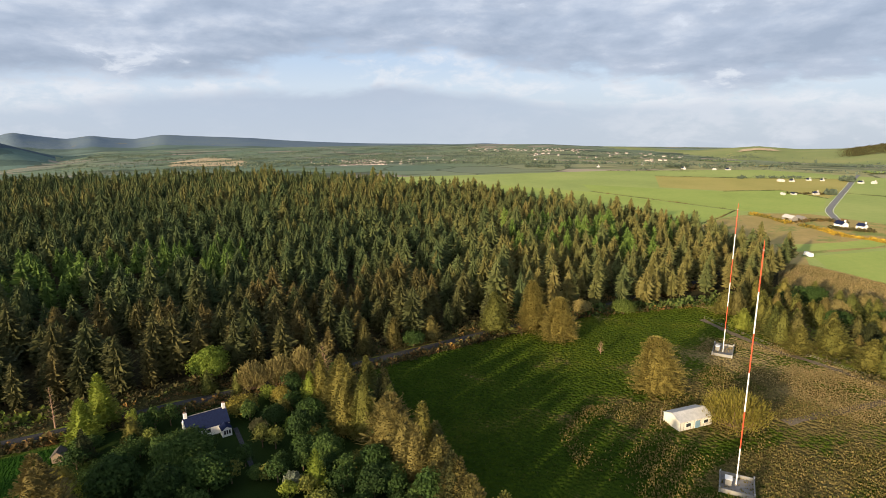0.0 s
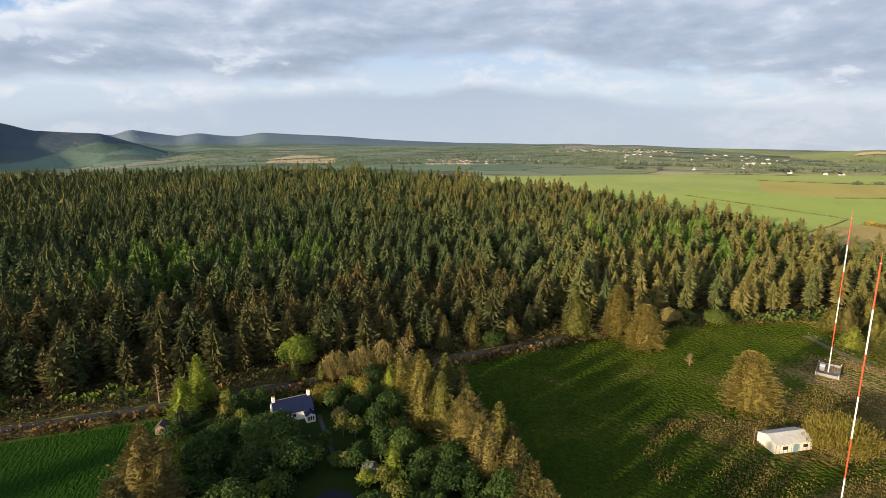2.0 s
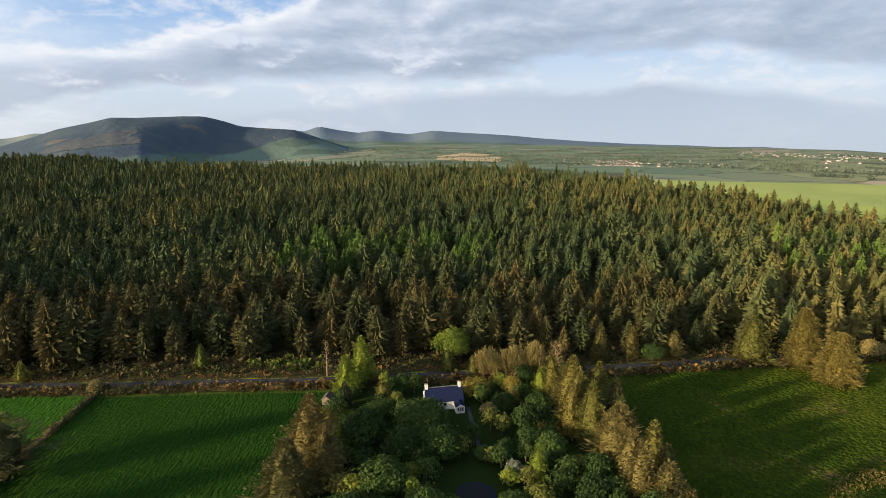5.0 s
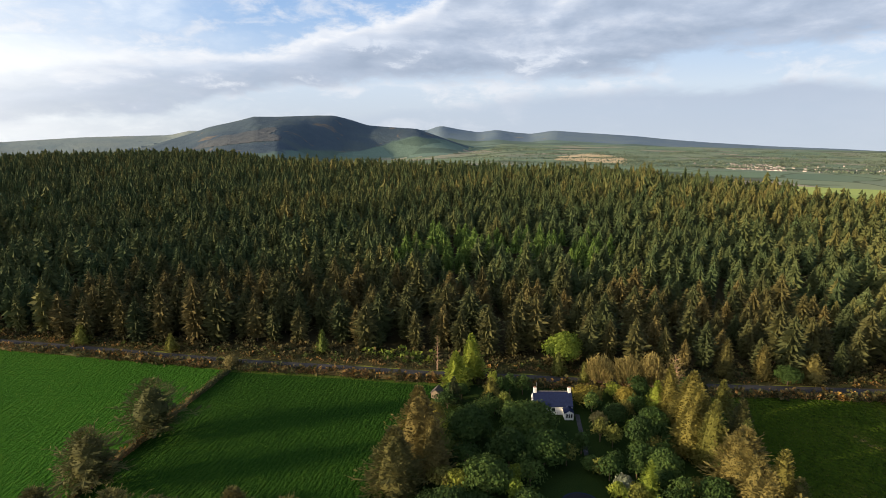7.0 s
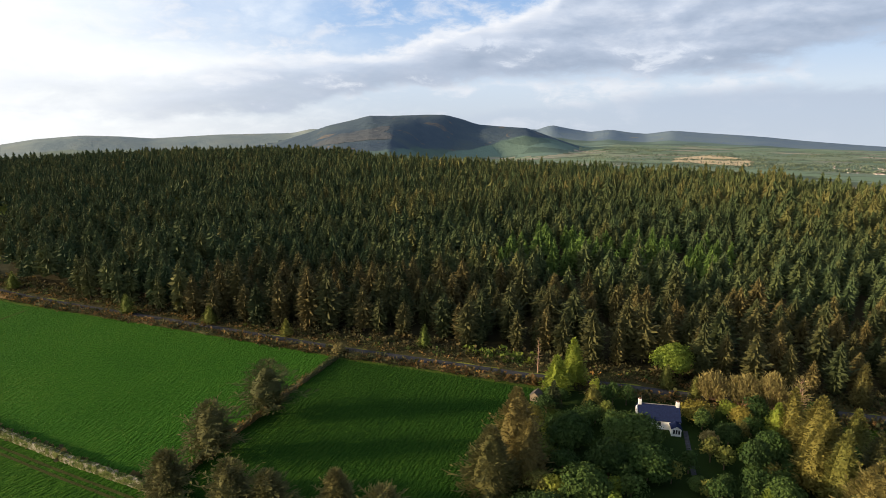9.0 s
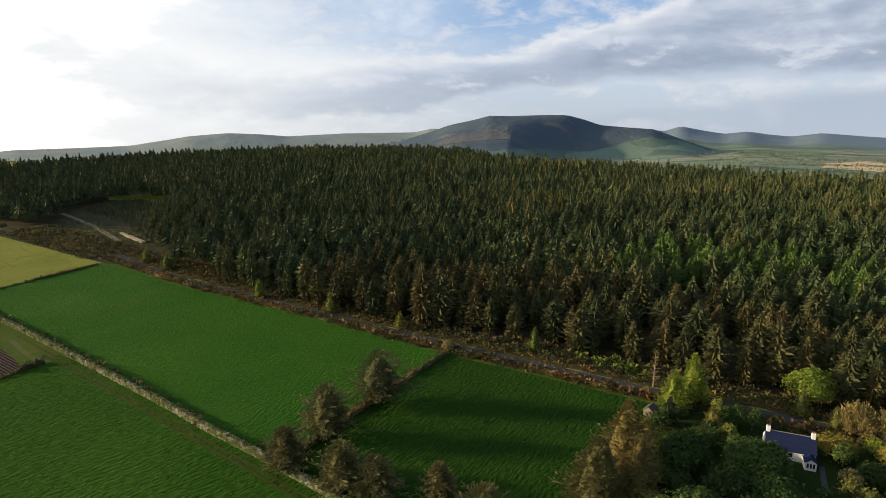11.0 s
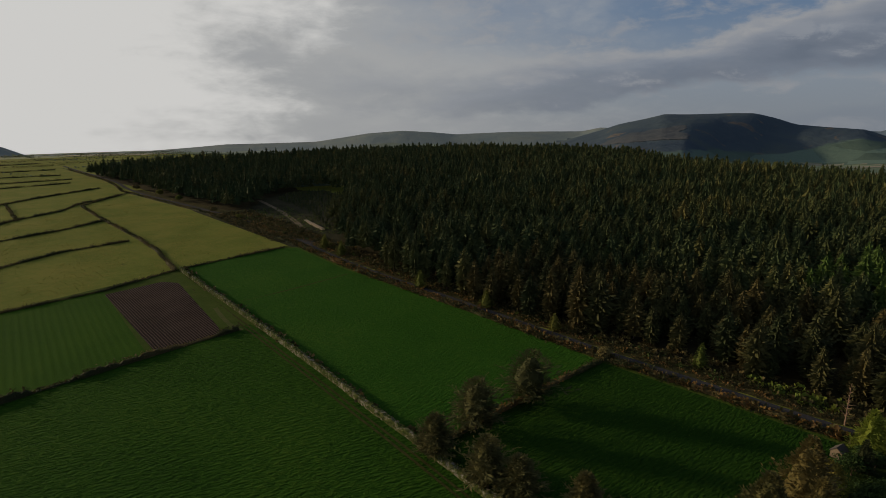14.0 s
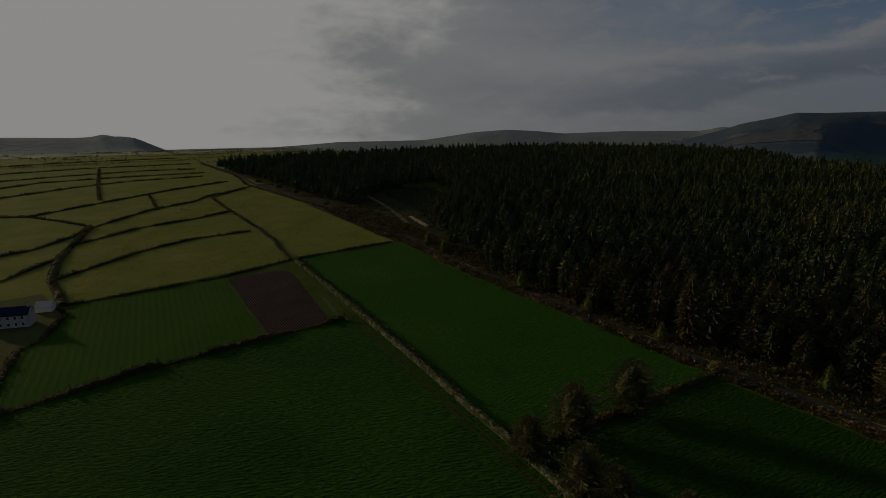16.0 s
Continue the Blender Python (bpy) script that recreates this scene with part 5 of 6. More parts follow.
RUSTY = "straggly russet hedge with brambles beside the road"
road_mid = smooth_path(ROAD[5:16])
hedge(offset_line(smooth_path(ROAD[6:11]), -4.8), 2.6, 3.0, "rust", RUSTY, 11, 16, 0.7, 0.15)
hedge(offset_line(smooth_path(ROAD[10:14]), -4.6), 2.5, 2.8, "rust", RUSTY, 12, 16, 0.65, 0.12)
hedge(offset_line(smooth_path(ROAD[3:7]), -7.0), 2.2, 3.0, "hedge", "dark hedge between pasture and the road", 13, 9, 0.9, 0.15)
hedge(offset_line(smooth_path(ROAD[1:4]), -7.0), 2.2, 3.0, "hedge", "dark hedge between pasture and the road", 14, 6, 1.1, 0.2)
near_road = smooth_path(ROAD[5:19])
for side, wide, n, mat, lo, hi, text, seed in (
        (-4.2, 3.6, 2600, "rust", 0.8, 2.0, "russet brambles and thorn bushes beside the road", 41), (-5.0, 3.6, 900, "hedge", 0.8, 2.2, "dark thorn bushes beside the road", 42),
        (5.4, 4.0, 1500, "rust", 0.5, 1.3, "brown bracken along the forest side of the road", 43), (10.5, 7.0, 2200, "hedge", 0.6, 2.2, "dark undergrowth below the plantation's edge", 44),
        (10.0, 8.0, 500, "bracken", 0.6, 1.5, "fresh green bushes below the plantation's edge", 45), (15.0, 8.0, 900, "hedge", 0.8, 2.4, "dark undergrowth below the plantation's edge", 46)):
    scrub(offset_line(near_road, side), wide, n, mat, text, seed, lo, hi)
scrub([(-320, 262), (-380, 285), (-450, 310)], 50, 900, "bracken", "rough regrowth over the clear-felled ground", 47, 0.4, 1.5)
scrub([(-320, 250), (-400, 270), (-455, 282)], 34, 1500, "hedge", "dark scrub over the clear-felled ground", 48, 0.6, 2.4)
scrub([(178, 165), (212, 150), (245, 137), (272, 127), (298, 121)], 9, 420, "bracken", "green scrub along the plantation's east edge", 54, 0.8, 3.0)
scrub([(176, 162), (210, 147), (243, 134)], 6, 160, "rust", "brown bracken along the plantation's east edge", 55, 0.5, 1.6)
scrub([(-28, 199), (-16, 196), (-3, 193)], 7, 110, "freshbramble", "fresh green brambles at the plantation's edge", 53, 0.9, 2.4)
hedge(PINE_HEDGE, 2.3, 2.6, "rust", "russet bank hedge between two green fields", 18, 16, 0.6)
FIELD_HEDGES = [
    ([(-309, 160), (-309, 190), (-308, 230)], 1.3, 1.8), ([(-201, 124), (-203, 90), (-204, 44), (-200, 7), (-197, -60)], 2.7, 2.6),
    ([(-309, 155), (-300, 114), (-302, 37)], 1.4, 1.8), ([(-300, 38), (-286, 38), (-260, 26), (-253, 17), (-236, 12), (-215, 6)], 1.9, 2.4), ([(-302, 40), (-330, 42), (-352, 43), (-404, 55), (-442, 69), (-501, 91)], 3.0, 5.0),
    ([(-308, 155), (-363, 173), (-418, 185), (-474, 195), (-514, 202), (-603, 221), (-640, 264)], 2.0, 2.6),
    ([(-352, 43), (-393, 98), (-408, 135), (-408, 176)], 1.9, 2.4), ([(-442, 69), (-477, 121), (-487, 163), (-505, 202)], 2.0, 2.6),
    ([(-501, 91), (-562, 153), (-585, 198), (-617, 224), (-639, 264), (-665, 292)], 2.0, 2.6), ([(-369, 23), (-391, 41), (-405, 54)], 2.0, 3.0),
    ([(-430, 10), (-445, 48), (-474, 75), (-508, 93)], 2.0, 3.0), ([(-620, 30), (-593, 64), (-555, 78), (-508, 93)], 2.0, 2.6),
    ([(-593, 64), (-639, 129), (-672, 179), (-696, 215), (-733, 292)], 2.0, 2.6), ([(-665, 179), (-558, 156)], 2.0, 3.0),
    ([(-720, 20), (-747, 60), (-795, 134), (-820, 200), (-815, 291)], 2.0, 2.8), ([(-661, 132), (-800, 160), (-1035, 212)], 2.2, 4.0),
    ([(-843, 69), (-880, 112), (-880, 210), (-862, 310)], 2.2, 2.8), ([(-930, 60), (-950, 150), (-955, 253), (-930, 322)], 2.2, 3.0),
    ([(-1040, 60), (-1060, 200), (-1030, 350)], 2.4, 3.4), ([(-1180, 40), (-1210, 200), (-1180, 380)], 2.6, 4.0), ([(-720, 20), (-850, 40), (-1200, 60)], 2.4, 4.0),
]
for n, (p, hh, ww) in enumerate(FIELD_HEDGES):
    far = math.hypot(*p[0]) > 600
    hedge(p, hh * (0.95 if far else 1.15), ww * (0.8 if far else 1.0), "hedge", "dark field hedge between pastures" if n > 2 else "dark clipped hedge round a green field", 30 + n, 6 if far else 20, 1.1 if far else 0.62, 0.16)


def stone_wall(path, h, w, label, seed):
    """A stone-faced bank: courses of rough stones with grass along the top."""
    rng = np.random.default_rng(seed)
    ob = tagged(new("stone_wall"), label, "wall")
    p = spread(path, 0.75)
    nn = normals2(p)
    n = len(p)
    prof = np.array([(-0.55, 0.0), (-0.46, 0.5), (-0.36, 0.95), (0.36, 0.95), (0.46, 0.5), (0.55, 0.0)])
    ring = p[:, None, :] + nn[:, None, :] * prof[None, :, :1] * w * (1 + rng.normal(0, 0.10, (n, 6, 1)))
    zz = prof[None, :, 1] * h * (1 + rng.normal(0, 0.10, (n, 6)))
    v = np.concatenate([ring, zz[..., None]], -1).reshape(-1, 3)
    i, j = np.meshgrid(np.arange(n - 1), np.arange(5), indexing="ij")
    f = np.stack([i * 6 + j, i * 6 + j + 1, (i + 1) * 6 + j + 1, (i + 1) * 6 + j], -1).reshape(-1, 4)
    child("bank", mesh_of("bank", v, f, M["stone"]), ob)
    m = n * 9
    k = rng.integers(0, n, m)
    xy = p[k] + nn[k] * rng.uniform(-0.55, 0.55, (m, 1)) * w + rng.normal(0, 0.3, (m, 2))
    root = np.concatenate([xy, rng.uniform(0.3, 0.95, (m, 1)) * h], 1)
    way = unit(rng.normal(0, 0.6, (m, 3)) + (0, 0, 0.7))
    s = rng.uniform(0.25, 0.75, m)
    v, f = kites(rng, root, way, s, s * 0.4)
    child("grass_tufts", mesh_of("grass_tufts", v, f, M["bracken"], tint=np.repeat(rng.uniform(0.0, 1, m), 4)), ob)


scrub(offset_line(WALL, 1.3), 1.4, 420, "hedge", "dark bushes along the stone bank", 49, 0.5, 2.3)
stone_wall(WALL, 2.1, 1.5, "pale stone-faced bank with tufts of grass on top", 3)


# ---- trees of the garden and the fields ----
M["bankpine"] = foliage("bank_pine_needles", [(0.0, (0.0621, 0.0690, 0.0242)), (0.5, (0.0897, 0.0874, 0.0299)), (1.0, (0.1196, 0.1058, 0.0356))], "object")
# lighter copy of the tawny needles, sunshine painted into the colour
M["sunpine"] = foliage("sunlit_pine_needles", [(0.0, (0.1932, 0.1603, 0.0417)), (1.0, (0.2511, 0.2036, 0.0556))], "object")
M["umber"] = foliage("umber_needles", [(0.0, (0.070, 0.074, 0.024)), (0.5, (0.105, 0.095, 0.030)), (1.0, (0.145, 0.115, 0.037))], "object")
M["young"] = foliage("young_leaves", [(0.0, (0.085, 0.120, 0.024)), (0.5, (0.125, 0.145, 0.030)), (1.0, (0.165, 0.165, 0.036))], "object", 0.25)
GARDEN = [
    ("conifer", -6, 132, 20, 15, "umber", "tall brown-green conifer at the garden's edge"), ("conifer", -11, 118, 17, 14, "umber", "broad brown-green conifer at the garden's edge"),
    ("conifer", -3, 124, 14, 9, "umber", "brown-green conifer in the garden shelter belt"),
    ("leaf", 23, 142, 9, 15, "leaf", "large round green tree before the cottage"), ("leaf", 7, 137, 11, 12, "leaf", "dense green garden tree"),
    ("leaf", 10, 117, 9, 12, "leaf", "low spreading green tree in the garden"), ("leaf", 25, 129, 9, 12, "leaf", "low spreading green tree in the garden"), ("leaf", 16, 128, 10, 11, "leaf", "dense green garden tree"),
    ("leaf", 2, 106, 9, 11, "leaf", "low spreading green tree in the garden"), ("leaf", 18, 108, 7, 9, "leaf", "low spreading green tree in the garden"),
    ("conifer", 14, 160, 9, 6.5, "olive", "small rounded olive conifer"), ("conifer", 9, 177, 16, 9, "spring", "tall fresh green tree beside the road"), ("conifer", 4, 171, 12.5, 9, "spring", "yellow-green tree beside the road"),
    ("conifer", 3, 160, 9, 5, "dark", "narrow dark cypress beside the cottage"), ("bare", -2, 184, 13, 5, "", "slender leafless tree beside the road"),
    ("leaf", 41, 186.5, 12, 13, "spring", "bright green round tree at the forest edge"), ("bareleaf", 50, 173, 9, 10, "twig", "spreading shrub with pale brown twigs"), ("bareleaf", 58, 171, 10, 10, "twig", "spreading shrub with pale brown twigs"), ("bareleaf", 65, 169, 12, 8, "twig", "upright tree with pale brown twigs"),
    ("conifer", 45, 173, 8, 3.4, "olive", "slim upright conifer behind the cottage"), ("conifer", 38, 180, 8, 5, "olive", "small conifer on the verge"), ("leaf", 43, 160, 5, 10, "gold", "yellow-green garden shrub beside the cottage"),
    ("conifer", 61, 153, 11, 7, "spring", "fresh yellow-green conifer in the garden"), ("bare", 71, 166, 13, 10, "", "pinkish leafless tree with many thin stems"), ("conifer", 66, 142, 19, 13, "olive", "large olive conifer in the garden"),
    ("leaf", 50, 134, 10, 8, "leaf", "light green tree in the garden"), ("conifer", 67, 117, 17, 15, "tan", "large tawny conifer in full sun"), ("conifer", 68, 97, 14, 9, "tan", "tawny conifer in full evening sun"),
    ("conifer", 46, 115, 10, 5.5, "spring", "pale green conical conifer"), ("leaf", 41, 117, 5, 5, "blossom", "white-flowering shrub on the lawn"), ("conifer", 62, 133, 14, 9, "olive", "olive conifer in the shelter belt"),
    ("conifer", 73, 105, 11, 9, "umber", "low brown-green conifer in the shelter belt"), ("leaf", 52, 122, 8, 9, "leaf", "dense green garden tree"), ("leaf", 48, 148, 6, 8, "leaf", "round green garden shrub"),
    ("leaf", 57, 144, 7, 8, "leaf", "round green garden shrub"), ("leaf", 54, 158, 6, 8, "gold", "yellow-green garden shrub beside the cottage"), ("leaf", 43, 147, 4.5, 5, "twig", "grey-brown twiggy shrub beside the path"),
    ("leaf", 55, 104, 8, 9, "leaf", "dense green garden tree"), ("leaf", 74, 152, 6, 8, "leaf", "round green shrub near the road"), ("leaf", 36, 104, 6, 8, "leaf", "round green garden shrub"), ("leaf", 60, 112, 7, 9, "leaf", "dense green garden tree"),
    ("leaf", -4, 146, 8, 9, "gold", "yellow-green tree at the garden's edge"),
    ("conifer", 65, 127, 16, 9, "olive", "tall olive conifer in the shelter belt"), ("conifer", 66, 87, 13, 8, "tan", "tawny conifer in the shelter belt"), ("conifer", 63, 79, 12, 8, "olive", "olive conifer in the shelter belt"),
    ("conifer", 64, 152, 14, 8, "olive", "olive conifer in the shelter belt"), ("bare", 69, 160, 13, 8, "", "pinkish leafless tree in the shelter belt"), ("conifer", 65, 136, 16, 9, "olive", "tall olive conifer in the shelter belt"),
    ("conifer", 66, 109, 13, 10, "tan", "tawny conifer in the shelter belt"), ("conifer", 69, 120, 15, 8, "olive", "olive conifer in the shelter belt"), ("conifer", 69, 144, 14, 9, "dark", "dark conifer in the shelter belt"),
    ("conifer", 65, 102, 14, 8, "tan", "tawny conifer in the shelter belt"), ("leaf", 69, 134, 11, 9, "leaf", "dense green tree in the shelter belt"), ("leaf", 71, 154, 11, 9, "leaf", "dense green tree in the shelter belt"), ("leaf", 63, 93, 10, 8, "leaf", "dense green tree in the shelter belt"),
    ("conifer", 72, 128, 16, 9, "dark", "dark conifer in the shelter belt"), ("conifer", 71, 108, 15, 9, "olive", "olive conifer in the shelter belt"), ("conifer", 64, 93, 10, 9, "umber", "low brown-green conifer in the shelter belt"), ("conifer", 65, 88, 14, 9, "dark", "dark conifer in the shelter belt"), ("conifer", 63, 79, 14, 9, "tan", "tawny conifer in the shelter belt"), ("conifer", 73, 140, 15, 9, "olive", "olive conifer in the shelter belt"),
    # belt carried on below the view, added to throw shade on the meadow
    ("conifer", 64, 70, 15, 9, "olive", "olive conifer in the shelter belt"), ("conifer", 66, 62, 16, 9, "tan", "tawny conifer in the shelter belt"), ("conifer", 63, 54, 16, 9, "olive", "olive conifer in the shelter belt"), ("conifer", 68, 46, 16, 9, "dark", "dark conifer in the shelter belt"),
    ("conifer", 66, 38, 15, 9, "olive", "olive conifer in the shelter belt"), ("conifer", 58, 62, 15, 9, "dark", "dark conifer in the shelter belt"), ("conifer", 60, 46, 15, 9, "dark", "dark conifer in the shelter belt"), ("conifer", 64, 28, 15, 9, "olive", "olive conifer in the shelter belt"),
]
PINES = [(-78, 142, 20, 14), (-82, 120, 18, 13), (-83, 103, 14, 9), (-66, 101, 15, 10), (-57, 101, 13, 9), (-42, 103, 14, 7), (-31, 100, 13, 11)]
FIELD_TREES = [
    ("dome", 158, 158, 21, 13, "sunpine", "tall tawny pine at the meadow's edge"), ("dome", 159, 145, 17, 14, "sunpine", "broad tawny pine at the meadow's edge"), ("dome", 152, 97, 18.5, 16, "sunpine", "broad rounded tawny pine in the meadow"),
    ("bare", 160, 126, 5, 3.6, "", "small pale leafless tree in the meadow"), ("bareleaf", 149, 71, 10, 17.5, "gold", "wide yellow-green willow beside the shed"),
    ("conifer", 144, 166, 17, 13, "olive", "fresh olive conifer at the meadow's edge"), ("leaf", 202, 148, 6, 11, "young", "round fresh green bush"), ("leaf", 186, 158, 7, 9, "twig", "grey-green bush at the meadow edge"),
    ("conifer", 226, 77, 17, 13, "olive", "olive conifer in the shelter belt"), ("conifer", 217, 84, 14, 9, "olive", "olive conifer in the shelter belt"), ("conifer", 220, 63, 15, 12, "olive", "olive conifer in the shelter belt"),
    ("conifer", 232, 92, 15, 9, "olive", "olive conifer in the shelter belt"), ("conifer", 238, 102, 14, 9, "olive", "olive conifer in the shelter belt"), ("conifer", 246, 112, 15, 9, "olive", "olive conifer in the shelter belt"), ("conifer", 224, 108, 9, 9, "spring", "young green conifer beside the fence"),
    ("conifer", 236, 122, 15, 9, "olive", "olive conifer in the shelter belt"), ("conifer", 252, 122, 16, 9, "dark", "dark conifer in the shelter belt"), ("conifer", 238, 70, 14, 10, "dark", "dark conifer in the shelter belt"), ("conifer", 228, 50, 15, 11, "olive", "olive conifer in the shelter belt"),
    ("leaf", 278, 105, 8, 12, "leaf", "round green tree in rough grazing"), ("leaf", 268, 92, 7, 12, "twig", "grey-brown scrub tree in rough grazing"), ("leaf", 262, 108, 8, 12, "leaf", "green scrub tree in rough grazing"), ("leaf", 254, 86, 7, 11, "leaf", "green scrub tree in rough grazing"),
    ("leaf", 290, 88, 6, 11, "twig", "grey-brown scrub tree in rough grazing"), ("leaf", 272, 76, 6, 10, "leaf", "green scrub tree in rough grazing"), ("leaf", 256, 70, 7, 11, "twig", "grey-brown scrub tree in rough grazing"),
    ("leaf", -560, 294, 6, 8, "young", "yellow-green bush beside the road"), ("leaf", -610, 300, 7, 8, "young", "yellow-green bush beside the road"), ("leaf", -680, 309, 6, 9, "twig", "pale bush beside the road"), ("leaf", -470, 277, 5, 7, "twig", "pale bush beside the road"), ("leaf", -425, 272, 4, 6, "young", "yellow-green bush in the clearing"),
    ("conifer", -285, 243, 9, 7, "young", "yellow-green tree at the mouth of the track"), ("conifer", -262, 236, 9, 7, "young", "yellow-green tree at the plantation's edge"),
    ("conifer", -180, 213, 9, 7, "young", "yellow-green tree at the plantation's edge"), ("conifer", -137, 208, 8, 7, "young", "yellow-green tree at the plantation's edge"), ("conifer", -100, 201, 7, 5, "young", "small fresh green tree at the plantation's edge"),
    ("conifer", -44, 199, 9, 5, "young", "small fresh green tree at the plantation's edge"), ("leaf", 110, 172, 6, 9, "leaf", "dark green bush by the road"), ("conifer", 92, 177, 14, 5.5, "tan", "slender tawny conifer at the plantation's edge"), ("conifer", 104, 176, 12, 6, "tan", "slender tawny conifer at the plantation's edge"), ("conifer", 119, 174, 10, 8, "tan", "broad tawny conifer at the plantation's edge"),
    ("leaf", -73, 187, 4, 6, "twig", "brown thorn bush at the hedge corner"), 
]


def plant(rows, seed):
    for n, (kind, x, y, h, w, mat, text) in enumerate(rows):
        s = seed + n * 7
        if kind == "conifer":
            conifer(x, y, h * (1.15 if "belt" in text and x < 100 else 0.75 if "belt" in text and x > 200 else 1.0), w * 1.1, mat, text, s, int(36 * w * h ** 0.8), power=0.64 if mat == "tan" else 0.78, size=0.8 if h > 11 else 0.6)
        elif kind == "leaf":
            broadleaf(x, y, h, w, mat, text, s, int(80 * w * (h * 0.5 + w * 0.35) ** 0.9), 0.66 if h > 6 else 0.5, 9 + int(w / 2))
        elif kind == "bareleaf":
            stemmed_tree(x, y, h, w, mat, text, s)
        elif kind == "bare":
            bare_tree(x, y, h, w, text, s)
        elif kind == "dome":
            dome_pine(x, y, h, w * 1.15, mat, text, s, -0.06 if y > 120 else -0.16)


plant(GARDEN, 100)


def fill_garden():
    """Shrubs and small trees that close the garden's canopy, clear of the lawn, path and cottage."""
    rng = np.random.default_rng(77)
    done = [(r[1], r[2], r[4] * 0.5) for r in GARDEN]
    kinds = [("leaf", "dense green garden shrub under the trees"), ("leaf", "dark green garden thicket under the trees"), ("olive", "olive evergreen shrub in the garden"), ("young", "yellow-green shrub in the garden"), ("spring", "fresh green young garden tree")]
    odds = [0.42, 0.22, 0.14, 0.12, 0.10]
    n = 0
    while n < 110:
        x, y = rng.uniform(-8, 76), rng.uniform(86, 174)
        if not inside([(-2, 170), (-6, 150), (-10, 108), (-4, 92), (40, 84), (62, 84), (72, 110), (74, 140), (76, 164), (40, 168)], np.array([x]), np.array([y]))[0]:
            continue
        if math.hypot(x - 30.5, y - 113) < 8 or (35.5 < x < 40.5 and 128 < y < 162) or (24 < x < 42 and 148 < y < 164):
            continue
        w = rng.uniform(4.5, 8.5)
        if min(math.hypot(x - a, y - b) - 0.45 * c for a, b, c in done) < w * 0.22:
            if rng.random() < 0.9:
                continue
        done.append((x, y, w * 0.5))
        mat, text = kinds[rng.choice(5, p=odds)]
        broadleaf(x, y, rng.uniform(3.5, 7.5), w, mat, text, 3000 + n, 720, 0.58, 9, name="garden_shrub")
        n += 1


fill_garden()
plant(FIELD_TREES, 900)
for n, (x, y, h, w) in enumerate(PINES):
    field_pine(x, y, h * 0.86, w * 1.35, "bankpine", "ragged brown-green pine on the field bank", 1700 + n, "pines along the field bank")



def build_belt():
    """The ragged belt of low conifers beyond the mast field."""
    rng = np.random.default_rng(31)
    kinds = [conifer(0, 0, 11.5, 8.5 + i, ("olive", "umber", "olive")[i], "olive conifer in the ragged belt beyond the masts", 2500 + i, 1300, 0.06, "conifer_tree", "ragged belt of conifers") for i in range(3)]
    n = 0
    while n < 58:
        x, y = rng.uniform(214, 305), rng.uniform(30, 128)
        if not inside([(216, 95), (212, 40), (232, 20), (262, 60), (290, 96), (302, 120), (250, 130), (226, 112)], np.array([x]), np.array([y]))[0]:
            continue
        s = rng.uniform(0.6, 1.15)
        m = pose(x, y, 0, 0, 0, rng.uniform(0, 360)) @ Matrix.Diagonal((s, s, s * rng.uniform(0.85, 1.1), 1))
        if n < 3:
            kinds[n].matrix_basis = m
        else:
            copy_thing(kinds[n % 3], Matrix()).matrix_basis = m
        n += 1
    scrub([(222, 50), (228, 80), (240, 105), (270, 120)], 26, 420, "hedge", "dark scrub beneath the ragged belt", 51, 0.6, 2.2)
    scrub([(250, 60), (268, 85), (290, 105)], 34, 420, "bracken", "green scrub in rough grazing", 52, 0.6, 2.4)


build_belt()


# ---- cottage, shed, masts ----
def gable_house(name, label, x, y, turn, length, depth, eave, ridge, wall_mat, roof_mat, chimneys=(), windows=(), roof_label="", over=0.3):
    """Walls with gables along local x, a pitched roof, chimneys at the given x, windows as (x, z, width, height) on the side that faces -y."""
    ob = thing(name, label, "house", "", (x, y, 0), turn)
    a, d = length / 2, depth / 2
    part("wall", prism([(-d, 0), (d, 0), (d, eave), (0, ridge - 0.12), (-d, eave)], -a, a), M[wall_mat], ob)
    drop = over * (ridge - eave) / d
    t = 0.16
    roof = part("roof", prism([(-d - over, eave - drop), (0, ridge), (d + over, eave - drop), (d + over, eave - drop + t), (0, ridge + t), (-d - over, eave - drop + t)], -a - 0.15, a + 0.15), M[roof_mat], ob, roof_label)
    for c in chimneys:
        st = part("chimney", box(c - 0.45, c + 0.45, -0.4, 0.4, ridge - 0.6, ridge + 1.3, 0.03), M[wall_mat], ob, "white chimney stack")
        part("pot", tube(0.14, 0.12, ridge + 1.3, ridge + 1.75, 8, c - 0.18), M["tile"], st)
        part("pot", tube(0.14, 0.12, ridge + 1.3, ridge + 1.75, 8, c + 0.18), M["tile"], st)
    for wx, wz, ww, wh in windows:
        fr = part("window", box(wx - ww / 2 - 0.07, wx + ww / 2 + 0.07, -d - 0.06, -d + 0.05, wz - wh / 2 - 0.07, wz + wh / 2 + 0.07), M["white"], ob, "white-framed window")
        part("pane", box(wx - ww / 2, wx + ww / 2, -d - 0.075, -d - 0.05, wz - wh / 2, wz + wh / 2), M["glass"], fr)
    return ob, roof


M["felt"] = plain_mat("roofing_felt", (0.085, 0.075, 0.068), 0.95, 0.1, 0.3, 1.5)
M["paving"] = plain_mat("dark_paving", (0.05, 0.05, 0.055), 0.9, 0.2, 0.3, 1.0)


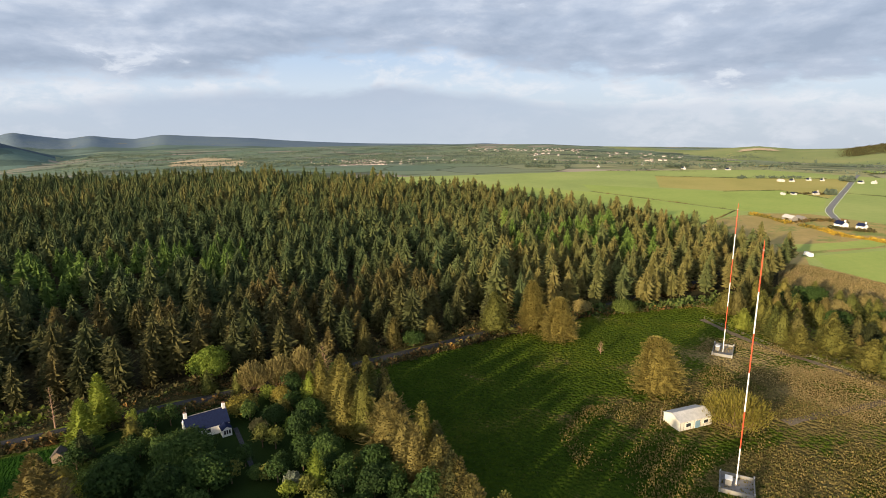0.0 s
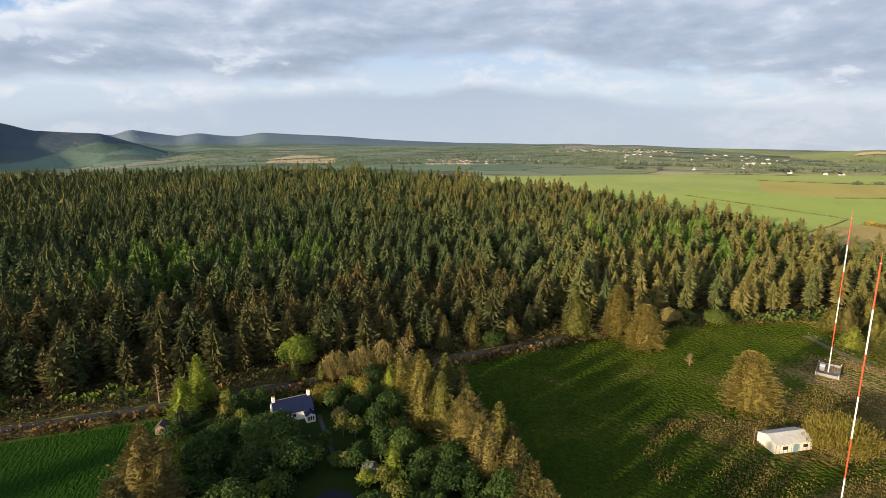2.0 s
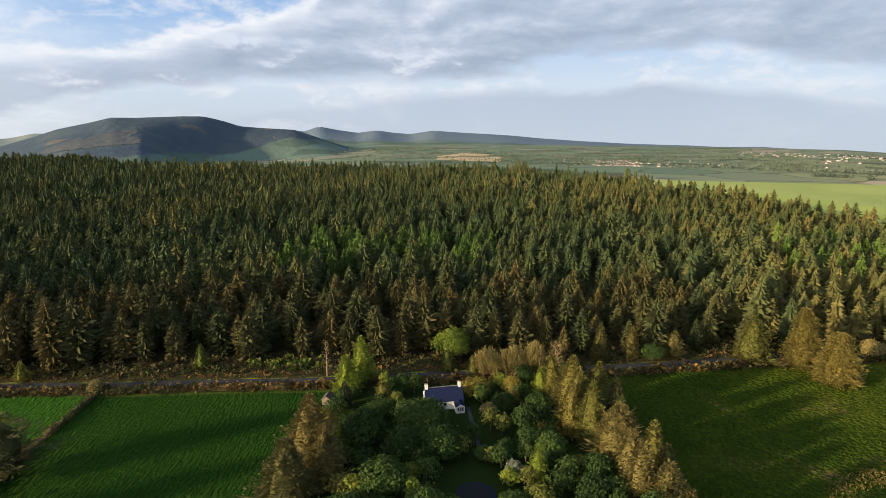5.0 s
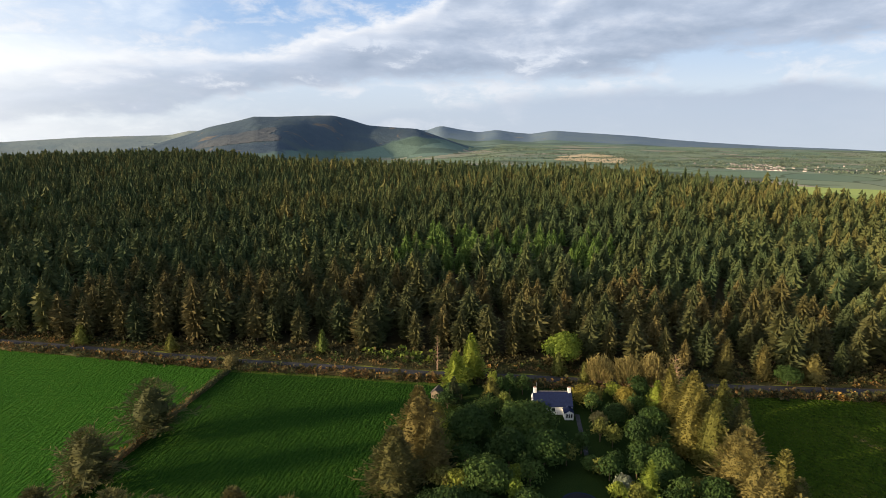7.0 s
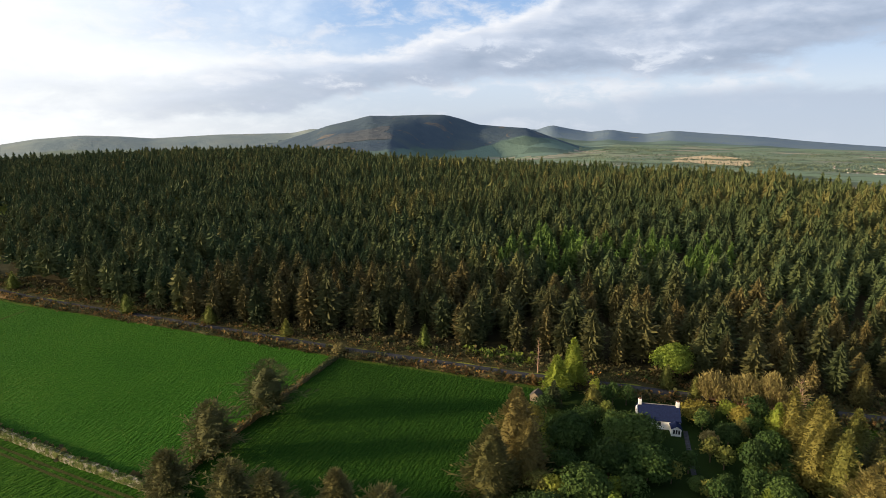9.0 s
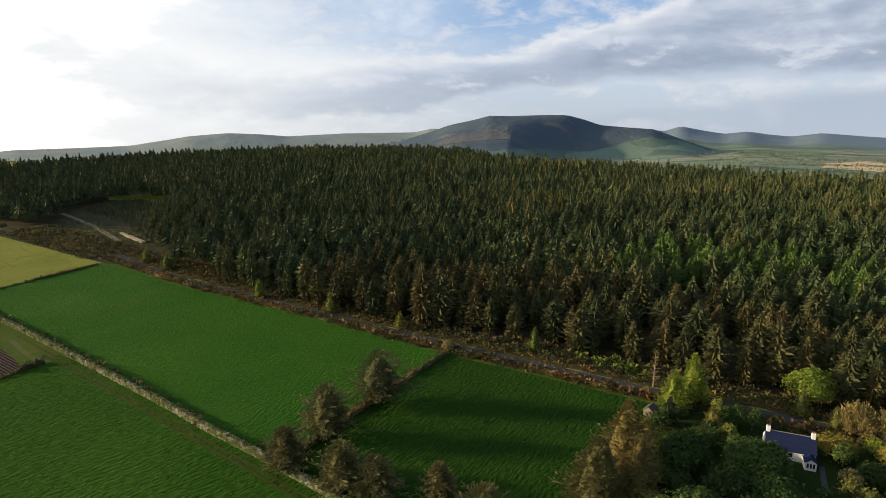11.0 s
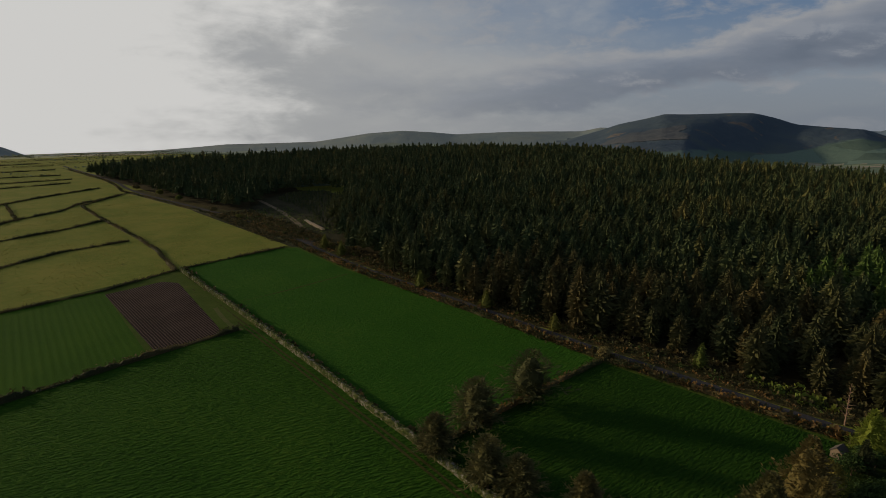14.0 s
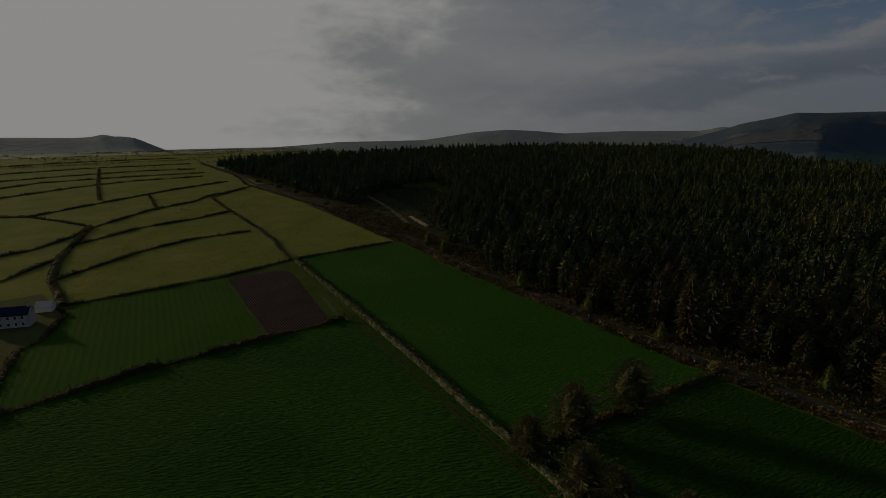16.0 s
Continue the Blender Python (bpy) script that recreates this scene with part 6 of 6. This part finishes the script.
def build_cottage():
    ob, roof = gable_house("cottage", "whitewashed cottage with a blue slate roof and two chimneys", 31.8, 157, -1, 11.0, 6.6, 2.9, 5.6, "white", "slate", (-5.0, 5.0), ((-3, 1.6, 0.9, 1.1), (0, 1.6, 0.9, 1.1)), "dark blue slate roof", 0.35)
    part("ridge_tiles", tube(0.11, 0.11, -4.5, 4.5, 6), M["concrete"], ob, "pale ridge tiles").matrix_basis = pose(0, 0, 5.8, 0, 90, 0)
    porch = part("porch", prism([(-1.25, 0), (1.25, 0), (1.25, 2.1), (0, 2.9), (-1.25, 2.1)], 0, 3.2), M["white"], ob, "white gabled sun porch")
    porch.matrix_basis = pose(4.0, -3.2, 0, 0, 0, -90)
    pr = part("porch_roof", prism([(-1.45, 2.02), (0, 2.96), (1.45, 2.02), (1.45, 2.12), (0, 3.06), (-1.45, 2.12)], -0.1, 3.35), M["slate"], ob)
    pr.matrix_basis = pose(4.0, -3.2, 0, 0, 0, -90)
    for cx in (3.35, 4.0, 4.65):
        fr = part("window", box(cx - 0.28, cx + 0.28, -6.46, -6.38, 0.7, 2.0), M["white"], ob)
        part("pane", box(cx - 0.22, cx + 0.22, -6.50, -6.465, 0.76, 1.94), M["glass"], fr)
    part("aerial", tube(0.03, 0.02, 6.4, 8.6, 5, -4.6), M["steel"], ob, "thin television aerial")
    hut, _ = gable_house("garden_hut", "small hut with a pale felt roof", -2, 165, 70, 3.2, 2.6, 1.9, 3.0, "wood", "felt")
    slab = tagged(new("garden_path", None), "grey paved garden path beside the cottage", "path")
    for n in range(14):
        part("slab", box(-0.6, 0.6, -0.7, 0.7, 0.06, 0.14, 0.03), M["paving"], slab).matrix_basis = pose(38.6 - 0.16 * n, 153 - 1.5 * n, 0, 0, 0, -6)
    pond = thing("trampoline", "round dark trampoline on the lawn", "trampoline", "", (30.5, 113, 0))
    part("bed", tube(4.2, 4.2, 0.45, 0.52, 28), M["water"], pond)
    part("rim", tube(4.6, 4.6, 0.36, 0.44, 28), M["slate"], pond)
    for n in range(6):
        a = n * math.pi / 3
        part("leg", tube(0.05, 0.05, 0.04, 0.36, 6, 4.3 * math.cos(a), 4.3 * math.sin(a)), M["steel"], pond)


def build_shed():
    ob, _ = gable_house("shed", "cream sectional shed with a pale sheet roof", 141.5, 80.5, -16, 11.0, 6.4, 2.7, 3.9, "cream", "tin", (), ((-2.6, 1.5, 1.6, 1.0), (3.4, 1.5, 1.4, 0.9)), "weathered pale sheet roof", 0.25)
    for n in range(10):
        part("batten", box(-5.3 + n * 1.15, -5.22 + n * 1.15, -3.25, -3.2, 0.05, 2.6), M["wood"], ob)
    part("door", box(-0.2, 1.4, -3.27, -3.2, 0.05, 2.2), M["blue"], ob, "faded blue boarded door")
    pole = thing("shed_pole", "leaning timber pole beside the shed", "pole", "", (135, 84.5, 0))
    part("shaft", tube(0.09, 0.07, 0, 5.0, 7), M["wood"], pole)


def build_mast(x, y, h, bands, label, group):
    ob = thing("radio_mast", label, "mast", group, (x, y, 0))
    edges = np.linspace(0.5, h - 2.2, bands + 1)
    for n in range(bands):
        top = n % 2 == (bands - 1) % 2
        sec = part("red_section" if top else "white_section", tube(0.15, 0.15, edges[n], edges[n + 1], 8), M["red" if top else "mastwhite"], ob, "red painted mast section" if top else "white painted mast section")
        part("collar", tube(0.23, 0.23, edges[n + 1] - 0.12, edges[n + 1] + 0.004, 8), M["steel"], sec)
    part("tip", tube(0.10, 0.04, h - 2.2, h, 6), M["red"], ob)
    part("base_insulator", tube(0.45, 0.26, 0.1, 0.5, 10), M["concrete"], ob)
    return ob


def build_compound(x, y, turn, a, b, label):
    pad = thing("mast_compound", label, "compound", "mast compounds", (x, y, 0), turn)
    part("slab", box(-a, a, -b, b, 0.02, 0.24, 0.04), M["concrete"], pad, "bare concrete pad")
    for sx in (-1, 1):
        part("side_wall", box(sx * a - 0.12, sx * a + 0.12, -b - 0.12, b + 0.12, 0.0, 1.1, 0.03), M["grey"], pad)
        part("end_wall", box(-a + 0.12, a - 0.12, sx * b - 0.12, sx * b + 0.12, 0.0, 1.1, 0.03), M["grey"], pad)
    for px, py in ((-a, -b), (-a, b), (a, -b), (a, b)):
        part("post", box(px - 0.16, px + 0.16, py - 0.16, py + 0.16, 0, 1.5, 0.02), M["steel"], pad)
    cab = thing("tuning_cabinet", "pale grey tuning cabinet beside the mast foot", "cabinet", "mast cabinets", (x - 0.9, y + 1.6, 0.24), turn)
    part("body", box(-0.9, 0.9, -0.7, 0.7, 0, 1.7, 0.03), M["grey"], cab)
    part("lid", box(-1.0, 1.0, -0.8, 0.8, 1.7, 1.82, 0.02), M["white"], cab)
    part("door", box(-0.6, 0.6, -0.74, -0.7, 0.2, 1.55), M["white"], cab)


def build_fence(path, label):
    """Posts and two wires."""
    ob = tagged(new("fence"), label, "fence")
    p = spread(path, 4.0)
    for x, y in p:
        part("post", tube(0.08, 0.07, 0, 1.25, 6), M["wood"], ob).matrix_basis = pose(float(x), float(y), 0)
    for z in (0.6, 1.1):
        for a, b in zip(p[:-1], p[1:]):
            v, f = limb((*a, z), (*b, z), 0.02, 0.02, 3)
            child("wire", mesh_of("wire", v, f, M["steel"]), ob)


build_fence([(224, 124), (217, 100), (215, 88), (216, 76), (213, 55), (208, 20)], "weathered post and wire fence beside the track")
build_cottage()
build_shed()
build_mast(196, 100.5, 54.4, 6, "slim radio mast painted in red and white bands", "twin radio masts")
build_mast(124.5, 57.5, 58.6, 6, "slim radio mast painted in red and white bands", "twin radio masts")
build_compound(197, 101, 25, 5.2, 3.2, "low walled concrete pad round the mast foot")
build_compound(124.3, 57.2, 28, 3.6, 3.6, "low walled concrete pad round the mast foot")


# ---- far things ----
FARM = [(484, 171, 60, 10, 6.5, 3.8, 6.4, "white house beside the far road", "slate", "white", 1), (491, 160, 75, 7.5, 5.5, 3.0, 5.2, "white cottage beside the far road", "slate", "white", 1), (487, 208, 65, 13, 7, 3.2, 5.4, "long stone barn with a faded roof", "tin", "concrete", 0), (494, 203, 65, 9, 6, 2.6, 4.4, "low stone byre with a grey roof", "concrete", "concrete", 0),
        (633, 280, 62, 9, 5, 2.4, 3.8, "long low white farm building among fields", "tin", "white", 0), (641, 273, 62, 10, 6, 2.6, 4.2, "low white farm building among fields", "slate", "white", 0), (658, 259, 70, 9, 7, 3.4, 6.0, "white bungalow among distant fields", "slate", "white", 1),
        (748, 335, 65, 15, 8, 3.0, 5.6, "pale farm shed among distant fields", "tin", "white", 0), (756, 326, 65, 10, 7, 3.2, 5.6, "white farmhouse among distant fields", "slate", "white", 1), (782, 318, 60, 9, 7, 3.2, 5.6, "white farmhouse among distant fields", "slate", "white", 1), (790, 306, 60, 7, 6, 3.2, 5.6, "small white cottage among distant fields", "slate", "white", 1),
        (798, 268, 70, 10, 7, 3.2, 5.6, "white house among trees", "slate", "white", 1), (805, 257, 70, 8, 7, 3.2, 5.6, "white house among trees", "tin", "white", 1), (886, 476, 60, 16, 8, 3.4, 6, "white farmhouse among distant fields", "slate", "white", 1), (868, 488, 60, 9, 8, 3.4, 6, "white farm annexe among distant fields", "tin", "white", 0), (847, 527, 50, 16, 8, 4, 7, "white farmhouse among distant fields", "slate", "white", 1),
        (900, 640, 40, 14, 8, 4, 7, "white farmhouse among distant fields", "slate", "white", 1), (780, 640, 45, 12, 8, 3.6, 6, "white farmhouse among distant fields", "slate", "white", 1)]
for x, y, turn, length, depth, eave, ridge, text, roof, wall, stacks in FARM:
    k = 0.80 if x < 600 else 0.55
    ob, _ = gable_house("house", text, x, y, turn, length * k, depth * k, eave * k, ridge * k, "limewash" if wall == "white" and x > 600 else wall, roof, (-length * k / 2 + 0.6,) if stacks else (), ((-length / 5, 1.2, 0.9, 0.9), (length / 5, 1.2, 0.9, 0.9)))
    ob.location.z = float(land(x, y)[0])
van = thing("caravan", "white caravan standing in the field", "caravan", "", (372, 146, 0.1), 60)
part("body", prism([(-1.1, 0.5), (1.1, 0.5), (1.15, 1.6), (0.9, 2.5), (-0.9, 2.5), (-1.15, 1.6)], -2.8, 2.8), M["white"], van)
part("window", box(-1.2, 1.2, -1.19, -1.12, 1.4, 2.0), M["glass"], van)
for wx in (-0.4, 0.4):
    part("wheel", tube(0.35, 0.35, -1.0, 1.0, 10), M["water"], van).matrix_basis = pose(wx, 0, 0.35, 90, 0, 0)
FARM_WINDOWS = tuple((wx, wz, 0.9, 1.2) for wz in (1.5, 4.2) for wx in (-6.8, -4.2, -1.6, 1.2, 3.8, 6.4))
gable_house("farmhouse", "long two-storey white farmhouse with a slate roof", -287.5, 18.5, 63, 17, 6.5, 5.3, 8.0, "limewash", "slate", (-7.9, 7.9), FARM_WINDOWS, "dark slate roof")
gable_house("outbuilding", "low farm outbuilding with a pale sheet roof", -300, 33, 63, 6.5, 5.5, 2.4, 4.4, "white", "tin")


def village(name, label, az0, az1, d0, d1, count, seed, scale=1.0):
    """Far houses, too small and many to tell apart."""
    rng = np.random.default_rng(seed)
    ob = tagged(new(name), label, "village", kind="stuff")
    az, d = np.radians(rng.uniform(az0, az1, count)), rng.uniform(d0, d1, count)
    x, y = -np.sin(az) * d, np.cos(az) * d
    z = land(x, y)[0]
    walls, roofs = [], []
    for i in range(count):
        a, l, w, e = rng.uniform(0, 3.14), rng.uniform(3.5, 8) * scale, rng.uniform(2.2, 3.4) * scale, rng.uniform(2.2, 4.0) * scale
        c, s = math.cos(a), math.sin(a)
        q = np.array([(-l, -w), (l, -w), (l, w), (-l, w)]) @ np.array([(c, s), (-s, c)]) + (x[i], y[i])
        r = np.array([(-l, 0), (l, 0)]) @ np.array([(c, s), (-s, c)]) + (x[i], y[i])
        lo, hi, top = np.c_[q, np.full(4, z[i] - 3)], np.c_[q, np.full(4, z[i] + e)], np.c_[r, np.full(2, z[i] + e * 1.7)]
        walls.append((np.concatenate([lo, hi]), np.array([(0, 1, 5, 4), (1, 2, 6, 5), (2, 3, 7, 6), (3, 0, 4, 7)])))
        roofs.append((np.concatenate([hi + (0, 0, 0.05), top]), np.array([(0, 1, 5, 4), (2, 3, 4, 5), (1, 2, 5, 5), (3, 0, 4, 4)])))
    v, f = joined(walls)
    child("walls", mesh_of("walls", v, f, M["hazy"]), ob)
    v, f = joined(roofs)
    f = [f[0::4], f[1::4], f[2::4][:, :3], f[3::4][:, :3]]
    child("roofs", mesh_of("roofs", v, f, M["farroof"]), ob)


village("village", "small pale town scattered in the valley", -30.3, -26, 1120, 1560, 190, 8, 0.42)
village("village", "white houses strung along the valley", -37, -23, 1150, 1620, 70, 9, 0.45)
village("village", "faint town on the far coast", -50, -38, 2150, 2500, 90, 10, 0.6)
village("village", "white houses along the far downs", -58, -44, 1400, 2400, 40, 12, 0.8)


def far_belt(az0, d0, az1, d1, h, wide, label, seed, mat="hedge", n=700, clumps=14):
    """A distant wood or scrub belt of many small crowns."""
    rng = np.random.default_rng(seed)
    t = np.clip(rng.choice(rng.uniform(0, 1, clumps), n) + rng.normal(0, 0.035, n), -0.1, 1.1)
    az, d = np.radians(az0 + (az1 - az0) * t), d0 + (d1 - d0) * t + rng.uniform(-wide, wide, n)
    x, y = -np.sin(az) * d, np.cos(az) * d
    root = np.stack([x, y, land(x, y)[0] + h * 0.75 * rng.random(n) ** 1.4 * (0.5 + 0.5 * np.sin(t * 40 + seed) ** 2)], 1)
    way = unit(rng.normal(0, 0.6, (n, 3)) + (0, 0, 0.7))
    s = h * 0.36 * rng.uniform(0.5, 1.3, n)
    v, f = kites(rng, root, way, s, s * 0.5, 0.1)
    ob = tagged(new("distant_wood"), label, "wood", kind="stuff")
    child("crowns", mesh_of("crowns", v, f, M[mat], tint=np.repeat(rng.uniform(0, 0.8, n), 4)), ob)


BELTS = [(-62.7, 842, -67.2, 880, 4, 12), (-69, 714, -69.8, 716, 6, 6), (-70, 862, -71, 860, 7, 8), (-56.1, 1040, -60, 1070, 7, 14), (-46, 1300, -51, 1250, 8, 40), (-44, 1000, -48, 990, 6, 14), (-36, 1250, -44, 1180, 6, 25),
         (-61, 1300, -66, 1330, 6, 20), (-20, 1250, -27, 1250, 7, 30), (-12, 1500, -24, 1500, 8, 40), (-30, 1900, -42, 1800, 9, 50), (-8, 2000, -20, 2000, 9, 40), (-52, 1700, -58, 1750, 8, 20), (-66, 1800, -70, 1750, 8, 20)]
def hedgerows(az0, az1, d0, d1, count, h, label, seed, woods=0):
    """Hedgerow trees and copses over the far fields, too many to count."""
    rng = np.random.default_rng(seed)
    roots = []
    for i in range(count):
        a, d = math.radians(rng.uniform(az0, az1)), rng.uniform(d0, d1)
        way = (0.35 if i % 2 else 1.9) + rng.normal(0, 0.25)
        n = int(rng.uniform(40, 130))
        t = rng.uniform(-1, 1, n) * rng.uniform(60, 190)
        t = t[np.sin(t * 0.09 + i) + rng.normal(0, 0.4, n) > -0.6]
        roots.append(np.stack([-math.sin(a) * d + math.cos(way) * t, math.cos(a) * d + math.sin(way) * t], 1) + rng.normal(0, 1.2, (len(t), 2)))
    for i in range(woods):
        a, d = math.radians(rng.uniform(az0, az1)), rng.uniform(d0, d1)
        n = int(rng.uniform(60, 200))
        roots.append(rng.normal(0, 1, (n, 2)) * (rng.uniform(20, 60), rng.uniform(12, 30)) + (-math.sin(a) * d, math.cos(a) * d))
    q = np.concatenate(roots)
    n = len(q)
    root = np.c_[q, land(q[:, 0], q[:, 1])[0] + h * 0.5 * rng.random(n)]
    s = h * rng.uniform(0.35, 0.9, n)
    v, f = kites(rng, root, unit(rng.normal(0, 0.5, (n, 3)) + (0, 0, 0.8)), s, s * 0.5, 0.1)
    ob = tagged(new("hedgerows"), label, "hedgerow", kind="stuff")
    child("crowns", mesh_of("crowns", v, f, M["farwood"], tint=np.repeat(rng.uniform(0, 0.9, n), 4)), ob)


hedgerows(-44, -4, 1100, 2700, 120, 4.5, "hedgerow trees and copses across the wooded vale", 201, 60)
hedgerows(-78, -44, 1000, 2400, 60, 5, "thin hedgerows over the far grazing", 202, 14)
hedgerows(52, 86, 1100, 1900, 40, 4, "thin hedgerows over the far pastures", 203)
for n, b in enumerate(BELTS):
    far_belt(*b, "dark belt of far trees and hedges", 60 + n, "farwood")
for n, b in enumerate([(56, 1250, 72, 1220, 4, 8), (60, 1400, 76, 1350, 4.5, 10), (57, 1560, 70, 1520, 5, 14), (70, 1180, 84, 1150, 4, 8), (62, 1750, 78, 1700, 6, 20)]):
    far_belt(*b, "dark hedges of the far pastures", 110 + n, "hedge", 800, 40)
far_belt(-70.2, 2560, -80, 2500, 7, 170, "dark wooded brow of the far down", 90, "hedge", 24000, 700)
for n, (p, h, mat) in enumerate([([(503, 420), (503, 335), (501, 258)], 0.9, "rust"), ([(612, 331), (664, 298), (636, 239)], 1.3, "hedge"), ([(690, 470), (752, 382), (792, 340), (838, 293)], 1.6, "hedge"),
                                 ([(352, 233), (457, 248), (497, 258)], 1.5, "rust"), ([(690, 246), (700, 150), (720, 60)], 1.4, "hedge"), ([(790, 470), (700, 560)], 1.6, "hedge")]):
    hedge(p, h * 0.6, 1.2, mat, "low broken hedge between far fields", 160 + n, 4, 0.7, 0.4, "hedge", "hedge")
scrub([(640, 283), (668, 252)], 8, 60, "hedge", "dark bushes round far houses", 171, 1.0, 2.6)
scrub([(478, 205), (500, 196), (512, 178)], 10, 160, "rust", "brown bushes round far houses", 172, 0.8, 2.2)
scrub([(476, 175), (480, 160), (486, 150)], 8, 110, "hedge", "dark bushes round far houses", 173, 0.8, 2.4)
for n, (x0, y0, x1, y1) in enumerate([(491, 240, 470, 200), (470, 192, 452, 160), (452, 158, 448, 125)]):
    hedge([(x0, y0), ((x0 + x1) / 2 + 4, (y0 + y1) / 2), (x1, y1)], 2.2, 7, "gorse", "bright yellow gorse thicket in rough grazing", 80 + n, 26, 1.0, 0.1, "gorse_thicket", "gorse")


# ---- loose small things ----
def build_log_pile():
    ob = thing("log_pile", "long stack of fresh pale logs beside the forest track", "log pile", "", (-351, 289, 0), -22)
    rng = np.random.default_rng(4)
    for row in range(3):
        for k in range(36):
            r = rng.uniform(0.2, 0.27)
            part("log", tube(r, r * 0.93, -1.3, 1.3, 7), M["logs"], ob).matrix_basis = pose(-21 + k * 1.2 + 0.6 * (row % 2), rng.normal(0, 0.15), 0.3 + row * 0.48, 90, 0, 0)


build_log_pile()


def tussocks(poly, n, mat, h, label, seed, name="rush_tussocks", k=5, clump=False):
    rng = np.random.default_rng(seed)
    p = np.array(poly, float)
    lo, hi = p.min(0), p.max(0)
    q = rng.uniform(lo, hi, (n * 3, 2))
    q = q[inside(poly, q[:, 0], q[:, 1])][:n]
    if clump:
        wave = np.sin(q[:, 0] * 0.16 + 1) * np.sin(q[:, 1] * 0.19) + 0.6 * np.sin(q[:, 0] * 0.07 + q[:, 1] * 0.11)
        q = q[wave + rng.normal(0, 0.35, len(q)) > -0.15]
    root = np.repeat(np.c_[q, np.full(len(q), 0.1)], k, 0)
    way = unit(rng.normal(0, 0.42, (len(root), 3)) + (0, 0, 1))
    s = h * rng.uniform(0.5, 1.3, len(root))
    v, f = kites(rng, root, way, s, s * 0.28, 0.05)
    ob = tagged(new(name), label, "grass", kind="stuff")
    child("blades", mesh_of("blades", v, f, M[mat], tint=np.repeat(np.repeat(rng.uniform(0, 1, len(q)), k), 4)), ob)


M["rushes"] = foliage("rush_blades", [(0.0, (0.0739, 0.0842, 0.0178)), (0.5, (0.1584, 0.1290, 0.0396)), (1.0, (0.2640, 0.2020, 0.0743))], "tint", 0.3)
M["dryrush"] = foliage("dry_rush_blades", [(0.0, (0.1366, 0.1232, 0.0440)), (0.5, (0.2390, 0.1848, 0.0792)), (1.0, (0.3585, 0.2640, 0.1232))], "tint", 0.3)
M["sward"] = foliage("ley_blades", [(0.0, (0.022, 0.065, 0.005)), (0.5, (0.034, 0.085, 0.007)), (1.0, (0.06, 0.10, 0.012))], "tint", 0.35)
M["tuft"] = foliage("grass_tufts", [(0.0, (0.02, 0.045, 0.006)), (0.6, (0.035, 0.065, 0.010)), (1.0, (0.075, 0.08, 0.02))], "tint", 0.3)
tussocks([(100, 84), (108, 40), (122, 20), (190, 10), (180, 50), (182, 92), (190, 108), (178, 98), (150, 90), (125, 104), (108, 98)], 26000, "rushes", 0.52, "brown rush tussocks in the meadow", 21, "rush_tussocks", 3, True)
tussocks([(178, 20), (212, 15), (212, 50), (215, 92), (206, 112), (186, 106), (180, 60)], 17000, "dryrush", 0.42, "pale straw-coloured rushes before the belt", 28, "rush_tussocks", 3, True)
tussocks([(75, 140), (72, 100), (110, 70), (140, 95), (200, 112), (215, 135), (180, 155), (110, 162), (85, 164)], 7500, "tuft", 0.34, "tufts of coarse meadow grass", 22, "grass_tufts")
tussocks([(287, 70), (340, 90), (350, 135), (345, 150), (300, 130), (290, 110)], 6000, "dryrush", 0.5, "brown rush tussocks in rough grazing", 23)
tussocks([(-306, 228), (-306, 162)] + [(x, y + 1.5) for x, y in WALL[1:7]] + [(-88, 108), (-84, 125), (-81, 152), (-76, 183), (-147, 198), (-238, 214)], 8500, "sward", 0.34, "short tufts of wind-combed ley grass", 24, "grass_tufts", 2)
tussocks([(-71, 180), (-77, 152), (-81, 125), (-83, 107), (-60, 99), (-15, 88), (-9, 110), (-8, 150), (-4, 170)], 5000, "sward", 0.34, "short tufts of wind-combed ley grass", 25, "grass_tufts", 2)
tussocks([(-199, 120), (-202, 88), (-203, 44), (-199, 7), (-196, -40), (20, -40), (30, 70), (-15, 83)] + [(x, y - 2) for x, y in WALL[8:3:-1]], 9000, "sward", 0.34, "short tufts of wind-combed ley grass", 26, "grass_tufts", 2)
M["pasturetuft"] = foliage("pasture_tufts", [(0.0, (0.110, 0.130, 0.024)), (0.5, (0.165, 0.165, 0.034)), (1.0, (0.24, 0.205, 0.055))], "tint", 0.3)
tussocks([(-312, 150), (-306, 45), (-360, 50), (-450, 75), (-520, 110), (-600, 220), (-640, 262), (-520, 262), (-400, 250), (-312, 225)], 9000, "pasturetuft", 0.6, "tufts of coarse grass over the pasture", 27, "grass_tufts", 2, True)
